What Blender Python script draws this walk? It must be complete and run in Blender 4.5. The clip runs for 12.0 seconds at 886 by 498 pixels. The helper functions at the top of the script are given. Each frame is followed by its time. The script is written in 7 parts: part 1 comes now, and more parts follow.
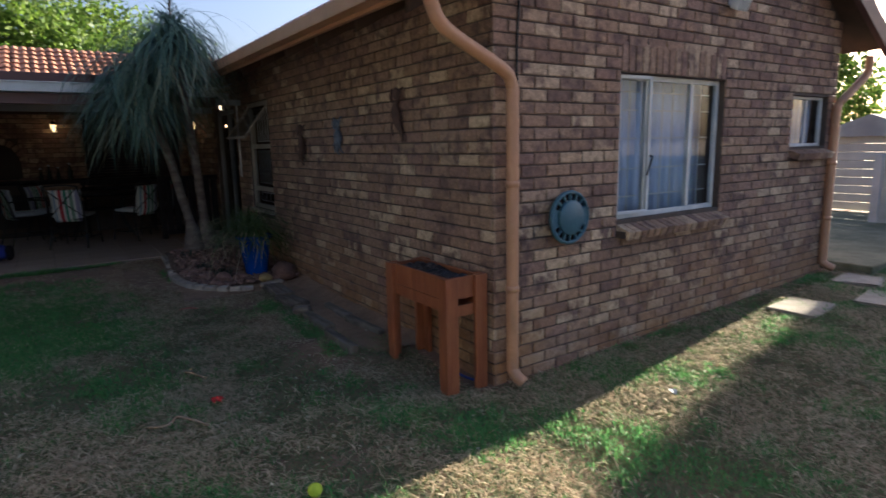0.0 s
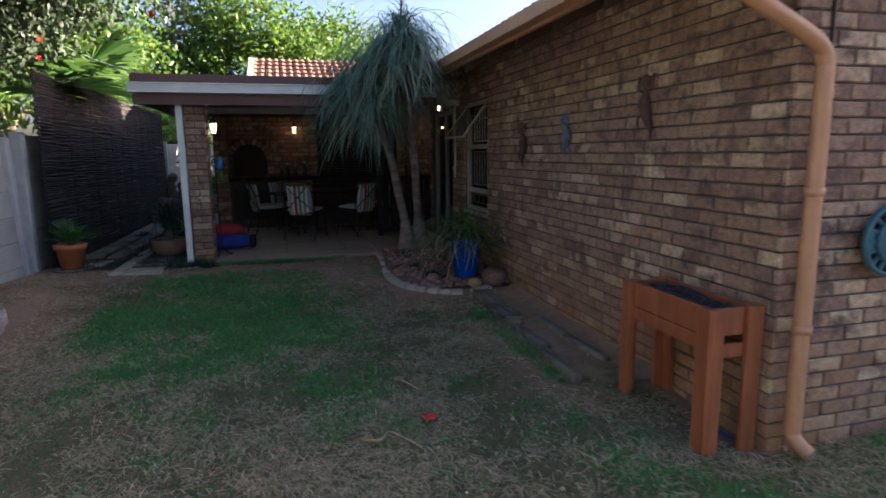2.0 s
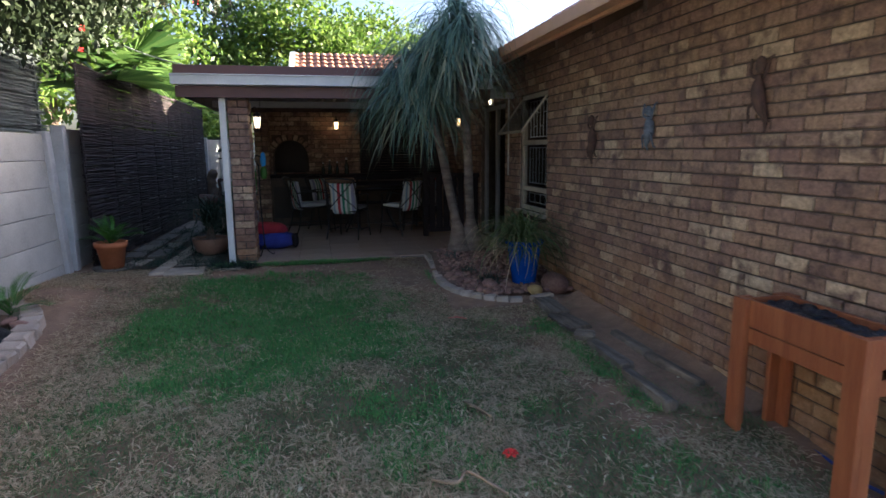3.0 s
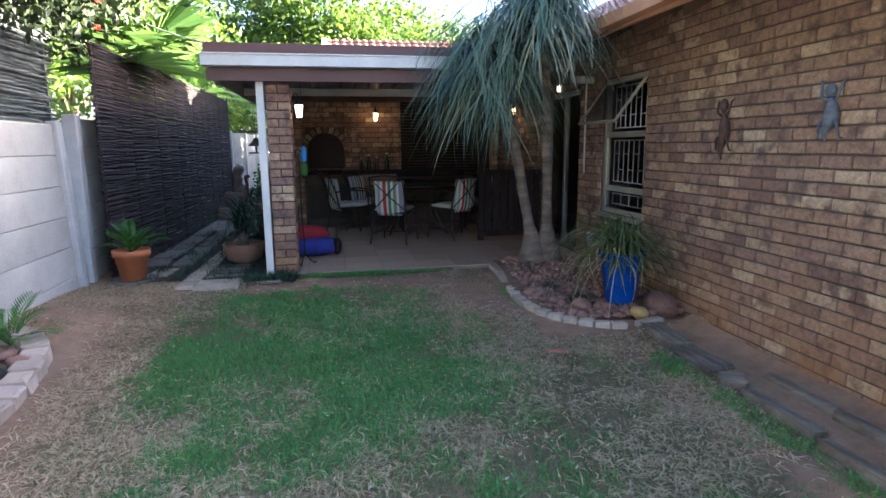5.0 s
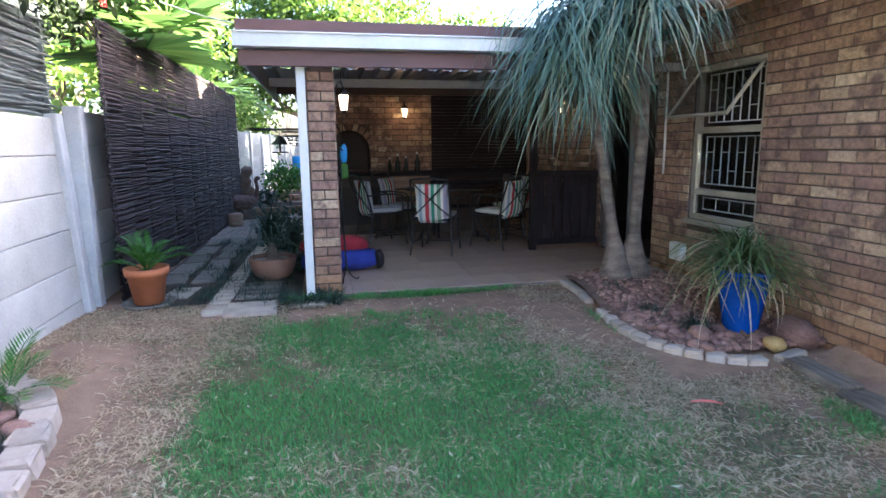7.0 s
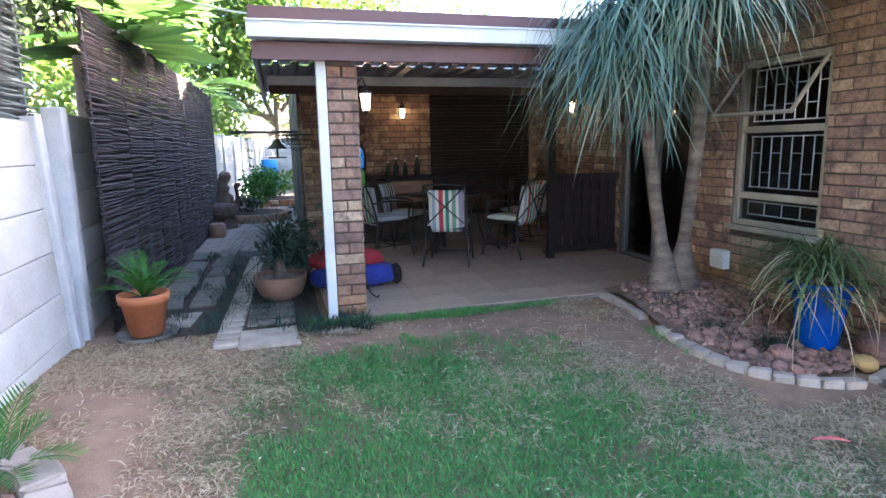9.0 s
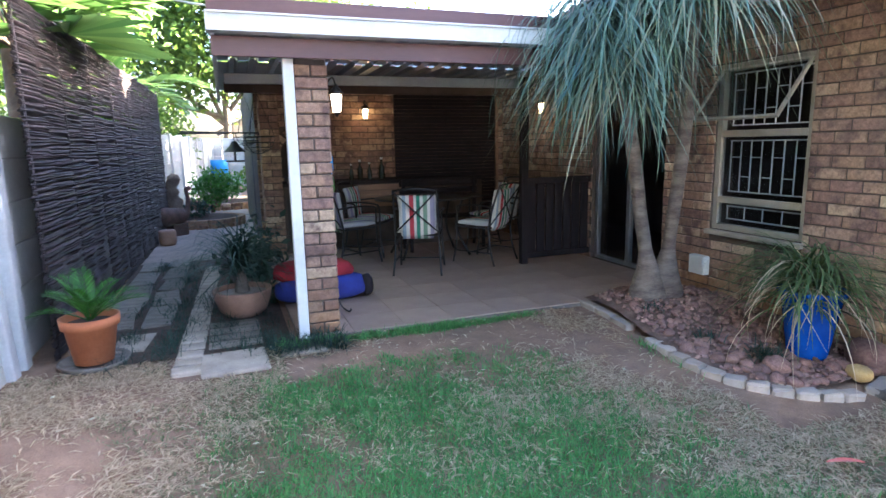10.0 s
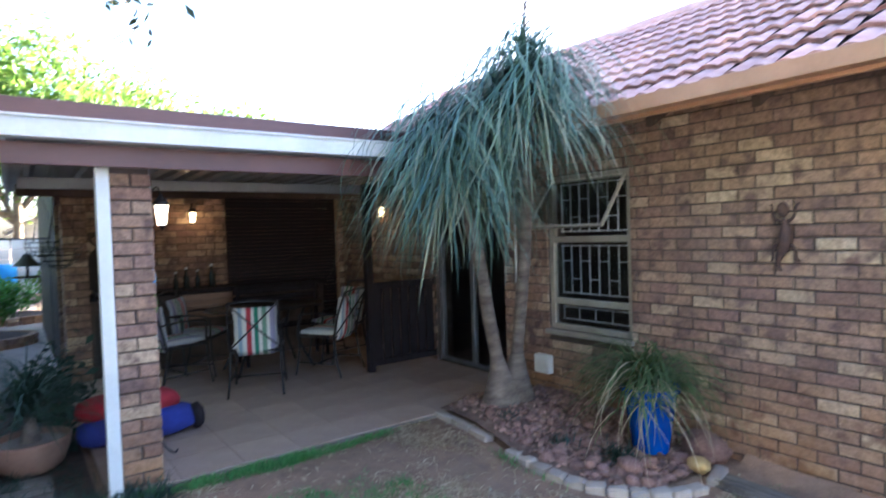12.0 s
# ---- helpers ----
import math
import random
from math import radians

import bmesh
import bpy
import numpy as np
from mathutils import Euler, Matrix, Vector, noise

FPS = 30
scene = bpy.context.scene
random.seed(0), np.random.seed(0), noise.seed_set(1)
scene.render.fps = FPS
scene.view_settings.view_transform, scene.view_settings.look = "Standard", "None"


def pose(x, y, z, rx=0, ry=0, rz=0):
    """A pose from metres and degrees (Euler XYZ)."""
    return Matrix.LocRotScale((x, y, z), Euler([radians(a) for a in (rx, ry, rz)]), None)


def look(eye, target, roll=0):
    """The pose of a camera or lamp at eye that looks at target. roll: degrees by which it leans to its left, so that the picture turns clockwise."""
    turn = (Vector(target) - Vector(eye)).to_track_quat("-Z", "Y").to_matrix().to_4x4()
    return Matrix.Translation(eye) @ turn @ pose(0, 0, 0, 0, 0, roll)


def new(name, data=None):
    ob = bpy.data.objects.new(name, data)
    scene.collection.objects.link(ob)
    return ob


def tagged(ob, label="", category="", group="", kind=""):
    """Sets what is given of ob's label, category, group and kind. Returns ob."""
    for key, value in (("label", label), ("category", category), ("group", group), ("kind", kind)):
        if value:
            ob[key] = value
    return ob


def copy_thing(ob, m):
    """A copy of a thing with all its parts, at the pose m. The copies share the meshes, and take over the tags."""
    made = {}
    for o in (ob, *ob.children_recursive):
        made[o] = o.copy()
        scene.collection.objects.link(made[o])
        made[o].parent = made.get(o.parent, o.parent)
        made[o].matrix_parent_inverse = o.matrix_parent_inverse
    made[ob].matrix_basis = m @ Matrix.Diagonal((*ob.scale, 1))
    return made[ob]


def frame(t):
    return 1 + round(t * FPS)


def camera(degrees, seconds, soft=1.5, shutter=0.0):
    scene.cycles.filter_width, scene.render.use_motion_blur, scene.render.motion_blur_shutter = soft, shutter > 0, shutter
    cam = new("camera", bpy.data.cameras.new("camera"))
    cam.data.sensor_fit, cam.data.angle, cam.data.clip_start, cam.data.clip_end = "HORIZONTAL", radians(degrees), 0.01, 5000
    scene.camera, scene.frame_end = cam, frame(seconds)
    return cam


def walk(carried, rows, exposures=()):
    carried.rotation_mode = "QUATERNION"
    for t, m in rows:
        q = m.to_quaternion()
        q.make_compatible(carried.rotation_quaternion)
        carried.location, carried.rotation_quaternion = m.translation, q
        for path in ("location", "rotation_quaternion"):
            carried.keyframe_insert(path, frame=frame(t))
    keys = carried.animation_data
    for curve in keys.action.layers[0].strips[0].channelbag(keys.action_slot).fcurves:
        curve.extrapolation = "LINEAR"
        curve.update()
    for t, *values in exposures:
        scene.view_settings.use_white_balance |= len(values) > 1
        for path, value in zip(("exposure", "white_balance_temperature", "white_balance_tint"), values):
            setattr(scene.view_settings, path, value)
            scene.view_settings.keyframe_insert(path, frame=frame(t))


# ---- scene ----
cam = camera(74.5, 12.0, shutter=0.5)
PATH = [
    (0, (-0.048, -0.266, 1.58), (1.057, 1.363, 1.226), -1.2),
    (0.5, (-0.087, -0.155, 1.584), (0.887, 1.562, 1.259), -1.1),
    (1, (-0.061, -0.015, 1.583), (0.764, 1.778, 1.259), -1.1),
    (1.5, (-0.02, 0.118, 1.562), (0.637, 1.979, 1.237), -0.9),
    (2, (-0.043, 0.326, 1.529), (0.472, 2.231, 1.203), -0.7),
    (2.5, (-0.121, 0.582, 1.527), (0.328, 2.502, 1.195), -0.6),
    (3, (-0.182, 0.835, 1.51), (0.229, 2.764, 1.178), -0.5),
    (3.2, (-0.19, 0.931, 1.51), (0.204, 2.863, 1.171), -0.3),
    (4.8, (-0.547, 1.881, 1.526), (-0.157, 3.81, 1.166), -0.3),
    (5, (-0.539, 1.95, 1.498), (-0.179, 3.886, 1.15), -0.5),
    (5.5, (-0.641, 2.252, 1.488), (-0.277, 4.188, 1.141), -0.5),
    (6, (-0.801, 2.52, 1.486), (-0.428, 4.454, 1.138), -0.5),
    (6.5, (-0.967, 2.75, 1.494), (-0.584, 4.682, 1.144), -0.5),
    (7, (-1.08, 2.966, 1.482), (-0.683, 4.895, 1.134), -0.6),
    (7.5, (-1.203, 3.19, 1.479), (-0.78, 5.114, 1.134), -0.6),
    (7.7, (-1.253, 3.256, 1.467), (-0.817, 5.179, 1.132), -0.6),
    (9.3, (-1.608, 3.716, 1.523), (-1.042, 5.602, 1.173), -1.1),
    (9.5, (-1.636, 3.792, 1.528), (-1.037, 5.668, 1.178), -1.0),
    (10, (-1.656, 3.949, 1.561), (-0.977, 5.796, 1.206), -1.1),
    (10.5, (-1.65, 4.074, 1.598), (-0.897, 5.892, 1.238), -1.3),
    (11, (-1.638, 4.166, 1.652), (-0.76, 5.933, 1.327), -1.5),
    (11.5, (-1.641, 4.199, 1.679), (-0.618, 5.903, 1.454), -1.7),
    (12, (-1.646, 4.184, 1.695), (-0.458, 5.792, 1.639), -1.8),
]
walk(cam, [(t, look(eye, target, roll)) for t, eye, target, roll in PATH], exposures=[(0.0, 2.45, 5400, 22), (1.5, 2.8, 5400, 22), (3.0, 3.4, 5400, 22), (5.0, 4.5, 5350, 22), (6.5, 5.0, 5250, 22), (10.0, 5.46, 5250, 22), (11.0, 5.45, 5200, 21), (12.0, 5.15, 5100, 20)])

# ---- world, sun and exposure ----
SUN_EL, SUN_DIR = 12.5, Vector((0.9934, 0.1142, 0.0))
world = bpy.data.worlds.new("sky")
scene.world = world
world.use_nodes = True
wn = world.node_tree.nodes
sky = wn.new("ShaderNodeTexSky")
sky.sky_type = "NISHITA"
sky.sun_disc = False
sky.sun_elevation = radians(SUN_EL)
sky.sun_rotation = math.atan2(SUN_DIR.x, SUN_DIR.y)
sky.air_density, sky.dust_density, sky.ozone_density = 1.0, 4.0, 1.0
wn["Background"].inputs[1].default_value = 0.052
world.node_tree.links.new(sky.outputs[0], wn["Background"].inputs[0])
sun = new("sun", bpy.data.lights.new("sun", "SUN"))
sun.data.energy, sun.data.angle, sun.data.color = 5.0, radians(0.5), (1.0, 0.86, 0.52)
sd = Vector((SUN_DIR.x * math.cos(radians(SUN_EL)), SUN_DIR.y * math.cos(radians(SUN_EL)), math.sin(radians(SUN_EL))))
sun.matrix_world = look(sd * 40, (0, 0, 0))


# ---- materials ----
def tree_of(name):
    m = bpy.data.materials.new(name)
    m.use_nodes = True
    nt = m.node_tree
    return m, nt, nt.nodes["Principled BSDF"]


def node(nt, kind, **kw):
    n = nt.nodes.new(kind)
    for k, v in kw.items():
        n.inputs[k].default_value = v
    return n


def ramp(nt, fac, stops):
    r = nt.nodes.new("ShaderNodeValToRGB")
    while len(r.color_ramp.elements) < len(stops):
        r.color_ramp.elements.new(0.5)
    for e, (p, c) in zip(r.color_ramp.elements, stops):
        e.position, e.color = p, (*c, 1)
    nt.links.new(fac, r.inputs[0])
    return r.outputs[0]


def mixc(nt, fac, a, b, mode="MIX"):
    n = nt.nodes.new("ShaderNodeMix")
    n.data_type, n.blend_type = "RGBA", mode
    for i, v in ((0, fac), (6, a), (7, b)):
        if isinstance(v, (int, float)):
            n.inputs[i].default_value = v
        elif isinstance(v, tuple):
            n.inputs[i].default_value = (*v, 1)
        else:
            nt.links.new(v, n.inputs[i])
    return n.outputs[2]


def surf(name, a, b, rough=0.8, scale=6.0, fine=60.0, bump=0.3, metal=0.0, vary=0.0, island=False, stretch=(1, 1, 1), c=None, spec=0.5, dist=0.01):
    """Two-scale noise surface between colours a and b (and c as rare blotches), with fine relief."""
    m, nt, p = tree_of(name)
    tc = nt.nodes.new("ShaderNodeTexCoord")
    mp = node(nt, "ShaderNodeMapping", Scale=stretch)
    nt.links.new(tc.outputs["Object"], mp.inputs[0])
    n1 = node(nt, "ShaderNodeTexNoise", Scale=scale, Detail=5.0, Roughness=0.6)
    n2 = node(nt, "ShaderNodeTexNoise", Scale=fine, Detail=4.0, Roughness=0.7)
    for n in (n1, n2):
        nt.links.new(mp.outputs[0], n.inputs["Vector"])
    both = nt.nodes.new("ShaderNodeMath")
    both.operation = "MULTIPLY_ADD"
    both.inputs[1].default_value = 0.35
    nt.links.new(n2.outputs[0], both.inputs[0])
    nt.links.new(n1.outputs[0], both.inputs[2])
    col = ramp(nt, both.outputs[0], [(0.48, a), (0.88, b)] if c is None else [(0.42, c), (0.6, a), (0.88, b)])
    if vary:
        if island:
            src = nt.nodes.new("ShaderNodeNewGeometry").outputs["Random Per Island"]
        else:
            src = nt.nodes.new("ShaderNodeObjectInfo").outputs["Random"]
        mr = node(nt, "ShaderNodeMapRange")
        mr.inputs[3].default_value, mr.inputs[4].default_value = 1 - vary, 1 + vary
        nt.links.new(src, mr.inputs[0])
        hs = nt.nodes.new("ShaderNodeHueSaturation")
        nt.links.new(mr.outputs[0], hs.inputs["Value"])
        nt.links.new(col, hs.inputs["Color"])
        col = hs.outputs[0]
    nt.links.new(col, p.inputs["Base Color"])
    p.inputs["Roughness"].default_value, p.inputs["Metallic"].default_value = rough, metal
    p.inputs["Specular IOR Level"].default_value = spec
    if bump:
        bp = node(nt, "ShaderNodeBump", Strength=bump, Distance=dist)
        nt.links.new(n2.outputs[0], bp.inputs["Height"])
        nt.links.new(bp.outputs[0], p.inputs["Normal"])
    return m


def brick_surface(name, island):
    """Face brick: each one its own tone from tan to purple-brown, flashed dark patches, soil splashed on the lowest courses."""
    m, nt, p = tree_of(name)
    geo = nt.nodes.new("ShaderNodeNewGeometry")
    src = geo.outputs["Random Per Island"] if island else nt.nodes.new("ShaderNodeObjectInfo").outputs["Random"]
    tone = ramp(nt, src, [(0.0, (0.19, 0.112, 0.086)), (0.2, (0.28, 0.175, 0.118)), (0.45, (0.335, 0.215, 0.142)), (0.6, (0.25, 0.148, 0.116)), (0.82, (0.41, 0.285, 0.188)), (1.0, (0.51, 0.385, 0.262))])
    blot = node(nt, "ShaderNodeTexNoise", Scale=7.0, Detail=4.0, Roughness=0.55)
    grain = node(nt, "ShaderNodeTexNoise", Scale=90.0, Detail=3.0, Roughness=0.7)
    soil = node(nt, "ShaderNodeTexNoise", Scale=2.2, Detail=5.0, Roughness=0.6)
    for n in (blot, grain, soil):
        nt.links.new(geo.outputs["Position"], n.inputs["Vector"])
    flash = ramp(nt, blot.outputs[0], [(0.50, (0, 0, 0)), (0.66, (1, 1, 1))])
    col = mixc(nt, flash, tone, (0.15, 0.092, 0.075))
    light = ramp(nt, grain.outputs[0], [(0.35, (0.78, 0.78, 0.78)), (0.7, (1.2, 1.2, 1.2))])
    col = mixc(nt, 1.0, col, light, "MULTIPLY")
    smear = node(nt, "ShaderNodeTexNoise", Scale=24.0, Detail=5.0, Roughness=0.65)
    nt.links.new(geo.outputs["Position"], smear.inputs["Vector"])
    col = mixc(nt, 1.0, col, ramp(nt, smear.outputs[0], [(0.32, (0.66, 0.64, 0.62)), (0.52, (1.0, 1.0, 1.0)), (0.72, (1.32, 1.30, 1.26))]), "MULTIPLY")
    sep = nt.nodes.new("ShaderNodeSeparateXYZ")
    nt.links.new(geo.outputs["Position"], sep.inputs[0])
    low = node(nt, "ShaderNodeMapRange")
    low.inputs[1].default_value, low.inputs[2].default_value, low.inputs[3].default_value, low.inputs[4].default_value = 0.05, 0.75, 0.75, 0.0
    nt.links.new(sep.outputs[2], low.inputs[0])
    mul = nt.nodes.new("ShaderNodeMath")
    mul.operation = "MULTIPLY"
    nt.links.new(low.outputs[0], mul.inputs[0])
    nt.links.new(ramp(nt, soil.outputs[0], [(0.35, (0, 0, 0)), (0.6, (1, 1, 1))]), mul.inputs[1])
    col = mixc(nt, mul.outputs[0], col, (0.30, 0.145, 0.05))
    nt.links.new(col, p.inputs["Base Color"])
    p.inputs["Roughness"].default_value = 0.85
    bp = node(nt, "ShaderNodeBump", Strength=0.8, Distance=0.008)
    nt.links.new(smear.outputs[0], bp.inputs["Height"])
    nt.links.new(bp.outputs[0], p.inputs["Normal"])
    return m


def glow(name, colour, strength):
    m, nt, p = tree_of(name)
    p.inputs["Base Color"].default_value = (0.8, 0.75, 0.6, 1)
    p.inputs["Emission Color"].default_value = (*colour, 1)
    p.inputs["Emission Strength"].default_value = strength
    return m


def leafy(name, a, b, rough=0.5, through_light=0.35):
    """Leaves: each its own green, some light passes through."""
    m, nt, p = tree_of(name)
    geo = nt.nodes.new("ShaderNodeNewGeometry")
    col = ramp(nt, geo.outputs["Random Per Island"], [(0.0, a), (1.0, b)])
    nt.links.new(col, p.inputs["Base Color"])
    p.inputs["Roughness"].default_value = rough
    p.inputs["Specular IOR Level"].default_value = 0.35
    if through_light:
        tr = nt.nodes.new("ShaderNodeBsdfTranslucent")
        nt.links.new(col, tr.inputs[0])
        ms = nt.nodes.new("ShaderNodeMixShader")
        ms.inputs[0].default_value = through_light
        nt.links.new(p.outputs[0], ms.inputs[1])
        nt.links.new(tr.outputs[0], ms.inputs[2])
        nt.links.new(ms.outputs[0], nt.nodes["Material Output"].inputs[0])
    return m


M_BRICK, M_BRICKS = brick_surface("face_brick", False), brick_surface("face_bricks", True)
M_MORTAR = surf("mortar", (0.060, 0.044, 0.036), (0.115, 0.088, 0.070), 0.95, 5, 120, 0.5)
M_BROWN = surf("brown_paint", (0.085, 0.036, 0.034), (0.13, 0.06, 0.055), 0.45, 3, 50, 0.1, stretch=(0.3, 1, 1))
M_WHITE = surf("white_gutter_paint", (0.54, 0.56, 0.55), (0.70, 0.72, 0.71), 0.4, 2, 30, 0.05)
M_TAN = surf("tan_gutter_paint", (0.40, 0.205, 0.11), (0.50, 0.27, 0.155), 0.45, 3, 40, 0.08)
M_DARKWOOD = surf("dark_rafter_timber", (0.045, 0.028, 0.02), (0.09, 0.055, 0.04), 0.8, 4, 60, 0.3)
M_STEEL = surf("galvanised_roof_sheet", (0.24, 0.25, 0.27), (0.36, 0.375, 0.40), 0.4, 3, 50, 0.1, metal=0.15)
M_TILE = surf("clay_coloured_roof_tile", (0.44, 0.22, 0.175), (0.60, 0.37, 0.31), 0.8, 4, 70, 0.35, vary=0.22, c=(0.30, 0.15, 0.12))
M_TILES = surf("clay_coloured_roof_tiles", (0.44, 0.22, 0.175), (0.60, 0.37, 0.31), 0.8, 4, 70, 0.35, vary=0.22, island=True)
M_FARTILE = surf("orange_roof_tiles", (0.36, 0.15, 0.085), (0.48, 0.23, 0.14), 0.75, 4, 60, 0.3, vary=0.2, island=True)
M_PATIO = surf("patio_floor_tile", (0.34, 0.235, 0.175), (0.46, 0.335, 0.255), 0.55, 3, 45, 0.12, vary=0.08)
M_GROUT = surf("grout", (0.16, 0.13, 0.10), (0.22, 0.18, 0.14), 0.95, 8, 90, 0.4)
M_CONC = surf("weathered_paving_slab", (0.27, 0.22, 0.17), (0.44, 0.37, 0.29), 0.9, 5, 80, 0.4, vary=0.15)
M_YARD = surf("worn_yard_paving", (0.20, 0.155, 0.125), (0.32, 0.25, 0.205), 0.9, 3, 60, 0.3)
M_KERB = surf("kerb_stone", (0.31, 0.245, 0.195), (0.46, 0.385, 0.32), 0.9, 6, 80, 0.45, vary=0.16)
M_SLEEP = surf("grey_sleeper_block", (0.12, 0.105, 0.085), (0.26, 0.225, 0.185), 0.95, 4, 60, 0.6, vary=0.2, stretch=(1, 4, 1))
M_WALLW = surf("white_precast_panel", (0.43, 0.42, 0.385), (0.57, 0.555, 0.51), 0.8, 1.4, 45, 0.25, vary=0.06, c=(0.32, 0.285, 0.22))
M_BEDSOIL = surf("red_brown_bed_soil", (0.10, 0.058, 0.040), (0.20, 0.125, 0.088), 0.97, 9, 90, 0.8)
M_MOSSY = surf("moss_stained_concrete", (0.10, 0.105, 0.06), (0.21, 0.20, 0.13), 0.95, 2.5, 50, 0.4, c=(0.06, 0.075, 0.03))
M_PLANK = surf("weathered_plank", (0.115, 0.092, 0.070), (0.24, 0.198, 0.155), 0.95, 4, 50, 0.6, vary=0.25, stretch=(1, 5, 1), c=(0.05, 0.04, 0.032))
# White precast made greyer and bluer: the side yard's shade is in the colour.
M_WALLFAR = surf("shaded_weathered_precast", (0.30, 0.31, 0.32), (0.42, 0.43, 0.44), 0.85, 1.6, 45, 0.25, vary=0.08, c=(0.22, 0.21, 0.19))
M_BEAM = surf("dull_grey_beam_paint", (0.24, 0.255, 0.28), (0.34, 0.355, 0.385), 0.6, 3, 40, 0.1)
M_POSTW = surf("grey_precast_post", (0.36, 0.36, 0.35), (0.55, 0.55, 0.54), 0.85, 3, 60, 0.4)
M_REED = surf("dark_woven_latte", (0.015, 0.010, 0.011), (0.050, 0.034, 0.034), 0.75, 9, 80, 0.4, vary=0.6, island=True)
M_NET = surf("grey_green_shade_net", (0.085, 0.10, 0.10), (0.17, 0.195, 0.19), 0.9, 5, 130, 0.5, c=(0.045, 0.055, 0.055))
M_REDWOOD = surf("red_stained_pine", (0.21, 0.058, 0.022), (0.34, 0.115, 0.045), 0.5, 3, 30, 0.25, stretch=(6, 6, 0.7))
M_BLACKBAG = surf("black_plastic_bag", (0.012, 0.013, 0.016), (0.035, 0.036, 0.042), 0.3, 9, 30, 0.8, dist=0.03)
M_BLUEPOT = surf("cobalt_glazed_clay", (0.006, 0.045, 0.26), (0.012, 0.085, 0.42), 0.22, 4, 40, 0.1)
M_TERRA = surf("terracotta", (0.47, 0.155, 0.06), (0.58, 0.22, 0.10), 0.75, 4, 60, 0.2, c=(0.36, 0.13, 0.06))
M_CLAYBOWL = surf("brown_clay_bowl", (0.21, 0.115, 0.075), (0.32, 0.19, 0.13), 0.7, 4, 60, 0.25)
M_SOIL = surf("potting_soil", (0.035, 0.022, 0.015), (0.085, 0.055, 0.038), 0.95, 12, 70, 0.9)
M_IRON = surf("black_iron", (0.012, 0.012, 0.013), (0.03, 0.029, 0.028), 0.5, 9, 90, 0.2, metal=0.3)
M_WINSTEEL = surf("cream_window_steel", (0.27, 0.235, 0.18), (0.38, 0.34, 0.27), 0.5, 5, 60, 0.15)
M_WINWHITE = surf("pale_window_steel", (0.50, 0.52, 0.52), (0.66, 0.68, 0.68), 0.45, 5, 60, 0.12)
M_BARS = surf("white_burglar_bars", (0.55, 0.54, 0.51), (0.70, 0.69, 0.65), 0.5, 8, 60, 0.1)
M_CURTAIN = surf("pale_blue_net_curtain", (0.44, 0.55, 0.78), (0.66, 0.76, 0.92), 0.9, 3, 90, 0.2)
# Near-black colour stands in for missing light indoors and in openings.
M_UNLIT = surf("unlit_interior", (0.035, 0.03, 0.028), (0.06, 0.05, 0.045), 0.9, 2, 40, 0.1)
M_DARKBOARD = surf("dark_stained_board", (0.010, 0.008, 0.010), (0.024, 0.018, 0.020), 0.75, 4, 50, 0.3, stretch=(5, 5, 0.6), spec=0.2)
M_TRUNK = surf("pale_grey_bark", (0.135, 0.105, 0.085), (0.25, 0.205, 0.165), 0.95, 5, 30, 0.9, stretch=(1, 1, 3), c=(0.07, 0.052, 0.042), dist=0.02)
M_BARK = surf("brown_bark", (0.10, 0.07, 0.05), (0.20, 0.15, 0.11), 0.95, 5, 30, 0.9, dist=0.02)
M_ROCK = surf("red_brown_river_rock", (0.15, 0.075, 0.058), (0.30, 0.17, 0.13), 0.75, 6, 60, 0.4, vary=0.35)
M_ROCKY = surf("ochre_rock", (0.42, 0.27, 0.09), (0.55, 0.38, 0.16), 0.75, 6, 60, 0.4)
M_PLASTICBLUE = surf("teal_blue_plastic", (0.03, 0.09, 0.13), (0.05, 0.13, 0.18), 0.5, 8, 60, 0.1)
M_BARRELBLUE = surf("bright_blue_plastic", (0.02, 0.20, 0.52), (0.03, 0.27, 0.62), 0.5, 4, 40, 0.1)
M_HOSE = surf("dark_blue_hose", (0.012, 0.03, 0.16), (0.02, 0.05, 0.24), 0.5, 8, 60, 0.1)
M_RUST = surf("rusty_iron", (0.05, 0.03, 0.025), (0.11, 0.06, 0.045), 0.8, 12, 90, 0.5)
M_GREYROOF = surf("grey_fibre_cement", (0.25, 0.25, 0.25), (0.36, 0.355, 0.35), 0.85, 3, 60, 0.3)
M_GLASSLAMP = glow("lit_lamp_glass", (1.0, 0.66, 0.24), 0.45)
M_GLASSCOOL = glow("lit_white_lamp_glass", (1.0, 0.74, 0.38), 0.42)
L_PONY = leafy("strap_leaf", (0.028, 0.075, 0.058), (0.20, 0.30, 0.21), 0.45, 0.25)
L_PONYDRY = leafy("pale_strap_leaf", (0.16, 0.20, 0.12), (0.34, 0.33, 0.22), 0.6, 0.25)
L_POT = leafy("grassy_leaf", (0.045, 0.085, 0.025), (0.15, 0.20, 0.07), 0.5, 0.3)
L_CYCAD = leafy("bright_frond", (0.03, 0.11, 0.015), (0.09, 0.24, 0.04), 0.4, 0.3)
L_DARK = leafy("dark_blue_green_leaf", (0.015, 0.040, 0.030), (0.045, 0.085, 0.055), 0.5, 0.25)
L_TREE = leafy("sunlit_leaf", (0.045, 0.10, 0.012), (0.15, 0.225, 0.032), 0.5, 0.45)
# Shade is put into this leaf colour: darker and less translucent than sunlit_leaf.
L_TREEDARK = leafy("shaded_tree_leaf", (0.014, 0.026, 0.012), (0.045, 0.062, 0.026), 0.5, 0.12)
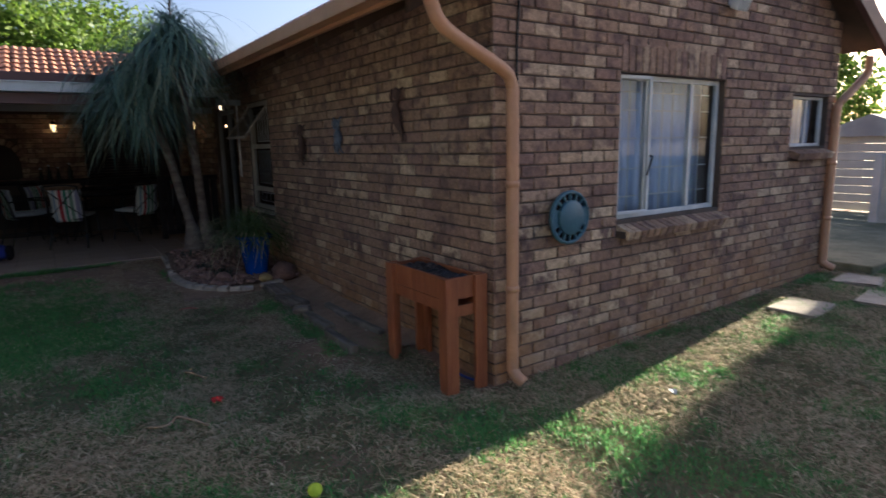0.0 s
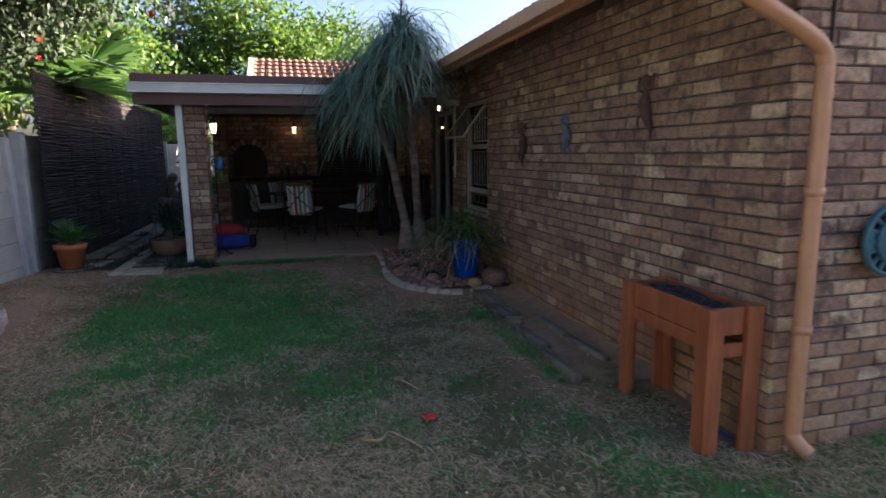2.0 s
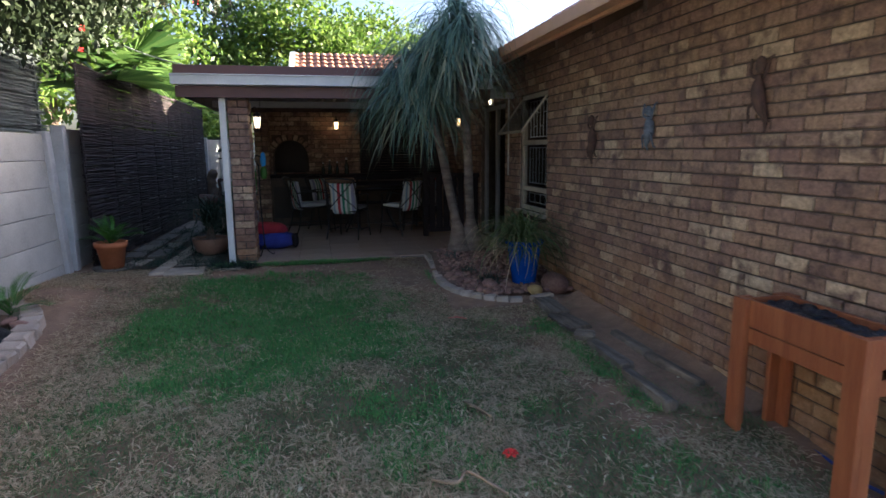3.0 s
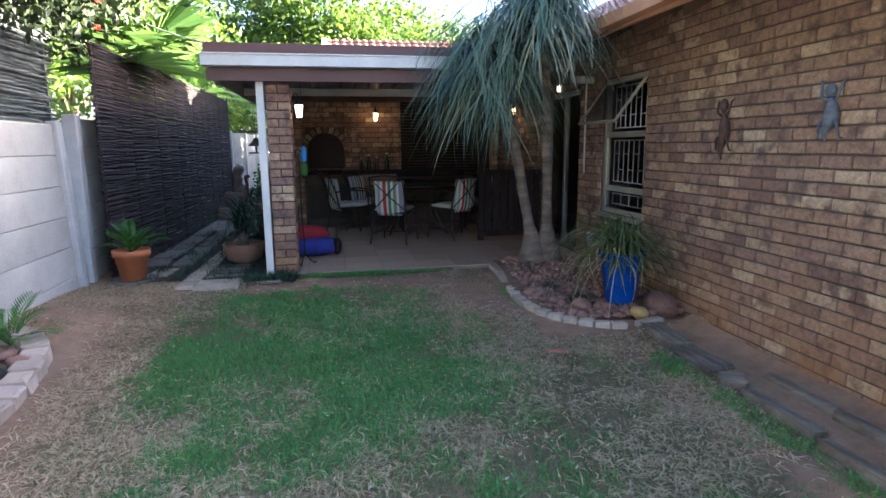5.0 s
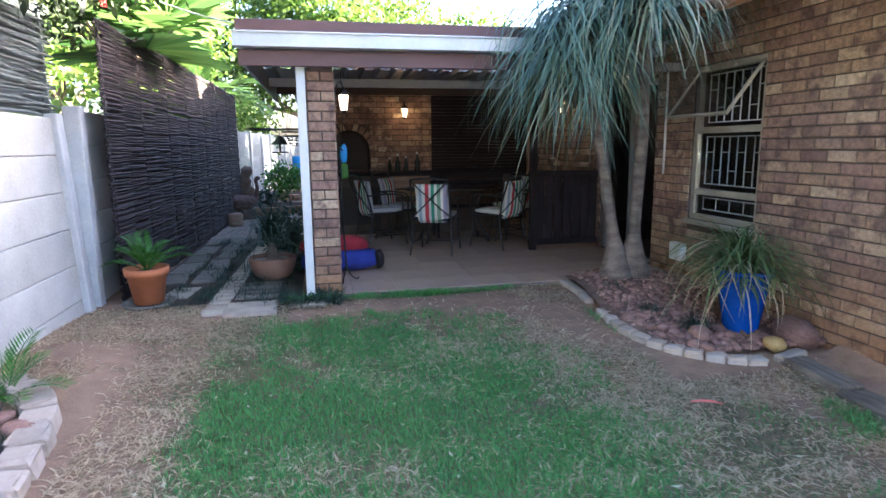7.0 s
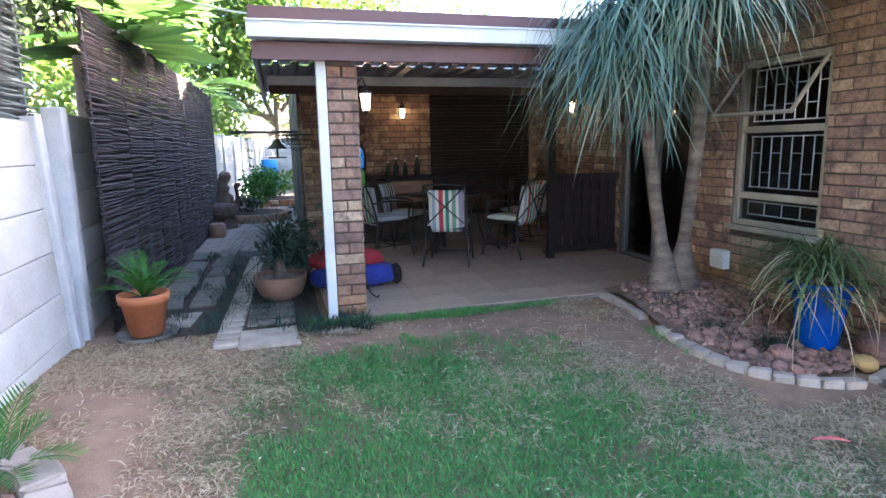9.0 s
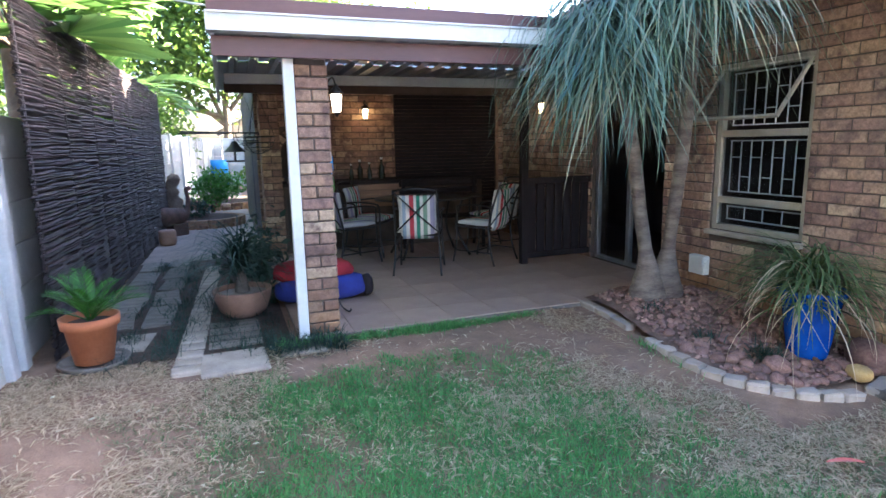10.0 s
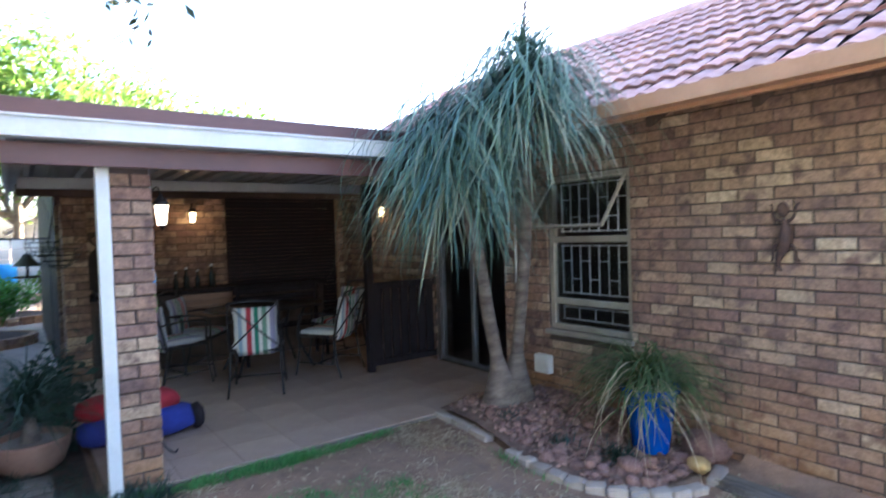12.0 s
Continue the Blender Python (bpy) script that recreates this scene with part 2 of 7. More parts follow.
L_FAN = leafy("fan_palm_leaf", (0.055, 0.13, 0.03), (0.15, 0.24, 0.06), 0.45, 0.4)
L_GRASS = leafy("green_grass_blade", (0.055, 0.20, 0.055), (0.20, 0.44, 0.13), 0.55, 0.42)
L_DRY = leafy("dry_grass_blade", (0.38, 0.285, 0.175), (0.74, 0.60, 0.41), 0.8, 0.45)
L_MID = leafy("dull_grass_blade", (0.075, 0.118, 0.050), (0.25, 0.30, 0.145), 0.7, 0.5)


# ---- mesh tools ----
def part(name, bm, mat, parent=None, label=""):
    me = bpy.data.meshes.new(name)
    bm.to_mesh(me)
    bm.free()
    me.materials.append(mat)
    ob = new(name, me)
    if parent is not None:
        ob.parent = parent
    if label:
        ob["label"] = label
    return ob


def pymesh(name, verts, faces, mat, parent=None, smooth=False):
    me = bpy.data.meshes.new(name)
    me.from_pydata([tuple(v) for v in verts] if not isinstance(verts, np.ndarray) else verts.tolist(), [], faces if not isinstance(faces, np.ndarray) else faces.tolist())
    me.materials.append(mat)
    if smooth:
        me.shade_smooth()
    ob = new(name, me)
    if parent is not None:
        ob.parent = parent
    return ob


def empty(name, x=0, y=0, z=0, rz=0):
    e = new(name)
    e.empty_display_size = 0.1
    e.matrix_world = pose(x, y, z, 0, 0, rz)
    return e


def box(bm, x0, x1, y0, y1, z0, z1, bevel=0.0, m=None):
    r = bmesh.ops.create_cube(bm, size=1.0, matrix=Matrix.Translation(((x0 + x1) / 2, (y0 + y1) / 2, (z0 + z1) / 2)) @ Matrix.Diagonal((x1 - x0, y1 - y0, z1 - z0, 1)))
    vs = r["verts"]
    if bevel:
        es = list({e for v in vs for e in v.link_edges})
        out = bmesh.ops.bevel(bm, geom=es, offset=bevel, segments=2, affect="EDGES", profile=0.5)
        vs = list({v for f in out["faces"] for v in f.verts} | {v for v in vs if v.is_valid})
    if m is not None:
        bmesh.ops.transform(bm, matrix=m, verts=vs)
    return bm


def bx(*a, **k):
    return box(bmesh.new(), *a, **k)


def tube(bm, pts, radii, seg=8, caps=True):
    """A tube through points, each with its radius."""
    pts = [Vector(p) for p in pts]
    if isinstance(radii, (int, float)):
        radii = [radii] * len(pts)
    rings = []
    side = None
    for i, p in enumerate(pts):
        d = (pts[min(i + 1, len(pts) - 1)] - pts[max(i - 1, 0)]).normalized()
        if side is None:
            side = d.orthogonal().normalized()
        side = (side - d * side.dot(d)).normalized()
        up = d.cross(side)
        rings.append([bm.verts.new(p + (side * math.cos(2 * math.pi * k / seg) + up * math.sin(2 * math.pi * k / seg)) * radii[i]) for k in range(seg)])
    for a, b in zip(rings, rings[1:]):
        for k in range(seg):
            f = bm.faces.new((a[k], a[(k + 1) % seg], b[(k + 1) % seg], b[k]))
            f.smooth = True
    if caps:
        bm.faces.new(rings[0][::-1])
        bm.faces.new(rings[-1])
    return bm


def lathe(bm, profile, seg=28, cx=0, cy=0):
    """A turned shape from (radius, height) pairs."""
    rings = []
    for r, z in profile:
        rings.append([bm.verts.new((cx + r * math.cos(2 * math.pi * k / seg), cy + r * math.sin(2 * math.pi * k / seg), z)) for k in range(seg)])
    for a, b in zip(rings, rings[1:]):
        for k in range(seg):
            f = bm.faces.new((a[k], a[(k + 1) % seg], b[(k + 1) % seg], b[k]))
            f.smooth = True
    return bm


def arc(points, n=8):
    """Smooth points through a few given ones (Catmull-Rom)."""
    p = [Vector(q) for q in points]
    p = [2 * p[0] - p[1]] + p + [2 * p[-1] - p[-2]]
    out = []
    for i in range(1, len(p) - 2):
        for k in range(n):
            t = k / n
            a, b, c, d = p[i - 1], p[i], p[i + 1], p[i + 2]
            out.append(0.5 * (2 * b + (c - a) * t + (2 * a - 5 * b + 4 * c - d) * t * t + (3 * b - a - 3 * c + d) * t ** 3))
    return out + [p[-2]]


rng = np.random.default_rng(7)


def ribbons(base, yaw, length, rise, droop, width, seg=7, curl=0.0, power=1.15):
    """Strap leaves. base (n,3); yaw, length, rise (start angle above level), droop (angle lost along it), width: arrays. Returns verts, faces."""
    n = len(base)
    s = np.linspace(0, 1, seg + 1)
    ang = rise[:, None] - droop[:, None] * s[None, :] ** power
    step = (length / seg)[:, None]
    h = np.concatenate([np.zeros((n, 1)), np.cumsum(np.cos(ang[:, :-1]) * step, 1)], 1)
    v = np.concatenate([np.zeros((n, 1)), np.cumsum(np.sin(ang[:, :-1]) * step, 1)], 1)
    yw = yaw[:, None] + curl * rng.normal(size=n)[:, None] * s[None, :]
    cx = base[:, 0:1] + h * np.cos(yw)
    cy = base[:, 1:2] + h * np.sin(yw)
    cz = base[:, 2:3] + v
    w = width[:, None] * np.clip(np.minimum(0.55 + 2 * s, 1.02 - s ** 3), 0.06, 1)[None, :] * 0.5
    px, py = -np.sin(yw) * w, np.cos(yw) * w
    a = np.stack([cx + px, cy + py, cz], 2)
    b = np.stack([cx - px, cy - py, cz], 2)
    verts = np.stack([a, b], 2).reshape(n * (seg + 1) * 2, 3)
    k = np.arange(seg)
    f0 = np.stack([2 * k, 2 * k + 1, 2 * k + 3, 2 * k + 2], 1)
    faces = (np.arange(n)[:, None, None] * (seg + 1) * 2 + f0[None]).reshape(-1, 4)
    return verts, faces


def leaves(centres, size, flat=0.0, aspect=2.2):
    """Small pointed leaves at the centres, turned every way."""
    n = len(centres)
    d = rng.normal(size=(n, 3))
    d[:, 2] -= flat
    d /= np.linalg.norm(d, axis=1)[:, None]
    e = rng.normal(size=(n, 3))
    e -= d * (e * d).sum(1)[:, None]
    e /= np.linalg.norm(e, axis=1)[:, None]
    s = size * rng.uniform(0.6, 1.3, n)[:, None]
    v = np.stack([centres - d * s * 0.5, centres + e * s * 0.5 / aspect, centres + d * s * 0.5, centres - e * s * 0.5 / aspect], 1).reshape(-1, 3)
    f = np.arange(4 * n).reshape(n, 4)
    return v, f


# ---- the lie of the land ----
def step01(t):
    t = min(1.0, max(0.0, t))
    return t * t * (3 - 2 * t)


def land(x, y):
    z = 0.17 * step01((y - 5.2) / 2.7)
    z += 0.10 * step01((-1.9 - x) / 0.9) * step01((y - 3.5) / 3.0) * (1 - step01((y - 6.8) / 1.2))
    if y < 3.6:
        z += -0.06 * step01((x - 1.2) / 0.9) * step01((3.6 - y) / 0.6)
        z += 0.035 * max(0.0, min(x, 9) - 2.8) * step01((3.6 - y) / 0.6)
    return z


def ground_surface():
    m, nt, p = tree_of("garden_soil")
    geo = nt.nodes.new("ShaderNodeNewGeometry")
    big = node(nt, "ShaderNodeTexNoise", Scale=0.9, Detail=5.0, Roughness=0.6)
    mid = node(nt, "ShaderNodeTexNoise", Scale=7.0, Detail=6.0, Roughness=0.65)
    fine = node(nt, "ShaderNodeTexNoise", Scale=140.0, Detail=3.0, Roughness=0.7)
    for n in (big, mid, fine):
        nt.links.new(geo.outputs["Position"], n.inputs["Vector"])
    a = ramp(nt, mid.outputs[0], [(0.3, (0.200, 0.122, 0.078)), (0.7, (0.340, 0.220, 0.142))])
    b = ramp(nt, big.outputs[0], [(0.4, (0.85, 0.85, 0.85)), (0.7, (1.15, 1.1, 1.05))])
    c = ramp(nt, fine.outputs[0], [(0.3, (0.7, 0.7, 0.7)), (0.75, (1.25, 1.25, 1.25))])
    col = mixc(nt, 1.0, mixc(nt, 1.0, a, b, "MULTIPLY"), c, "MULTIPLY")
    nt.links.new(col, p.inputs["Base Color"])
    p.inputs["Roughness"].default_value = 0.97
    bp = node(nt, "ShaderNodeBump", Strength=0.7, Distance=0.02)
    nt.links.new(mid.outputs[0], bp.inputs["Height"])
    bp2 = node(nt, "ShaderNodeBump", Strength=0.6, Distance=0.006)
    nt.links.new(fine.outputs[0], bp2.inputs["Height"])
    nt.links.new(bp.outputs[0], bp2.inputs["Normal"])
    nt.links.new(bp2.outputs[0], p.inputs["Normal"])
    return m


M_GROUND = ground_surface()
gx = [-400, -60, -20, -8] + [-4 + 0.25 * i for i in range(61)] + [14, 30, 80, 400]
gy = [-400, -60, -20, -8] + [-4 + 0.25 * i for i in range(61)] + [13, 20, 30, 60, 400]
gv = [(x, y, land(x, y) + (0.012 * noise.noise((x * 2.1, y * 2.1, 0)) if -5 < x < 10 and -5 < y < 12 else 0)) for y in gy for x in gx]
gf = [(j * len(gx) + i, j * len(gx) + i + 1, (j + 1) * len(gx) + i + 1, (j + 1) * len(gx) + i) for j in range(len(gy) - 1) for i in range(len(gx) - 1)]
tagged(pymesh("ground", gv, gf, M_GROUND, smooth=True), "bare brown garden soil with worn grass", "ground", kind="structure")

# ---- walls ----
GY = 2.67          # outer face of the gable wall
WX = 2.35          # outer face of the long wall
EAVE_X, EAVE_Z, RIDGE_X, RIDGE_Z, EAVE_X2 = 1.85, 2.54, 4.71, 4.10, 7.57
PITCH = math.atan2(RIDGE_Z - EAVE_Z, RIDGE_X - EAVE_X)


def roof_under(x):
    return (EAVE_Z + (x - EAVE_X) * math.tan(PITCH) if x < RIDGE_X else EAVE_Z + (EAVE_X2 - x) * math.tan(PITCH)) - 0.05


COURSE, BRICK_L, BRICK_H, JOINT = 0.0833, 0.222, 0.073, 0.0103
brick_meshes = {}


def brick_points(w, h, seed):
    """A brick's face: a shallow block with worn, slightly uneven edges. u, v, out."""
    r = random.Random(seed)
    j = lambda: r.uniform(-0.0025, 0.0025)
    c = 0.006
    back = [(0, 0, -0.006), (w, 0, -0.006), (w, h, -0.006), (0, h, -0.006)]
    mid = [(j(), j(), 0.005), (w + j(), j(), 0.005), (w + j(), h + j(), 0.005), (j(), h + j(), 0.005)]
    front = [(c + j(), c + j(), 0.011 + j()), (w - c + j(), c + j(), 0.011 + j()), (w - c + j(), h - c + j(), 0.011 + j()), (c + j(), h - c + j(), 0.011 + j())]
    fs = [(8, 9, 10, 11)]
    for a, b in ((0, 4), (4, 8)):
        for k in range(4):
            fs.append((a + k, a + (k + 1) % 4, b + (k + 1) % 4, b + k))
    return back + mid + front, fs


def brick_mesh(w, h, seed):
    key = (round(w, 3), round(h, 3), seed)
    if key not in brick_meshes:
        me = bpy.data.meshes.new("brick")
        v, f = brick_points(w, h, seed)
        me.from_pydata(v, [], f)
        me.materials.append(M_BRICK)
        brick_meshes[key] = me
    return brick_meshes[key]


BRICK_JOBS = []


def lay_bricks(parent, frame_m, spans, single):
    """Queue bricks: spans is a list of (u0, u1, v, height); single(u, v) says which stay objects of their own."""
    BRICK_JOBS.append((parent, frame_m, spans, single))


def courses(length, z0, z1, holes, top=None, shift=0, full=True):
    out = []
    k = 0
    v = z0
    while v < z1:
        u = -(BRICK_L + JOINT) / 2 if (k + shift) % 2 else 0.0
        while u < length:
            a, b = max(0.0, u), min(length, u + BRICK_L)
            if b - a > 0.03:
                segs = [(a, b)]
                for h0, h1, w0, w1 in holes:
                    if v + BRICK_H * 0.5 > w0 and v + BRICK_H * 0.5 < w1:
                        cut = []
                        for p, q in segs:
                            if q <= h0 or p >= h1:
                                cut.append((p, q))
                            else:
                                if h0 - p > 0.03:
                                    cut.append((p, h0))
                                if q - h1 > 0.03:
                                    cut.append((h1, q))
                        segs = cut
                for p, q in segs:
                    if top is None or v + BRICK_H < min(top(p), top(q)):
                        out.append((p, q, v, BRICK_H))
            u += BRICK_L + JOINT
        v += COURSE
        k += 1
    return out


def wall_slab(name, boxes, label):
    bm = bmesh.new()
    for b in boxes:
        box(bm, *b)
    return tagged(part(name, bm, M_MORTAR), label, "wall", kind="structure")


T = 0.23
WB = (7.05, 7.95, 0.78, 2.17)      # tall steel window in the long wall
DR = (8.55, 9.75, 0.20, 2.15)      # doorway in the long wall
W1 = (3.56, 4.95, 0.97, 2.075)      # wide gable window
W2 = (6.15, 6.92, 1.48, 1.985)      # small gable window
LZ = 2.62
wall_west = wall_slab("wall_west", [
    (WX, WX + T, GY + T, WB[0], -0.4, LZ), (WX, WX + T, WB[0], WB[1], -0.4, WB[2]), (WX, WX + T, WB[0], WB[1], WB[3], LZ),
    (WX, WX + T, WB[1], DR[0], -0.4, LZ), (WX, WX + T, DR[0], DR[1], DR[3], LZ), (WX, WX + T, DR[0], DR[1], -0.4, DR[2]), (WX, WX + T, DR[1], 12.1, -0.4, LZ)],
    "long brown face brick house wall in stretcher bond")
frame_west = Matrix(((0, 0, -1, WX), (-1, 0, 0, 12.1), (0, 1, 0, 0), (0, 0, 0, 1)))
lay_bricks(wall_west, frame_west, courses(12.1 - GY + 0.011, -0.15, LZ - 0.05, [(12.1 - WB[1], 12.1 - WB[0], WB[2] - 0.09, WB[3]), (12.1 - DR[1], 12.1 - DR[0], DR[2], DR[3])], shift=1),
           lambda u, v: 2.7 < 12.1 - u < 5.1 and v < 2.35)
bm = bmesh.new()
for b in [(WX, W1[0], -0.4, 2.45), (W1[0], W1[1], -0.4, W1[2]), (W1[0], W1[1], W1[3], 2.45), (W1[1], W2[0], -0.4, 2.45), (W2[0], W2[1], -0.4, W2[2]), (W2[0], W2[1], W2[3], 2.45), (W2[1], 7.07, -0.4, 2.45)]:
    box(bm, b[0], b[1], GY, GY + T, b[2], b[3])
tri = [bm.verts.new((x, y, z)) for y in (GY, GY + T) for x, z in ((WX, 2.45), (7.07, 2.45), (7.07, roof_under(7.07)), (RIDGE_X, roof_under(RIDGE_X)), (WX, roof_under(WX)))]
bm.faces.new(tri[:5])
bm.faces.new(tri[5:][::-1])
for k in range(5):
    bm.faces.new((tri[k], tri[k + 5], tri[(k + 1) % 5 + 5], tri[(k + 1) % 5]))
wall_gable = tagged(part("wall_gable", bm, M_MORTAR), "brown face brick gable end with two windows", "wall", kind="structure")
frame_gable = Matrix(((1, 0, 0, WX), (0, 0, -1, GY), (0, 1, 0, 0), (0, 0, 0, 1)))
SOLD = 0.225
lay_bricks(wall_gable, frame_gable, courses(7.07 - WX, -0.15, 4.1, [(W1[0] - WX, W1[1] - WX, W1[2] - 0.10, W1[3] + SOLD), (W2[0] - WX, W2[1] - WX, W2[2] - 0.10, W2[3])], top=lambda u: roof_under(WX + u)),
           lambda u, v: u < 1.75 and v < 2.45)
# soldier course over the wide window
lay_bricks(wall_gable, frame_gable, [(W1[0] - WX + i * 0.0818, W1[0] - WX + i * 0.0818 + 0.072, W1[3] + 0.008, 0.212) for i in range(17)], lambda u, v: True)
wall_slab("wall_east", [(7.07 - T, 7.07, GY + T, 12.1, -0.4, 2.6)], "plain brick house wall")
# back wall of the patio with the oven mouth
BY = 12.1
OV = (-0.95, -0.34, 1.14, 1.42)
bm = bmesh.new()
for b in [(-1.25, OV[0], -0.2, 2.45), (OV[0], OV[1], -0.2, OV[2]), (OV[0], OV[1], 1.76, 2.45), (OV[1], 7.07, -0.2, 2.45)]:
    box(bm, b[0], b[1], BY, BY + T, b[2], b[3])
ocx, orad = (OV[0] + OV[1]) / 2, (OV[1] - OV[0]) / 2
ap = [(ocx - orad * math.cos(math.pi * k / 12), OV[3] + orad * math.sin(math.pi * k / 12)) for k in range(13)]
for (xa, za), (xb, zb) in zip(ap, ap[1:]):
    q = [bm.verts.new(c) for c in ((xa, BY, za), (xb, BY, zb), (xb, BY, 1.76), (xa, BY, 1.76))]
    bm.faces.new(q)
    q = [bm.verts.new(c) for c in ((xa, BY, za), (xa, BY + T, za), (xb, BY + T, zb), (xb, BY, zb))]
    bm.faces.new(q)
wall_back = tagged(part("wall_back", bm, M_MORTAR), "dim face brick back wall of the covered patio", "wall", kind="structure")
frame_back = Matrix(((1, 0, 0, -1.25), (0, 0, -1, BY), (0, 1, 0, 0), (0, 0, 0, 1)))
lay_bricks(wall_back, frame_back, courses(WX + 1.25, 0.16, 2.40, [(OV[0] + 1.25 - 0.02, OV[1] + 1.25 + 0.02, OV[2], 1.78)]), lambda u, v: False)
wall_slab("wall_north", [(-1.25, 7.4, 17.0, 17.2, -0.2, 2.5), (-1.25, -1.02, BY + T, 17.0, -0.2, 2.5)], "plain brick wall of the rear wing")

# ---- roofs ----
RL = (RIDGE_Z - EAVE_Z) / math.sin(PITCH)
tile_meshes = []
TW, TG = 0.30, 0.33


def tile_points(seed):
    """A double-roll concrete tile: x across, y up the slope, z off the roof."""
    r = random.Random(seed)
    vs, fs = [], []
    n = 8
    for yy, lift in ((-0.04, 0.045), (-0.04, 0.024), (TG, 0.008)):
        for i in range(n + 1):
            x = TW * i / n
            wave = 0.028 * (0.5 - 0.5 * math.cos(4 * math.pi * i / n)) ** 0.8
            vs.append((x, yy, lift + wave + r.uniform(-0.0015, 0.0015)))
    for i in range(n):
        fs.append((i, i + 1, n + 2 + i + n, n + 1 + i + n))
        fs.append((n + 1 + i, n + 2 + i, i + 1, i))
    return vs, fs


bm = bmesh.new()
for sx, x0 in ((1, EAVE_X), (-1, EAVE_X2)):
    q = []
    for dz in (0.0, -0.05):
        q += [bm.verts.new(c) for c in ((x0, 2.42, EAVE_Z + dz), (RIDGE_X, 2.42, RIDGE_Z + dz), (RIDGE_X, 12.6, RIDGE_Z + dz), (x0, 12.6, EAVE_Z + dz))]
    bm.faces.new(q[:4] if sx < 0 else q[:4][::-1])
    bm.faces.new(q[4:][::-1] if sx < 0 else q[4:])
    for k in range(4):
        bm.faces.new((q[k], q[(k + 1) % 4], q[(k + 1) % 4 + 4], q[k + 4]))
roof = tagged(part("roof", bm, M_DARKWOOD), "pitched house roof with weathered clay-coloured tiles", "roof", kind="structure")
bm = bmesh.new()
tube(bm, [(RIDGE_X, 2.4, RIDGE_Z + 0.02), (RIDGE_X, 12.6, RIDGE_Z + 0.02)], 0.11, 12)
part("ridge_cap", bm, M_TILES, roof)
for sx, x0 in ((1, EAVE_X), (-1, EAVE_X2)):
    bm = bmesh.new()
    ex = x0 + (0.02 if sx > 0 else -0.02)
    q = []
    for y in (2.36, 2.42):
        q += [bm.verts.new(c) for c in ((ex, y, EAVE_Z - 0.15), (RIDGE_X, y, RIDGE_Z - 0.17), (RIDGE_X, y, RIDGE_Z + 0.05), (ex, y, EAVE_Z + 0.05))]
    bm.faces.new(q[:4])
    bm.faces.new(q[4:][::-1])
    for k in range(4):
        bm.faces.new((q[k], q[k + 4], q[(k + 1) % 4 + 4], q[(k + 1) % 4]))
    part("barge_board", bm, M_BROWN, roof, "brown painted barge board")
i = 0
y = 2.95
while y < 12:
    bm = bmesh.new()
    q = []
    for yy in (y, y + 0.05):
        q += [bm.verts.new(c) for c in ((EAVE_X + 0.07, yy, EAVE_Z - 0.16), (WX + 0.1, yy, EAVE_Z - 0.16 + (WX + 0.03 - EAVE_X) * math.tan(PITCH)), (WX + 0.1, yy, EAVE_Z - 0.05 + (WX + 0.1 - EAVE_X) * math.tan(PITCH)), (EAVE_X + 0.07, yy, EAVE_Z - 0.03))]
    bm.faces.new(q[:4])
    bm.faces.new(q[4:][::-1])
    for k in range(4):
        bm.faces.new((q[k], q[k + 4], q[(k + 1) % 4 + 4], q[(k + 1) % 4]))
    part("rafter_end", bm, M_DARKWOOD, roof, "dark rafter end under the eave")
    y += 0.72
# gutter along the eave
bm = bmesh.new()
box(bm, EAVE_X - 0.02, EAVE_X + 0.02, 2.40, 8.0, EAVE_Z - 0.10, EAVE_Z + 0.035, 0.006)
box(bm, EAVE_X - 0.105, EAVE_X - 0.02, 2.40, 8.0, EAVE_Z - 0.075, EAVE_Z - 0.062)
box(bm, EAVE_X - 0.118, EAVE_X - 0.105, 2.40, 8.0, EAVE_Z - 0.075, EAVE_Z + 0.025, 0.004)
tagged(part("eave_gutter", bm, M_TAN), "tan painted gutter along the house eave", "gutter", kind="structure")

# downpipe at the house corner
def downpipe(name, pts, foot, label):
    e = empty(name, *foot)
    inv = e.matrix_world.inverted()
    loc = [inv @ Vector(p) for p in pts]
    b = bmesh.new()
    tube(b, arc(loc, 8), 0.041, 14)
    part("pipe", b, M_TAN, e)
    for zz in (0.25, 0.62):
        b = bmesh.new()
        p = loc[-3].lerp(loc[2], zz)
        p = Vector((loc[-3].x, loc[-3].y, 0.0)) + Vector((0, 0, 1)) * (loc[-3].z + (loc[3].z - loc[-3].z) * zz)
        tube(b, [p - Vector((0, 0, 0.02)), p + Vector((0, 0, 0.02))], 0.047, 14)
        part("collar", b, M_TAN, e)
    tagged(e, label, "downpipe")


downpipe("downpipe", [(1.80, 2.55, 2.48), (1.82, 2.55, 2.34), (1.93, 2.555, 2.21), (2.34, 2.58, 2.03), (2.43, 2.59, 1.94), (2.44, 2.59, 1.8), (2.44, 2.59, 1.0), (2.44, 2.59, 0.16), (2.44, 2.58, 0.05), (2.47, 2.51, -0.02)], (2.44, 2.59, -0.08), "tan round downpipe with a swan neck at the house corner")
downpipe("downpipe", [(7.52, 2.55, 2.42), (7.48, 2.55, 2.24), (7.12, 2.58, 2.0), (7.02, 2.612, 1.9), (7.00, 2.614, 1.75), (7.00, 2.614, 1.0), (7.00, 2.614, 0.3), (7.00, 2.60, 0.2), (7.05, 2.52, 0.14)], (7.00, 2.614, 0.08), "tan round downpipe at the far gable corner")

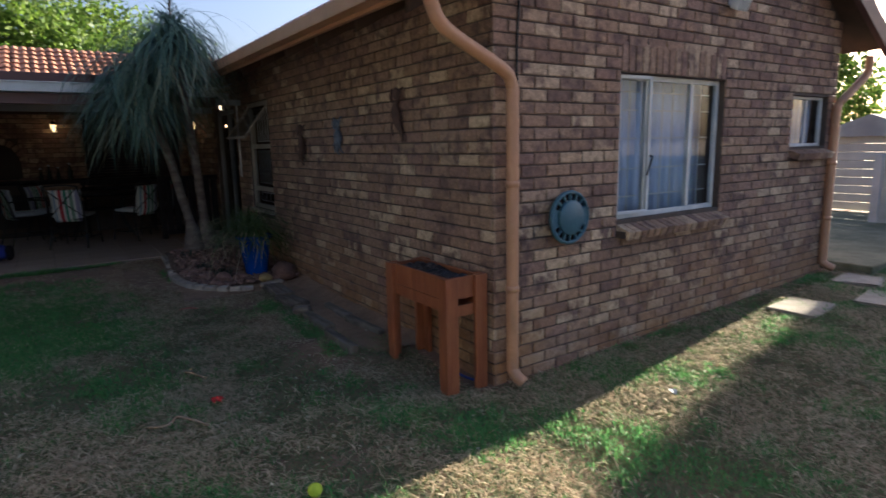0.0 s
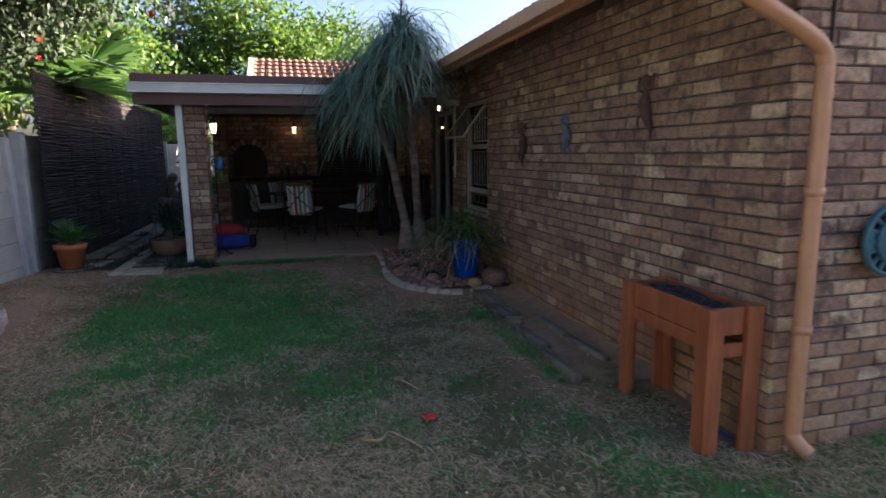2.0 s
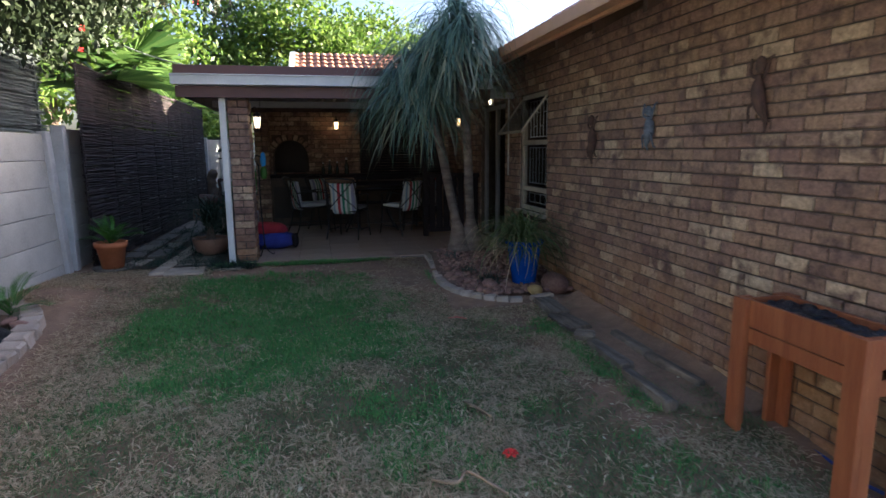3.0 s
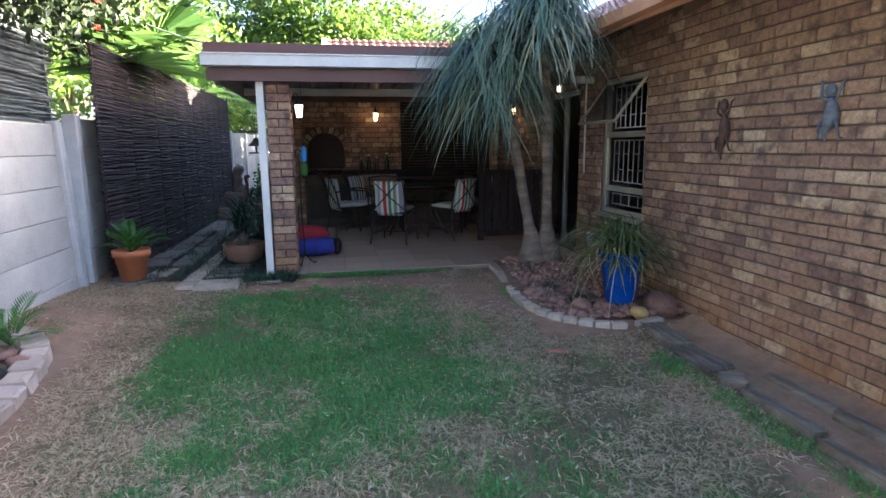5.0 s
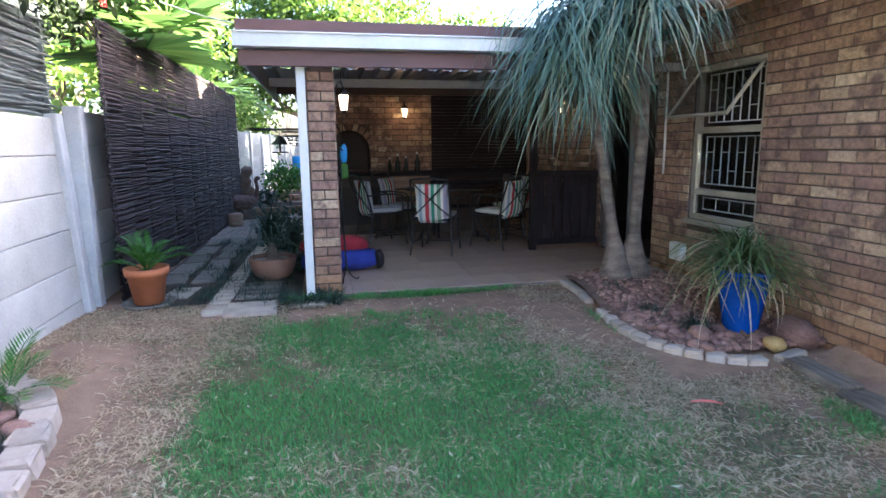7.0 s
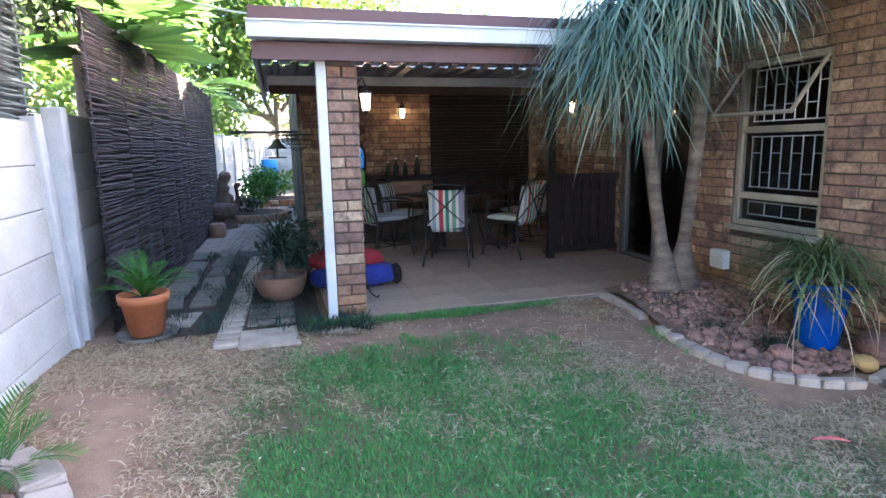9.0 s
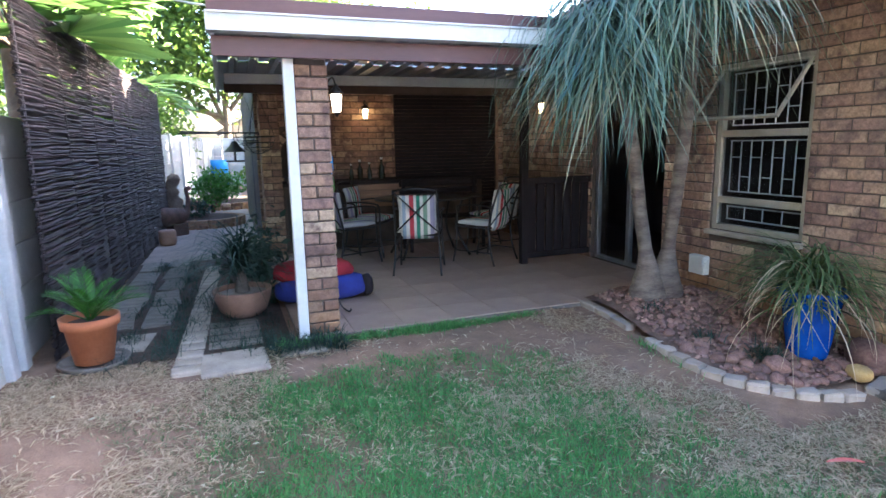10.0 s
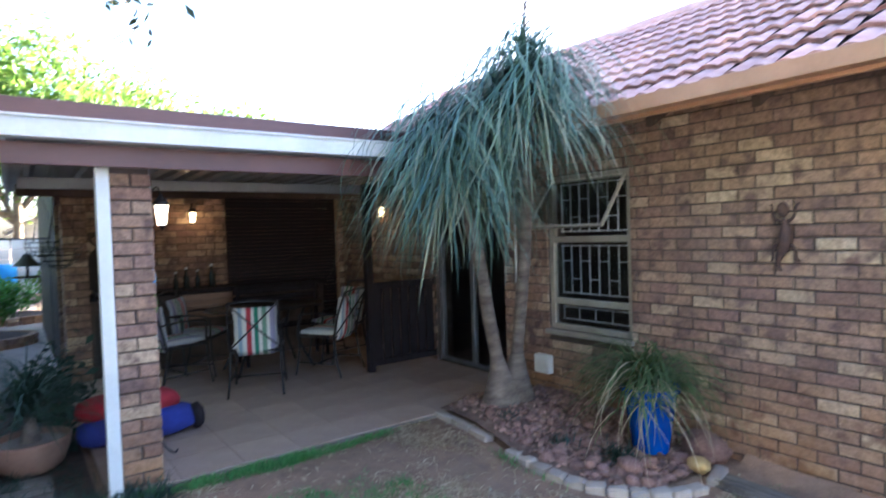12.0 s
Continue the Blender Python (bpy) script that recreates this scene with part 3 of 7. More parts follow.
# rear wing roof, sunlit
bm = bmesh.new()
ev = [(-0.55, 12.35, 2.62), (7.4, 12.35, 2.62), (7.4, 15.1, 3.72), (-0.55, 15.1, 3.72), (-0.55, 17.9, 2.62), (7.4, 17.9, 2.62)]
q = [bm.verts.new(c) for c in ev]
bm.faces.new((q[0], q[1], q[2], q[3]))
bm.faces.new((q[3], q[2], q[5], q[4]))
roof_rear = tagged(part("roof_rear_wing", bm, M_DARKWOOD), "sunlit orange tiled roof of the rear wing", "roof", kind="structure")
pv = math.atan2(1.10, 2.75)
vs, fs = [], []
tv, tf = tile_points(3)
for r_ in range(9):
    for c_ in range(26):
        m_ = pose(-0.6 + c_ * TW, 12.35 + r_ * TG * math.cos(pv), 2.63 + r_ * TG * math.sin(pv), math.degrees(pv))
        o_ = len(vs)
        vs += [tuple(m_ @ Vector(p)) for p in tv]
        fs += [tuple(o_ + k for k in f) for f in tf]
tagged(pymesh("roof_tiles", vs, fs, M_FARTILE, roof_rear), kind="stuff")
bm = bmesh.new()
box(bm, -0.66, -0.55, 12.3, 15.1, 0, 0.16)
bmesh.ops.transform(bm, matrix=Matrix.Translation((0, 12.3, 2.62)) @ Matrix.Rotation(pv, 4, "X") @ Matrix.Translation((0, -12.3, -0.08)), verts=bm.verts)
part("verge", bm, M_WHITE, roof_rear, "pale mortar verge")

# ---- covered patio ----
PZ = 0.20
patio = tagged(part("patio_floor", bx(-1.25, WX, 8.08, BY, -0.1, PZ - 0.012), M_GROUT), "pale tiled patio floor slab", "patio", kind="structure")
# low roof of the patio: sheets, beams, fascia bands
CX0, CX1, CY0 = -1.68, 2.35, 7.95
prof = [(0.0, 0.0), (0.09, 0.0), (0.115, 0.037), (0.16, 0.037), (0.185, 0.0)]
bm = bmesh.new()
for ya, za, yb, zb in ((CY0 + 0.06, 2.40, 9.96, 2.363), (9.93, 2.350, BY + 0.3, 2.315)):
    row0, row1 = [], []
    x = CX0 + 0.03
    while x < CX1 - 0.2:
        for dx, dz in prof[:-1]:
            row0.append(bm.verts.new((x + dx, ya, za + dz)))
            row1.append(bm.verts.new((x + dx, yb, zb + dz)))
        x += 0.185
    for k in range(len(row0) - 1):
        bm.faces.new((row0[k], row0[k + 1], row1[k + 1], row1[k]))
patio_roof = tagged(part("patio_roof", bm, M_STEEL), "low flat ribbed metal roof over the patio", "roof", kind="structure")
for y, z, h_, m_, lb in ((8.75, 2.381, 0.10, M_BEAM, "dull grey roof beam"), (9.86, 2.245, 0.095, M_BEAM, "dull grey middle beam"), (11.05, 2.29, 0.12, M_DARKWOOD, "dark timber roof beam")):
    part("beam", bx(CX0 + 0.08, CX1 - 0.01, y, y + 0.05, z - h_, z - 0.004, 0.004), m_, patio_roof, lb)
part("fascia_board", bx(CX0, 1.95, CY0, CY0 + 0.04, 2.125, 2.245, 0.004), M_BROWN, patio_roof, "red-brown lower fascia board")
part("fascia_board", bx(CX0 - 0.01, 1.95, CY0 - 0.01, CY0 + 0.03, 2.372, 2.475, 0.004), M_BROWN, patio_roof, "red-brown roof edge strip")
bm = bmesh.new()
box(bm, CX0 - 0.02, 1.95, CY0 - 0.12, CY0 - 0.112, 2.255, 2.362)
box(bm, CX0 - 0.02, 1.95, CY0 - 0.135, CY0 - 0.10, 2.354, 2.367, 0.003)
box(bm, CX0 - 0.02, 1.95, CY0 - 0.112, CY0 - 0.005, 2.255, 2.262)
box(bm, CX0 - 0.02, CX0 - 0.012, CY0 - 0.112, CY0 - 0.005, 2.262, 2.362)
part("gutter", bm, M_WHITE, patio_roof, "white box gutter")
part("side_fascia", bx(CX0, CX0 + 0.03, CY0 + 0.04, BY + 0.2, 2.15, 2.40, 0.004), M_STEEL, patio_roof, "grey side flashing")
part("lintel_beam", bx(-1.2, 2.33, 8.16, 8.22, 2.165, 2.24, 0.005), M_BEAM, patio_roof, "dull grey front beam")


def pillar(px, py, w, d, top):
    e = empty("brick_pillar", px, py, 0)
    part("core", bx(0.008, w - 0.008, 0.008, d - 0.008, 0.05, top), M_MORTAR, e)
    for mm, ln in ((Matrix(((1, 0, 0, 0), (0, 0, -1, 0.006), (0, 1, 0, 0), (0, 0, 0, 1))), w), (Matrix(((0, 0, -1, 0.006), (-1, 0, 0, d), (0, 1, 0, 0), (0, 0, 0, 1))), d), (Matrix(((0, 0, 1, w - 0.006), (1, 0, 0, 0), (0, 1, 0, 0), (0, 0, 0, 1))), d)):
        lay_bricks(e, mm, courses(ln, 0.12, top - 0.06, [], shift=0 if ln == w else 1), lambda u, v: True)
    return tagged(e, "square brown face brick pillar holding the patio roof", "pillar", "patio pillars")


PILLAR1 = pillar(-1.17, 8.14, 0.225, 0.34, 2.16)
PILLAR2 = pillar(-1.22, 11.55, 0.225, 0.34, 2.30)
dp = empty("square_downpipe", -1.215, 8.08, 0.1)
part("pipe", bx(-0.036, 0.036, -0.036, 0.036, 0.10, 2.06, 0.006), M_WHITE, dp)
part("shoe", bx(-0.04, 0.04, -0.05, 0.04, 0.02, 0.12, 0.008), M_WHITE, dp, "open foot of the downpipe")
tagged(dp, "white square downpipe in front of the brick pillar", "downpipe")

# ---- boundary: precast wall, shade net, woven fence ----
LXW = -3.03
precast_n = 0


def precast(x0, y0, spans, pitch, zb, ztop, turn=0.0, paint=M_WALLW, lean=0.0):
    """A white precast wall: grooved posts with stacked panels between."""
    e = empty("wall_boundary", x0, y0, 0, turn)
    e.matrix_world = pose(x0, y0, 0, 0, -lean, turn)
    tagged(e, "white painted precast concrete boundary wall of stacked panels", "boundary wall", kind="structure")
    n = 6
    h = (ztop - zb) / n
    pm = bpy.data.meshes.new("panel")
    b = bx(-0.025, 0.025, 0.05, pitch - 0.05, 0.0025, h - 0.0025, 0.008)
    b.to_mesh(pm)
    b.free()
    pm.materials.append(paint)
    qm = bpy.data.meshes.new("post")
    b = bx(-0.055, 0.075, -0.06, 0.06, -0.2, ztop - zb + 0.03, 0.012)
    b.to_mesh(qm)
    b.free()
    qm.materials.append(M_POSTW)
    for k in range(spans + 1):
        ob = new("post", qm)
        ob.parent = e
        ob.matrix_local = pose(0, k * pitch, zb)
        if k < spans:
            part("joint_filler", bx(-0.02, 0.012, k * pitch + 0.05, k * pitch + pitch - 0.05, zb + 0.01, ztop - 0.02), M_POSTW, e)
            for r_ in range(n):
                ob = new("panel", pm)
                ob.parent = e
                ob.matrix_local = pose(random.uniform(-0.004, 0.004), k * pitch, zb + r_ * h, 0, random.uniform(-0.4, 0.4), 0)


precast(LXW, 8.10 - 8 * 1.56, 8, 1.56, 0.0, 1.73, lean=3.0)
precast(LXW, 8.30, 4, 1.60, 0.1, 1.80)
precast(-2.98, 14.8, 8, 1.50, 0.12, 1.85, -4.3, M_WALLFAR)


def twigs(name, y0, y1, x, zb0, zb1, zt0, zt1, rows, amp, rad, mat, every, parent, lens=(1.4, 3.0)):
    """Long thin sticks woven past uprights, in rows."""
    vs, fs = [], []
    r = random.Random(5)
    for k in range(rows):
        f = (k + 0.5) / rows
        y = y0 - r.uniform(0, 1.0)
        while y < y1:
            ye = min(y1 + r.uniform(-0.04, 0.06), y + r.uniform(*lens))
            a = max(y, y0 - r.uniform(0, 0.05))
            if ye - a > 0.2:
                n = max(3, int((ye - a) / 0.16))
                rr = rad * r.uniform(0.6, 1.35)
                dz, sl = r.uniform(-0.012, 0.012), r.uniform(-0.012, 0.012)
                o = len(vs)
                for i in range(n + 1):
                    yy = a + (ye - a) * i / n
                    g = (yy - y0) / (y1 - y0)
                    zz = (zb0 + (zb1 - zb0) * g) * (1 - f) + (zt0 + (zt1 - zt0) * g) * f + dz + sl * (yy - a) + r.uniform(-0.005, 0.005)
                    xx = x + amp * math.sin(math.pi * yy / every + math.pi * (k % 2)) + r.uniform(-0.004, 0.004)
                    w = rr * (1.0 if 0 < i < n else 0.6)
                    vs += [(xx + w, yy, zz), (xx, yy, zz + w), (xx - w, yy, zz), (xx, yy, zz - w)]
                for i in range(n):
                    for q in range(4):
                        fs.append((o + 4 * i + q, o + 4 * i + (q + 1) % 4, o + 4 * i + 4 + (q + 1) % 4, o + 4 * i + 4 + q))
            y = ye + r.uniform(-0.1, 0.03)
    return tagged(pymesh(name, vs, fs, mat, parent), kind="stuff")


fence = tagged(empty("woven_fence", -2.82, 8.38, 0, -1.7), "tall dark woven stick fence beside the path", "fence")
tw = twigs("weave", 0.0, 6.5, 0.0, 0.05, 0.14, 2.53, 2.44, 235, 0.017, 0.0125, M_REED, 0.46, fence, (0.9, 2.2))
for k in range(8):
    bm = bmesh.new()
    tube(bm, [(0, 0.03 + k * 0.92, -0.05), (0.0, 0.03 + k * 0.92, 2.5)], 0.013, 7)
    part("upright", bm, M_REED, fence)
net = tagged(empty("shade_net", LXW - 0.10, -2.0, 1.74), "grey-green shade netting strung above the boundary wall", "shade net")
twigs("netting", 0.0, 10.25, 0.0, 0.02, 0.02, 0.86, 0.86, 40, 0.018, 0.012, M_NET, 0.9, net, (3, 6))
vs, fs = [], []
for j in range(6):
    for i in range(80):
        yy, zz = 10.25 * i / 79, 0.86 * j / 5
        vs.append((-0.03 + 0.022 * noise.noise((yy * 1.7, zz * 3, 0)), yy, zz + 0.03 * noise.noise((yy, 5, 0)) * (j == 5)))
for j in range(5):
    for i in range(79):
        fs.append((j * 80 + i, j * 80 + i + 1, (j + 1) * 80 + i + 1, (j + 1) * 80 + i))
ob = pymesh("net_sheet", vs, fs, M_NET, net, True)
so = ob.modifiers.new("thickness", "SOLIDIFY")
so.thickness = 0.006
for k in range(12):
    part("batten", bx(-0.02, 0.012, k * 0.92, k * 0.92 + 0.03, -0.05, 0.9, 0.003), M_NET, net)


# ---- wooden planter at the house corner ----
def planter():
    e = empty("wooden_planter", 1.98, 2.70, -0.07)
    w, l, h = 0.335, 0.79, 0.80
    lw, lt = 0.095, 0.032
    for lx, ly in ((0, 0), (w, 0), (0, l), (w, l)):
        b = bmesh.new()
        sx, sy = (1 if lx == 0 else -1), (1 if ly == 0 else -1)
        xa, xb = sorted((lx, lx + sx * lt))
        ya, yb = sorted((ly, ly + sy * lw))
        box(b, xa, xb, ya, yb, 0, h, 0.003)
        xa, xb = sorted((lx + sx * lt, lx + sx * lw))
        ya, yb = sorted((ly, ly + sy * lt))
        box(b, xa, xb, ya, yb, 0, h, 0.003)
        part("leg", b, M_REDWOOD, e)
    for sx in (0, 1):
        x0 = lt if sx == 0 else w - lt - 0.022
        part("side_board", bx(x0, x0 + 0.022, 0.02, l - 0.02, h - 0.15, h - 0.004, 0.003), M_REDWOOD, e)
        part("side_board", bx(x0, x0 + 0.022, 0.02, l - 0.02, h - 0.235, h - 0.155, 0.003), M_REDWOOD, e)
    for y0 in (lt + 0.001, l - lt - 0.023):
        part("end_board", bx(lt + 0.024, w - lt - 0.024, y0, y0 + 0.022, h - 0.15, h - 0.004, 0.003), M_REDWOOD, e)
        part("end_board", bx(lt + 0.024, w - lt - 0.024, y0, y0 + 0.022, h - 0.27, h - 0.195, 0.003), M_REDWOOD, e, "paler pine end rail")
    part("base_board", bx(lt + 0.024, w - lt - 0.024, lt + 0.025, l - lt - 0.025, h - 0.23, h - 0.21), M_REDWOOD, e)
    return tagged(e, "red-stained wooden planter table on four legs beside the wall", "planter")


planter()
for k in range(2):
    b = bmesh.new()
    bmesh.ops.create_grid(b, x_segments=14, y_segments=18, size=0.5, matrix=Matrix.Diagonal((0.215, 0.30, 1, 1)))
    for v in b.verts:
        v.co.z = 0.028 * noise.noise((v.co.x * 16, v.co.y * 16, k * 4.0)) + 0.012 * noise.noise((v.co.x * 45, v.co.y * 45, k)) - 6.0 * max(0, abs(v.co.x) - 0.06) ** 2 - 2.0 * max(0, abs(v.co.y) - 0.10) ** 2
    lo = bmesh.ops.extrude_face_region(b, geom=list(b.faces))
    for v in lo["geom"]:
        if isinstance(v, bmesh.types.BMVert):
            v.co.z = -0.13
    bmesh.ops.recalc_face_normals(b, faces=b.faces)
    for f in b.faces:
        f.smooth = True
    ob = part("soil_bag", b, M_BLACKBAG)
    ob.matrix_world = pose(2.147, 2.925 + k * 0.325, 0.708 + 0.008 * k, 0, 0, 4 * k)
    tagged(ob, "crumpled black plastic soil bag in the wooden planter", "bag", "soil bags in the planter")
bm = bmesh.new()
tube(bm, arc([(2.30, 2.80, -0.06), (2.27, 2.95, -0.055), (2.29, 3.2, -0.05), (2.22, 3.45, -0.04), (2.28, 3.7, -0.02)], 8), 0.010, 8)
tagged(part("garden_hose", bm, M_HOSE), "thin blue garden hose lying under the planter", "hose")

# ---- the planted bed under the ponytail palm ----
KERB = [(1.16, 8.12), (1.14, 7.74), (1.09, 7.22), (1.07, 6.82), (1.14, 6.55), (1.29, 6.34), (1.46, 6.22)]


def kerb_x(y):
    for (xa, ya), (xb, yb) in zip(KERB, KERB[1:]):
        if yb <= y <= ya:
            return xb + (xa - xb) * (y - yb) / (ya - yb)
    return 1.4 if y < 6.1 else 1.1


def bed_z(x, y):
    return land(x, y) + 0.035 + 0.13 * math.exp(-((x - 1.6) ** 2 + (y - 7.7) ** 2) / 0.25)


vs, fs = [], []
nx, ny = 14, 30
for j in range(ny + 1):
    y = 6.25 + (8.10 - 6.25) * j / ny
    x0 = kerb_x(y)
    for i in range(nx + 1):
        x = x0 + (WX - x0) * i / nx
        vs.append((x, y, bed_z(x, y) + 0.012 * noise.noise((x * 7, y * 7, 3))))
for j in range(ny):
    for i in range(nx):
        fs.append((j * (nx + 1) + i, j * (nx + 1) + i + 1, (j + 1) * (nx + 1) + i + 1, (j + 1) * (nx + 1) + i))
tagged(pymesh("bed_soil", vs, fs, M_BEDSOIL, smooth=True), "red-brown soil of the bed beside the house wall", "soil", kind="structure")


def stone_mesh(name, seed, mat, rough=0.22, sub=2):
    b = bmesh.new()
    bmesh.ops.create_icosphere(b, subdivisions=sub, radius=1.0)
    for v in b.verts:
        v.co *= 1 + rough * noise.noise(v.co * 1.3 + Vector((seed * 9.1, 0, 0))) + 0.06 * noise.noise(v.co * 3.7 + Vector((0, seed * 5.3, 0)))
    for f in b.faces:
        f.smooth = True
    me = bpy.data.meshes.new(name)
    b.to_mesh(me)
    b.free()
    me.materials.append(mat)
    return me


rock_m = [stone_mesh("rock", s, M_ROCK) for s in range(6)]
rr = random.Random(11)
placed = []
for k in range(2600):
    if len(placed) > 295:
        break
    y = rr.uniform(6.25, 8.06)
    x = rr.uniform(kerb_x(y) + 0.1, 2.3)
    s = rr.uniform(0.015, 0.030) if y > 7.15 else rr.uniform(0.018, 0.048)
    if math.hypot(x - 1.58, y - 7.72) < 0.24 or math.hypot(x - 1.93, y - 6.62) < 0.2:
        continue
    if any(math.hypot(x - a, y - b_) < (s + c) * 0.82 for a, b_, c in placed):
        continue
    placed.append((x, y, s))
    ob = new("rock", rock_m[k % 6])
    ob.matrix_world = Matrix.LocRotScale((x, y, bed_z(x, y) + s * 0.30), Euler((rr.uniform(-.4, .4), rr.uniform(-.4, .4), rr.uniform(0, 6))), (s * rr.uniform(0.9, 1.5), s, s * rr.uniform(0.6, 0.85)))
    tagged(ob, "rounded red-brown stone among others in the planted bed", "rock", "stones in the palm bed")
for x, y, s, m, lb in ((2.18, 6.36, 0.15, rock_m[2], "large rounded brown boulder against the brick wall"), (1.92, 6.26, 0.075, stone_mesh("rock", 8, M_ROCKY), "ochre yellow stone in the planted bed"), (1.52, 6.5, 0.085, rock_m[4], "dark red stone near the blue pot")):
    ob = new("rock", m)
    ob.matrix_world = Matrix.LocRotScale((x, y, bed_z(x, y) + s * 0.3), Euler((0.2, 0.1, 1.0)), (s * 1.2, s, s * 0.75))
    tagged(ob, lb, "rock", "stones in the palm bed")


vs, fs = [], []
gm_ = bmesh.new()
bmesh.ops.create_icosphere(gm_, subdivisions=1, radius=1.0)
gv_, gf_ = [v.co.copy() for v in gm_.verts], [[v.index for v in f.verts] for f in gm_.faces]
gm_.free()
for k in range(1500):
    y = rr.uniform(6.25, 8.08)
    x = rr.uniform(kerb_x(y) + 0.06, 2.32)
    if math.hypot(x - 1.58, y - 7.72) < 0.2:
        continue
    s = rr.uniform(0.008, 0.021)
    m_ = Matrix.LocRotScale((x, y, bed_z(x, y) + s * 0.45), Euler((rr.uniform(-1, 1), rr.uniform(-1, 1), rr.uniform(0, 6))), (s * rr.uniform(0.9, 1.6), s, s * rr.uniform(0.55, 0.9)))
    o_ = len(vs)
    vs += [tuple(m_ @ (q * rr.uniform(0.85, 1.15))) for q in gv_]
    fs += [tuple(o_ + i for i in f) for f in gf_]
tagged(pymesh("bed_gravel", vs, fs, surf("red_brown_gravel", (0.14, 0.075, 0.056), (0.33, 0.20, 0.155), 0.8, 6, 60, 0.4, vary=0.4, island=True)), "small red-brown gravel between the bed stones", "gravel", kind="stuff")


def kerb_run(points, length, w, h, jitter, lift, label, group, name="kerb_stone", mat=None):
    """Blocks end to end along a line on the ground."""
    pts = arc([(x, y, 0) for x, y in points], 12)
    r = random.Random(len(points) * 7 + int(length * 100))
    d, i, pos, out = 0.0, 0, Vector(pts[0]), []
    marks = [Vector(pts[0])]
    acc = 0.0
    for a, b_ in zip(pts, pts[1:]):
        seg = (b_ - a).length
        while acc + seg >= length:
            t = (length - acc) / seg
            a = a.lerp(b_, t)
            marks.append(a.copy())
            seg = (b_ - a).length
            acc = 0.0
        acc += seg
    for a, b_ in zip(marks, marks[1:]):
        c = (a + b_) / 2
        L = (b_ - a).length - 0.005
        b = bx(-L / 2, L / 2, -w / 2, w / 2, -0.06, h, min(0.018, h * 0.3))
        for v in b.verts:
            v.co += Vector((r.uniform(-1, 1), r.uniform(-1, 1), r.uniform(-1, 1))) * jitter
        ob = part(name, b, mat or M_KERB)
        ang = math.degrees(math.atan2(b_.y - a.y, b_.x - a.x)) + r.uniform(-5, 5) * (jitter > 0.004)
        ob.matrix_world = pose(c.x, c.y, land(c.x, c.y) + lift, r.uniform(-2, 2), r.uniform(-2, 2), ang)
        tagged(ob, label, "kerb stone", group)


kerb_run(KERB[:3], 0.24, 0.085, 0.042, 0.004, 0.0, "long weathered cream kerb block edging the palm bed", "kerb of the palm bed")
kerb_run([(1.092, 7.18), (1.07, 6.82), (1.14, 6.55), (1.29, 6.34), (1.46, 6.22), (1.66, 6.13), (1.82, 6.11)], 0.128, 0.09, 0.046, 0.006, 0.0, "small squared cream kerb stone edging the palm bed", "kerb of the palm bed")
kerb_run([(1.83, 6.11), (2.02, 6.16), (2.29, 6.31)], 0.26, 0.09, 0.045, 0.004, 0.0, "cream kerb block running to the house wall", "kerb of the palm bed")
kerb_run([(-2.40, 4.2), (-2.42, 4.8), (-2.43, 5.28), (-2.45, 5.6), (-2.50, 5.97), (-2.57, 6.18), (-2.72, 6.36), (-2.97, 6.46)], 0.175, 0.16, 0.075, 0.012, 0.01, "flat pale stone edging the bed by the boundary wall", "kerb of the side bed")
kerb_run([(1.94, 6.12), (1.93, 5.6), (1.91, 5.16)], 0.465, 0.20, 0.045, 0.012, 0.0, "broad weathered grey-brown edging block along the house wall", "edging along the house", "edging_block", M_PLANK)
kerb_run([(1.80, 5.06), (1.95, 4.98)], 0.165, 0.13, 0.065, 0.012, 0.0, "rounded grey stone in the edging", "edging along the house", "edging_block", M_PLANK)
kerb_run([(1.87, 4.88), (1.87, 4.6), (1.85, 4.30)], 0.57, 0.10, 0.055, 0.010, 0.0, "narrow raised grey edging block along the house wall", "edging along the house", "edging_block", M_PLANK)
kerb_run([(1.81, 4.25), (1.76, 3.95), (1.77, 3.66)], 0.58, 0.08, 0.06, 0.010, 0.0, "long pale-topped edging block bowed along the wall", "edging along the house", "edging_block", M_PLANK)
kerb_run([(2.15, 5.05), (2.12, 4.6), (2.15, 3.9)], 0.56, 0.075, 0.06, 0.010, 0.0, "thin grey plank laid along the house wall", "edging along the house", "edging_block", M_PLANK)
vs, fs = [], []
for j in range(41):
    y = 3.55 + 2.60 * j / 40
    for i in range(6):
        x = 1.84 + 0.50 * i / 5
        vs.append((x, y, land(x, y) + 0.020 + 0.022 * noise.noise((x * 6, y * 4, 9)) + 0.05 * (i == 5) - 0.03 * (i == 0)))
for j in range(40):
    for i in range(5):
        fs.append((j * 6 + i, j * 6 + i + 1, (j + 1) * 6 + i + 1, (j + 1) * 6 + i))
tagged(pymesh("trench_soil", vs, fs, M_GROUND, smooth=True), "dark damp soil between the edging and the house wall", "soil", kind="structure")


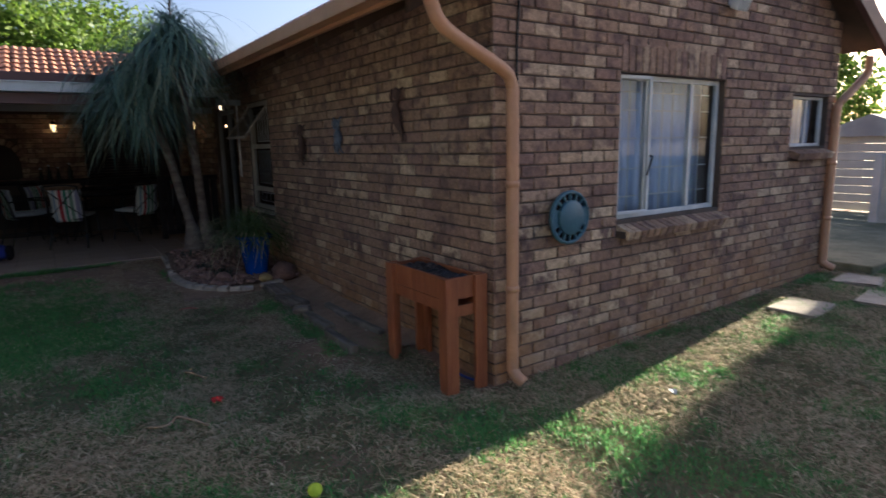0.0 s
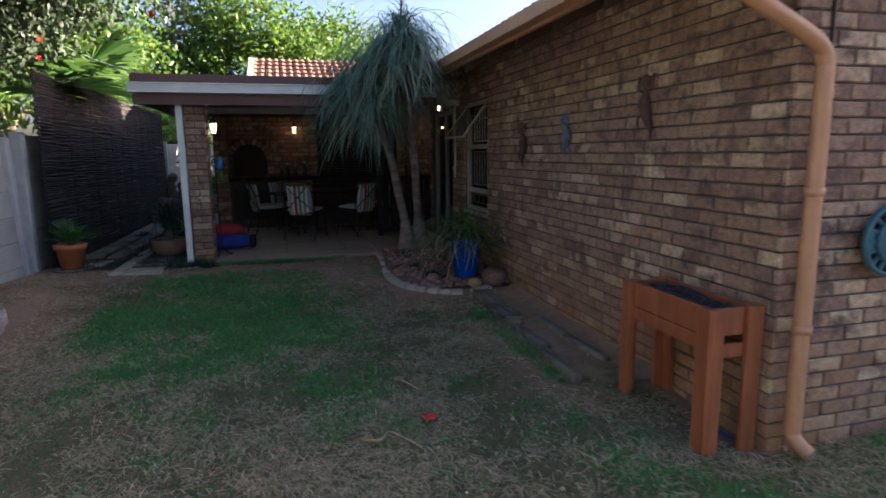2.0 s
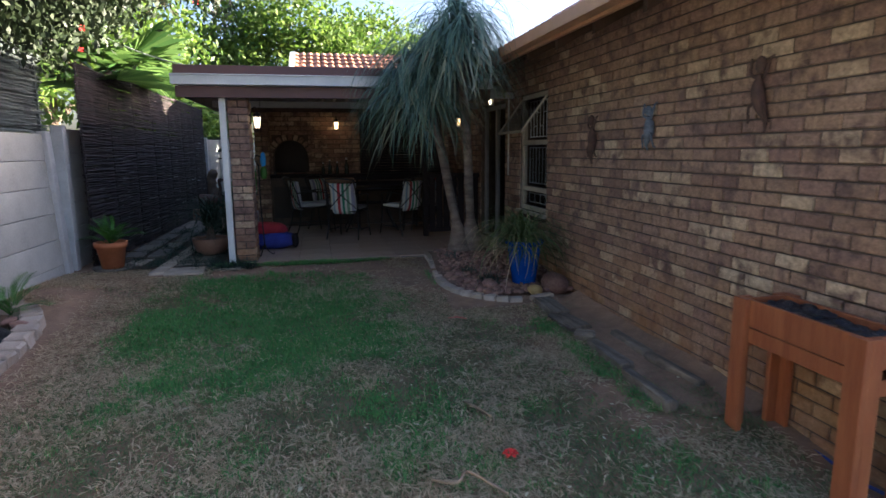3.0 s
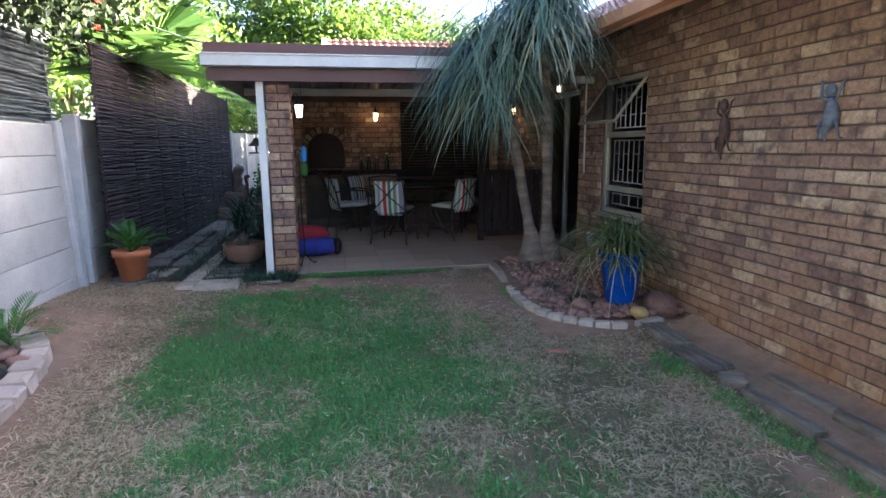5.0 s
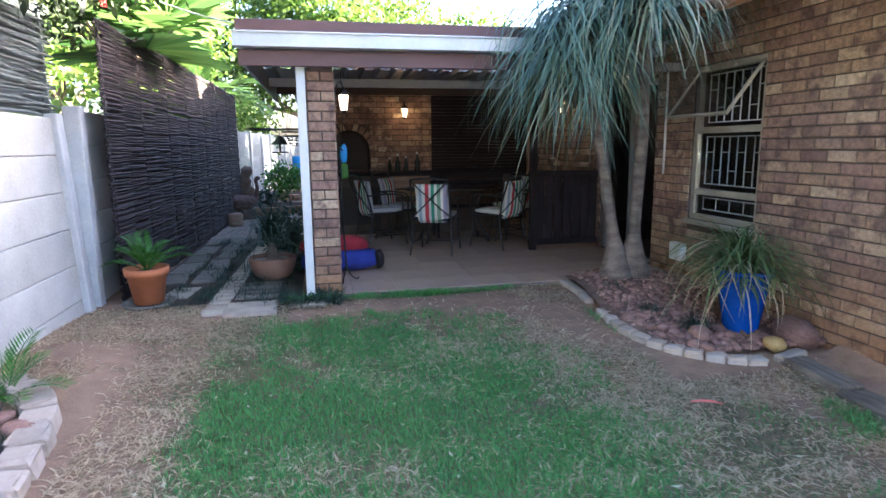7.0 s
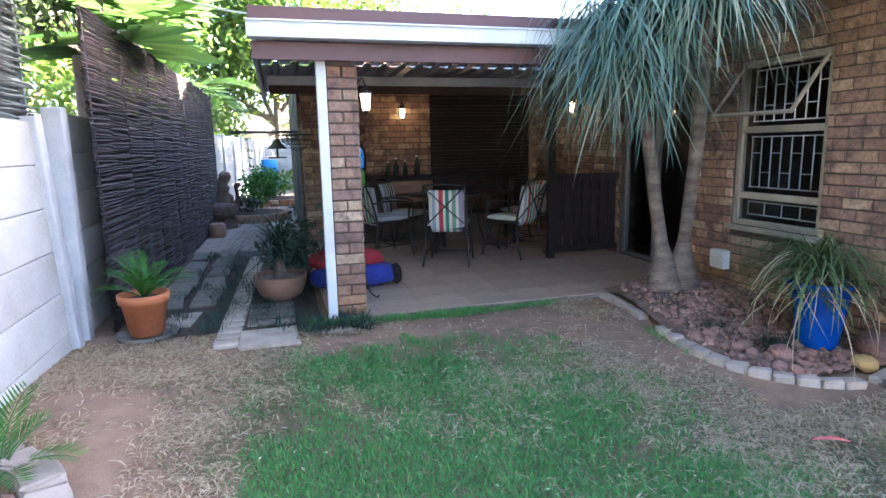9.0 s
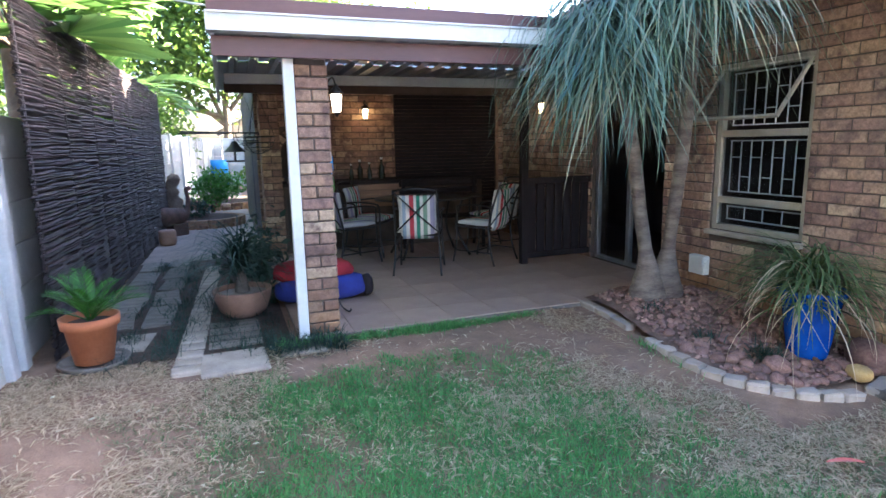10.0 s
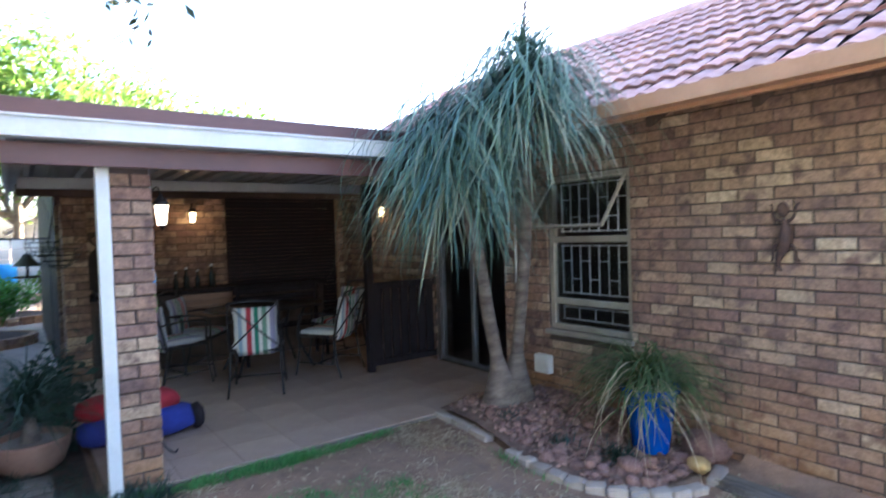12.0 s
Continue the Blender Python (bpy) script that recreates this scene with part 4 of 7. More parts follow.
# ---- plants ----
def head(name, centre, n, lens, widths, rises, bend, mat, parent, r0=0.04, seg=8, keep=None, curl=0.25, power=1.15):
    """A tuft of strap leaves from one point."""
    c = np.array(centre)
    base = c + rng.normal(size=(n, 3)) * r0 * np.array([1, 1, 1.2])
    yaw = rng.uniform(0, 2 * np.pi, n)
    rise = rng.uniform(*rises, n)
    length = rng.uniform(*lens, n)
    droop = rise + rng.uniform(*bend, n)
    if keep is not None:
        ok = keep(yaw, length, rise)
        base, yaw, rise, length, droop = base[ok], yaw[ok], rise[ok], length[ok], droop[ok]
    v, f = ribbons(base, yaw, length, rise, droop, rng.uniform(*widths, len(base)), seg, curl, power)
    return pymesh(name, v, f, mat, parent)


pony = tagged(empty("ponytail_palm", 1.58, 7.72, 0.22), "tall two-stemmed ponytail palm with drooping blue-green leaves", "palm tree")
LB = Vector((1.58, 7.72, 0.22))


def rel(*pts):
    return [Vector(p) - LB for p in pts]


bm = bmesh.new()
tube(bm, arc(rel((1.50, 7.70, 0.12), (1.49, 7.70, 0.35), (1.45, 7.68, 0.62), (1.37, 7.68, 1.0), (1.27, 7.67, 1.5), (1.13, 7.67, 2.0), (1.02, 7.66, 2.45)), 5), [0.165 if k < 4 else max(0.052, 0.165 - 0.016 * (k - 4)) for k in range(31)], 14)
part("trunk", bm, M_TRUNK, pony)
bm = bmesh.new()
tube(bm, arc(rel((1.66, 7.72, 0.12), (1.65, 7.70, 0.35), (1.61, 7.63, 0.62), (1.57, 7.54, 1.0), (1.52, 7.42, 1.5), (1.44, 7.30, 2.1), (1.35, 7.19, 2.85)), 5), [0.17 if k < 4 else max(0.050, 0.17 - 0.016 * (k - 4)) for k in range(31)], 14)
part("trunk", bm, M_TRUNK, pony)
bm = bmesh.new()
lathe(bm, [(0.30, -0.12), (0.28, -0.03), (0.22, 0.04), (0.15, 0.09), (0.07, 0.13), (0.001, 0.14)], 22)
for v in bm.verts:
    v.co += Vector((v.co.x, v.co.y, 0)).normalized() * 0.05 * noise.noise(v.co * 5) if v.co.xy.length > 0.01 else Vector()
part("swollen_foot", bm, M_TRUNK, pony, "swollen grey bark foot of the palm")


def clear_of_house(cx):
    return lambda yaw, length, rise: (np.cos(yaw) * length * 0.62 + cx < 2.45) | (rng.random(len(yaw)) < 0.25)


h1, h2 = Vector((1.35, 7.19, 2.76)) - LB, Vector((1.00, 7.66, 2.40)) - LB
head("crown", h1, 900, (0.52, 1.08), (0.008, 0.017), (-0.3, 1.5), (1.15, 1.64), L_PONY, pony, 0.10, 11, clear_of_house(1.35), 0.4, 0.58)
head("crown", h2, 1000, (0.60, 1.28), (0.008, 0.017), (-0.5, 1.35), (1.20, 1.64), L_PONY, pony, 0.10, 11, clear_of_house(1.0), 0.4, 0.56)
head("dry_leaves", h1 - Vector((0, 0, 0.14)), 130, (0.7, 1.3), (0.010, 0.018), (-0.5, 0.5), (1.1, 1.4), L_PONYDRY, pony, 0.07, 8, clear_of_house(1.35), 0.3, 0.6)
head("dry_leaves", h2 - Vector((0, 0, 0.14)), 170, (0.7, 1.35), (0.010, 0.018), (-0.5, 0.5), (1.1, 1.4), L_PONYDRY, pony, 0.07, 8, None, 0.3, 0.6)
head("top_tuft", h1 + Vector((0, 0, 0.12)), 70, (0.25, 0.42), (0.010, 0.018), (1.05, 1.5), (0.1, 0.5), L_PONY, pony, 0.03, 5)
bm = bmesh.new()
tube(bm, rel((1.35, 7.19, 2.9), (1.35, 7.18, 3.15), (1.36, 7.18, 3.38)), [0.02, 0.014, 0.006], 6)
for k in range(14):
    a = k * 2.4
    z0 = 3.10 + k * 0.02
    tube(bm, rel((1.35, 7.18, z0), (1.35 + 0.09 * math.cos(a), 7.18 + 0.09 * math.sin(a), z0 + 0.08)), [0.007, 0.003], 4)
part("dry_flower_stalk", bm, M_BARK, pony, "dry brown flower stalk")


def pot_profile(rb, rt, h, rim=0.03, lip=0.015, wall=0.016):
    return [(0.001, 0.0), (rb, 0.0), (rb + (rt - rb) * 0.5 + 0.012, h * 0.5), (rt, h - rim), (rt + lip, h - rim + 0.004), (rt + lip, h), (rt - wall, h), (rt - wall - 0.008, h - 0.06), (0.001, h - 0.06)]


blue = tagged(empty("blue_pot", 1.93, 6.62, bed_z(1.93, 6.62) - 0.02), "tall cobalt blue glazed pot with drooping grassy leaves", "plant pot")
blue_body = part("pot", lathe(bmesh.new(), [(0.001, 0.0), (0.118, 0.0), (0.126, 0.02), (0.152, 0.20), (0.180, 0.39), (0.190, 0.425), (0.208, 0.435), (0.212, 0.455), (0.206, 0.47), (0.186, 0.462), (0.178, 0.40), (0.001, 0.40)], 32), M_BLUEPOT, blue)
part("soil", lathe(bmesh.new(), [(0.001, 0.425), (0.10, 0.42), (0.179, 0.41)], 20), M_SOIL, blue_body)
head("leaves", (0, 0, 0.42), 520, (0.38, 0.85), (0.008, 0.016), (0.35, 1.45), (0.9, 1.75), L_POT, blue, 0.055, 8, lambda yaw, length, rise: (np.cos(yaw) * length * 0.7 < 0.40))
head("dry_leaves", (0, 0, 0.42), 90, (0.5, 0.9), (0.006, 0.011), (0.2, 1.0), (1.3, 1.9), L_DRY, blue, 0.05, 8, lambda yaw, length, rise: (np.cos(yaw) * length * 0.7 < 0.40))


def fronds(parent, centre, n, lens, mat, leaflet=0.13, rises=(0.5, 1.35), pairs=16):
    """Feather-shaped fronds: a rib with a row of leaflets on both sides, one mesh a frond."""
    for k in range(n):
        yaw = 2 * math.pi * k / n + random.uniform(-0.25, 0.25)
        L, ri = random.uniform(*lens), random.uniform(*rises)
        pts = []
        p = Vector(centre)
        for s in range(9):
            a = ri - 1.1 * (s / 8) ** 1.4
            pts.append(p.copy())
            p = p + Vector((math.cos(yaw) * math.cos(a), math.sin(yaw) * math.cos(a), math.sin(a))) * L / 8
        b = bmesh.new()
        tube(b, pts, [0.006 - 0.0006 * i for i in range(9)], 4)
        side = Vector((-math.sin(yaw), math.cos(yaw), 0))
        for q in range(pairs):
            t = 0.18 + 0.8 * q / pairs
            i = min(7, int(t * 8))
            c = pts[i].lerp(pts[i + 1], t * 8 - i)
            d = (pts[i + 1] - pts[i]).normalized()
            ll = leaflet * (0.55 + 0.9 * math.sin(math.pi * min(1, t * 0.95)))
            for sg in (1, -1):
                tip = c + (d * 0.75 + side * sg * 0.8 + Vector((0, 0, 0.18))).normalized() * ll
                mid = c.lerp(tip, 0.45)
                v = [b.verts.new(x) for x in (c, mid + d * ll * 0.07, tip, mid - d * ll * 0.07)]
                b.faces.new(v)
        part("frond", b, mat, parent)


tp = tagged(empty("terracotta_pot", -2.56, 8.18, land(-2.56, 8.18)), "terracotta pot on a saucer with a small bright palm", "plant pot")
terra_body = part("pot", lathe(bmesh.new(), [(0.001, 0.03), (0.115, 0.03), (0.155, 0.27), (0.172, 0.272), (0.178, 0.335), (0.160, 0.335), (0.148, 0.28), (0.001, 0.28)], 30), M_TERRA, tp)
part("saucer", lathe(bmesh.new(), [(0.001, 0.0), (0.19, 0.0), (0.215, 0.04), (0.203, 0.04), (0.185, 0.016), (0.001, 0.016)], 30), M_SLEEP, tp, "grey saucer")
part("soil", lathe(bmesh.new(), [(0.001, 0.305), (0.152, 0.29)], 20), M_SOIL, terra_body)
fronds(tp, (0, 0, 0.30), 15, (0.28, 0.42), L_CYCAD, 0.075, (0.55, 1.4), 18)
bp_ = tagged(empty("clay_bowl", -1.60, 8.98, 0.15), "round brown clay bowl with a young ponytail palm", "plant pot")
bowl_body = part("bowl", lathe(bmesh.new(), [(0.001, 0.0), (0.10, 0.0), (0.19, 0.08), (0.225, 0.18), (0.235, 0.235), (0.238, 0.255), (0.218, 0.255), (0.20, 0.18), (0.001, 0.17)], 32), M_CLAYBOWL, bp_)
part("pebbles", lathe(bmesh.new(), [(0.001, 0.235), (0.12, 0.23), (0.212, 0.215)], 20), M_KERB, bowl_body, "pale pebble top dressing")
bm = bmesh.new()
tube(bm, [(0, 0, 0.2), (0, 0, 0.30), (0, 0, 0.42)], [0.07, 0.05, 0.03], 12)
part("stem", bm, M_TRUNK, bp_)
head("leaves", (0, 0, 0.42), 300, (0.45, 0.85), (0.007, 0.012), (0.2, 1.5), (0.2, 1.5), L_DARK, bp_, 0.03, 7)
gp = tagged(empty("dark_shrub", -1.42, 9.45, 0.15), "dark leafy shrub behind the clay bowl", "shrub")
cc = np.array([0, 0, 0.38]) + rng.normal(size=(420, 3)) * np.array([0.14, 0.14, 0.17])
cc = cc[cc[:, 2] > 0.03]
v, f = leaves(cc, 0.10)
pymesh("leaves", v, f, L_DARK, gp)
bm = bmesh.new()
tube(bm, [(0, 0, 0), (0.02, 0, 0.25), (0, 0.02, 0.5)], [0.014, 0.01, 0.006], 5)
part("stem", bm, M_BARK, gp)
for x, y, n_, sz in ((1.55, 6.62, 130, 0.20), (1.35, 7.45, 50, 0.12), (1.42, 7.0, 60, 0.12), (1.80, 8.02, 50, 0.14)):
    v, f = ribbons(np.column_stack([x + rng.normal(size=n_) * 0.05, y + rng.normal(size=n_) * 0.05, np.full(n_, bed_z(x, y))]), rng.uniform(0, 6.28, n_), rng.uniform(sz * 0.5, sz, n_), rng.uniform(0.5, 1.5, n_), rng.uniform(0.6, 1.8, n_), np.full(n_, 0.007), 4)
    tagged(pymesh("low_tuft", v, f, L_DARK), "low dark tufted plant among the bed stones", "plant", "tufts in the palm bed")
mondo = tagged(pymesh("mondo_grass", *ribbons(np.column_stack([rng.uniform(-1.46, -0.95, 1100), rng.uniform(7.80, 8.12, 1100), np.full(1100, 0.14)]), rng.uniform(0, 6.28, 1100), rng.uniform(0.12, 0.22, 1100), rng.uniform(0.5, 1.5, 1100), rng.uniform(1.0, 2.2, 1100), np.full(1100, 0.006), 4), L_DARK), "dark tufted ornamental grass at the pillar foot", "grass", kind="stuff")
bedp = tagged(empty("cycad_plant", -2.78, 6.30, 0.12), "low bright cycad in the bed by the boundary wall", "plant")
fronds(bedp, (0, 0, 0.04), 9, (0.30, 0.48), L_CYCAD, 0.085, (0.35, 1.2), 16)
ob = new("dark_stone_pot", stone_mesh("dark_stone_pot", 21, M_BLACKBAG, 0.1))
ob.matrix_world = Matrix.LocRotScale((-2.66, 5.72, 0.14), Euler((0, 0, 0.4)), (0.13, 0.11, 0.08))
tagged(ob, "dark rounded stone lying in the side bed", "stone")
for k, (x, y, s) in enumerate(((-2.55, 5.95, 0.07), (-2.58, 5.45, 0.09), (-2.72, 5.30, 0.07), (-2.52, 5.2, 0.06), (-2.68, 6.05, 0.05))):
    ob = new("rock", rock_m[k])
    ob.matrix_world = Matrix.LocRotScale((x, y, land(x, y) + 0.05), Euler((0, 0.2, k)), (s * 1.3, s, s * 0.6))
    tagged(ob, "pinkish flat stone lying in the side bed", "rock", "stones in the side bed")
v, f = ribbons(np.column_stack([rng.uniform(-2.85, -2.55, 160), rng.uniform(5.3, 6.2, 160), np.full(160, 0.10)]), rng.uniform(0, 6.28, 160), rng.uniform(0.08, 0.2, 160), rng.uniform(0.6, 1.5, 160), rng.uniform(0.8, 2.0, 160), np.full(160, 0.006), 4)
tagged(pymesh("bed_weeds", v, f, L_DARK), "dark tufts growing in the side bed", "plant", kind="stuff")

# ---- side path ----
def slab(name, x0, x1, y0, y1, z, mat, label, cat, group, rz=0.0, jit=0.006, th=0.05):
    b = bx(-(x1 - x0) / 2, (x1 - x0) / 2, -(y1 - y0) / 2, (y1 - y0) / 2, -th, 0, 0.008)
    r = random.Random(int((x0 + 9) * 1000 + y0 * 77))
    for v_ in b.verts:
        v_.co += Vector((r.uniform(-1, 1), r.uniform(-1, 1), r.uniform(-0.5, 0.5))) * jit
    o = part(name, b, mat)
    o.matrix_world = pose((x0 + x1) / 2, (y0 + y1) / 2, max(z, land((x0 + x1) / 2, (y0 + y1) / 2) + 0.022), r.uniform(-0.8, 0.8), r.uniform(-0.8, 0.8), rz)
    return tagged(o, label, cat, group)


vs, fs = [], []
for j in range(13):
    for i in range(7):
        x, y = -2.72 + 1.42 * i / 6, 8.05 + 3.65 * j / 12
        vs.append((x, y, land(x, y) + 0.016 + 0.006 * noise.noise((x * 5, y * 5, 1))))
for j in range(12):
    for i in range(6):
        fs.append((j * 7 + i, j * 7 + i + 1, (j + 1) * 7 + i + 1, (j + 1) * 7 + i))
tagged(pymesh("path_soil", vs, fs, M_SOIL, smooth=True), "dark damp soil between the path stones", "soil", kind="structure")
slab("paving_slab", -1.90, -1.49, 7.64, 8.04, 0.165, M_CONC, "flat pale square paving slab set in soil", "paving slab", "side path slabs", 2)
slab("paving_slab", -2.50, -2.26, 8.30, 8.70, 0.18, M_CONC, "flat pale paving slab beside the terracotta pot", "paving slab", "side path slabs", -6)
slab("paving_slab", -1.40, -1.10, 7.80, 7.92, 0.16, M_CONC, "narrow pale slab at the pillar foot", "paving slab", "side path slabs", 1)
for k in range(4):
    slab("paving_slab", -1.86, -1.50, 8.12 + k * 0.17, 8.25 + k * 0.17, 0.198, M_SLEEP, "narrow grey paving strip", "paving slab", "side path slabs", random.uniform(-3, 3))
y = 7.72
k = 0
while y < 11.2:
    slab("paver", -2.07 + 0.012 * k * 0.4, -1.90 + 0.012 * k * 0.4, y, y + 0.115, 0.198, M_CONC, "small pale brick paver set in soil", "paver", "side path pavers", random.uniform(-5, 5), 0.005)
    y += 0.135 + random.uniform(0, 0.02)
    k += 1
for x0, w in ((-2.36, 0.21), (-2.66, 0.22)):
    y = 8.85
    while y < 11.6:
        L = random.uniform(0.45, 0.62)
        slab("sleeper_block", x0, x0 + w, y, y + L, 0.20, M_SLEEP, "cracked grey wood-look path block", "path block", "side path blocks", random.uniform(-5, 5), 0.022, 0.06)
        y += L + 0.06
wk_ = rng.integers(0, 60, 3200)
wx_ = (rng.choice([-2.40, -2.12, -2.12, -1.88, -1.46, -1.70], 60) + rng.normal(size=60) * 0.05)[wk_] + rng.normal(size=3200) * 0.05
wy_ = rng.uniform(8.05, 11.4, 60)[wk_] + rng.normal(size=3200) * 0.10
vs = ribbons(np.column_stack([wx_, wy_, np.full(3200, 0.18)]), rng.uniform(0, 6.28, 3200), rng.uniform(0.04, 0.13, 3200), rng.uniform(0.5, 1.5, 3200), rng.uniform(0.8, 2.0, 3200), np.full(3200, 0.006), 3)
tagged(pymesh("path_weeds", vs[0], vs[1], L_DARK), "dark weeds between the path stones", "weeds", kind="stuff")
tagged(part("paved_path", bx(-2.95, -1.25, 11.7, 27.0, 0.05, 0.185, 0.01), M_YARD), "beige paved yard behind the path", "path", kind="structure")

# ---- stepping stones and yard by the gable ----
for x, y, s in ((5.55, 2.16, 0.26), (6.3, 1.75, 0.3), (6.9, 2.2, 0.28), (7.5, 1.85, 0.3)):
    slab("stepping_stone", x - s, x + s, y - 0.2, y + 0.2, land(x, y) + 0.02, M_CONC, "flat pale stepping stone in the lawn", "stepping stone", "stepping stones", random.uniform(-20, 20), 0.02)
tagged(part("concrete_apron", bx(7.2, 12.3, 2.2, 5.5, -0.1, 0.19, 0.02), M_MOSSY), "low moss-stained concrete apron behind the gable corner", "pavement", kind="structure")
sh = tagged(empty("garden_shed", 12.5, 3.3, 0.1), "small pale panelled garden shed with a grey roof", "shed")
for k in range(9):
    part("panel", bx(0, 0.05, 0.0, 1.9, 0.1 + k * 0.155, 0.245 + k * 0.155, 0.01), M_WALLW, sh)
part("side_wall", bx(0.05, 2.2, 0, 0.05, 0, 1.5), M_WALLW, sh)
part("side_wall", bx(0.05, 2.2, 1.85, 1.9, 0, 1.5), M_WALLW, sh)
bm = bmesh.new()
g = [bm.verts.new(c) for c in ((-0.12, -0.12, 1.46), (-0.12, 0.95, 1.86), (-0.12, 2.02, 1.46), (2.3, -0.12, 1.46), (2.3, 0.95, 1.86), (2.3, 2.02, 1.46))]
for q in ((0, 1, 4, 3), (1, 2, 5, 4), (0, 2, 1), (3, 4, 5), (0, 3, 5, 2)):
    bm.faces.new([g[i] for i in q])
part("roof", bm, M_GREYROOF, sh)
part("corner_post", bx(-0.06, 0.08, -0.06, 0.08, 0, 1.5, 0.01), M_POSTW, sh)
fw = tagged(empty("wall_boundary_east", 11.0, -10.0, 0), "pale precast boundary wall beside the shed", "boundary wall", kind="structure")
for j in range(9):
    for k in range(5):
        part("panel", bx(0, 0.05, j * 1.5 + 0.06, j * 1.5 + 1.56, k * 0.25, k * 0.25 + 0.243, 0.01), M_WALLW, fw)
for j in range(10):
    if j < 9:
        part("joint_filler", bx(0.01, 0.04, j * 1.5 + 0.06, j * 1.5 + 1.5, 0.01, 1.23), M_POSTW, fw)
    part("post", bx(-0.05, 0.09, j * 1.5 - 0.0, j * 1.5 + 0.12, 0, 1.28, 0.01), M_POSTW, fw)


# ---- trees ----
def tree(name, x, y, h, crown, nleaf, size, mat, label, trunk_r=0.14, zbase=0.0, clump=0.45, limbs=6, flat=0.3, cat="tree"):
    """A tapered trunk with limbs to the crown's lobes, and a crown of leaf clumps. crown: (dx, dy, z, rx, ry, rz) lobes."""
    e = tagged(empty(name, x, y, zbase), label, cat)
    b = bmesh.new()
    tube(b, arc([(0, 0, -0.1), (0.1 * trunk_r, 0.05, h * 0.25), (0.06, -0.04, h * 0.5), (0.0, 0.0, h * 0.8)], 4), [trunk_r * (1 - 0.055 * k) for k in range(13)], 9)
    part("trunk", b, M_BARK, e)
    for k in range(min(limbs, len(crown))):
        c = crown[k]
        b = bmesh.new()
        tube(b, arc([(0, 0, h * (0.35 + 0.05 * (k % 3))), (c[0] * 0.4, c[1] * 0.4, h * 0.3 + c[2] * 0.4), (c[0] * 0.9, c[1] * 0.9, c[2])], 4), [trunk_r * 0.5 * (1 - 0.1 * q) for q in range(9)], 6)
        part("limb", b, M_BARK, e)
    tot = sum(c[3] * c[4] * c[5] for c in crown)
    pts = []
    for c in crown:
        n = int(nleaf * c[3] * c[4] * c[5] / tot)
        m_ = max(6, int(n / 26))
        d = rng.normal(size=(m_, 3))
        d /= np.linalg.norm(d, axis=1)[:, None]
        cl = np.array([c[0], c[1], c[2]]) + d * rng.uniform(0.45, 1.05, m_)[:, None] * np.array(c[3:6])
        pick = rng.integers(0, m_, n)
        pts.append(cl[pick] + rng.normal(size=(n, 3)) * clump * np.array([1, 1, 0.75]) * 0.5)
    v_, f_ = leaves(np.concatenate(pts), size, flat)
    pymesh("crown", v_, f_, mat, e)
    return e


tree("garden_tree", -1.5, 27.5, 6.0, [(0, 0, 5.0, 3.0, 2.2, 1.8), (-3.2, 0.5, 4.0, 2.4, 2.2, 2.2), (2.4, 0.5, 5.4, 2.0, 2, 1.9), (0.5, -0.5, 7.0, 2.2, 2, 1.5), (-2, 0, 6.6, 2.0, 2, 1.5), (-5.5, 0, 3.5, 2.0, 2, 2.5)], 24000, 0.26, L_TREE, "tall leafy tree in bright sun behind the patio roof", 0.2, clump=0.8)
tree("garden_tree", 2.6, 30.0, 6.0, [(0, 0, 6.0, 2.4, 2, 2.2), (1.6, 0, 4.9, 1.8, 2, 1.8), (-1.8, 0, 4.8, 2, 2, 1.8)], 12000, 0.26, L_TREE, "rounded yellow-green tree in bright sun", 0.18, clump=0.8)
# Tree added, with low lobes, to cast shade over the side yard.
tree("garden_tree", 3.2, 21.0, 4.4, [(0, 0, 3.6, 2.2, 3.2, 1.5), (-1.2, 2.4, 3.0, 1.6, 2.0, 1.4), (0.3, -2.4, 3.0, 1.6, 1.8, 1.3), (0, -2.2, 1.3, 1.2, 1.8, 1.3), (0, 1.0, 1.4, 1.3, 2.2, 1.4)], 17000, 0.2, L_TREE, "leafy tree added behind the rear wing to shade the side yard", 0.16, clump=0.5)
tree("garden_tree", -6.4, 17.0, 5.0, [(0, 0, 4.2, 2.2, 3.0, 1.8), (0.6, -3.0, 3.6, 1.8, 2, 1.6), (1.2, 3, 4.2, 2, 2.5, 2.2), (0.4, 0, 5.6, 1.8, 2.4, 1.5)], 14000, 0.22, L_TREE, "leafy garden tree beyond the boundary wall", 0.17, clump=0.7)
tree("garden_tree", 17.0, 7.4, 4.0, [(0, 0, 3.0, 1.4, 1.3, 1.3), (-0.3, -1.1, 2.6, 1.0, 0.7, 1.0), (0.5, 1.5, 2.4, 1.3, 1.3, 1.0)], 6000, 0.2, L_TREE, "pale leafy tree behind the shed", 0.12, clump=0.3)
# Added shrubs, kept below the roof line, that hold sun off the yard wall.
for y_ in (18.9, 24.0, 26.2):
    tree("shade_shrub", 3.7, y_, 2.4, [(0, 0, 1.5, 1.1, 1.3, 1.1), (0, 0.2, 2.5, 1.0, 1.2, 0.8), (0.2, -0.4, 1.9, 1.1, 1.1, 1.0)], 9000, 0.2, L_TREEDARK, "broad dark shrub added behind the rear wing to shade the yard wall", 0.08, clump=0.35, cat="shrub")
# Unseen hedge, added with a slanted edge so its shadow bounds the sunlit strip.
hedge = tagged(empty("tall_hedge", 17.0, 0.0, 0.0), "tall dense evergreen hedge added out of view to shade the lawn", "hedge")
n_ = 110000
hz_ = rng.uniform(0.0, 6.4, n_)
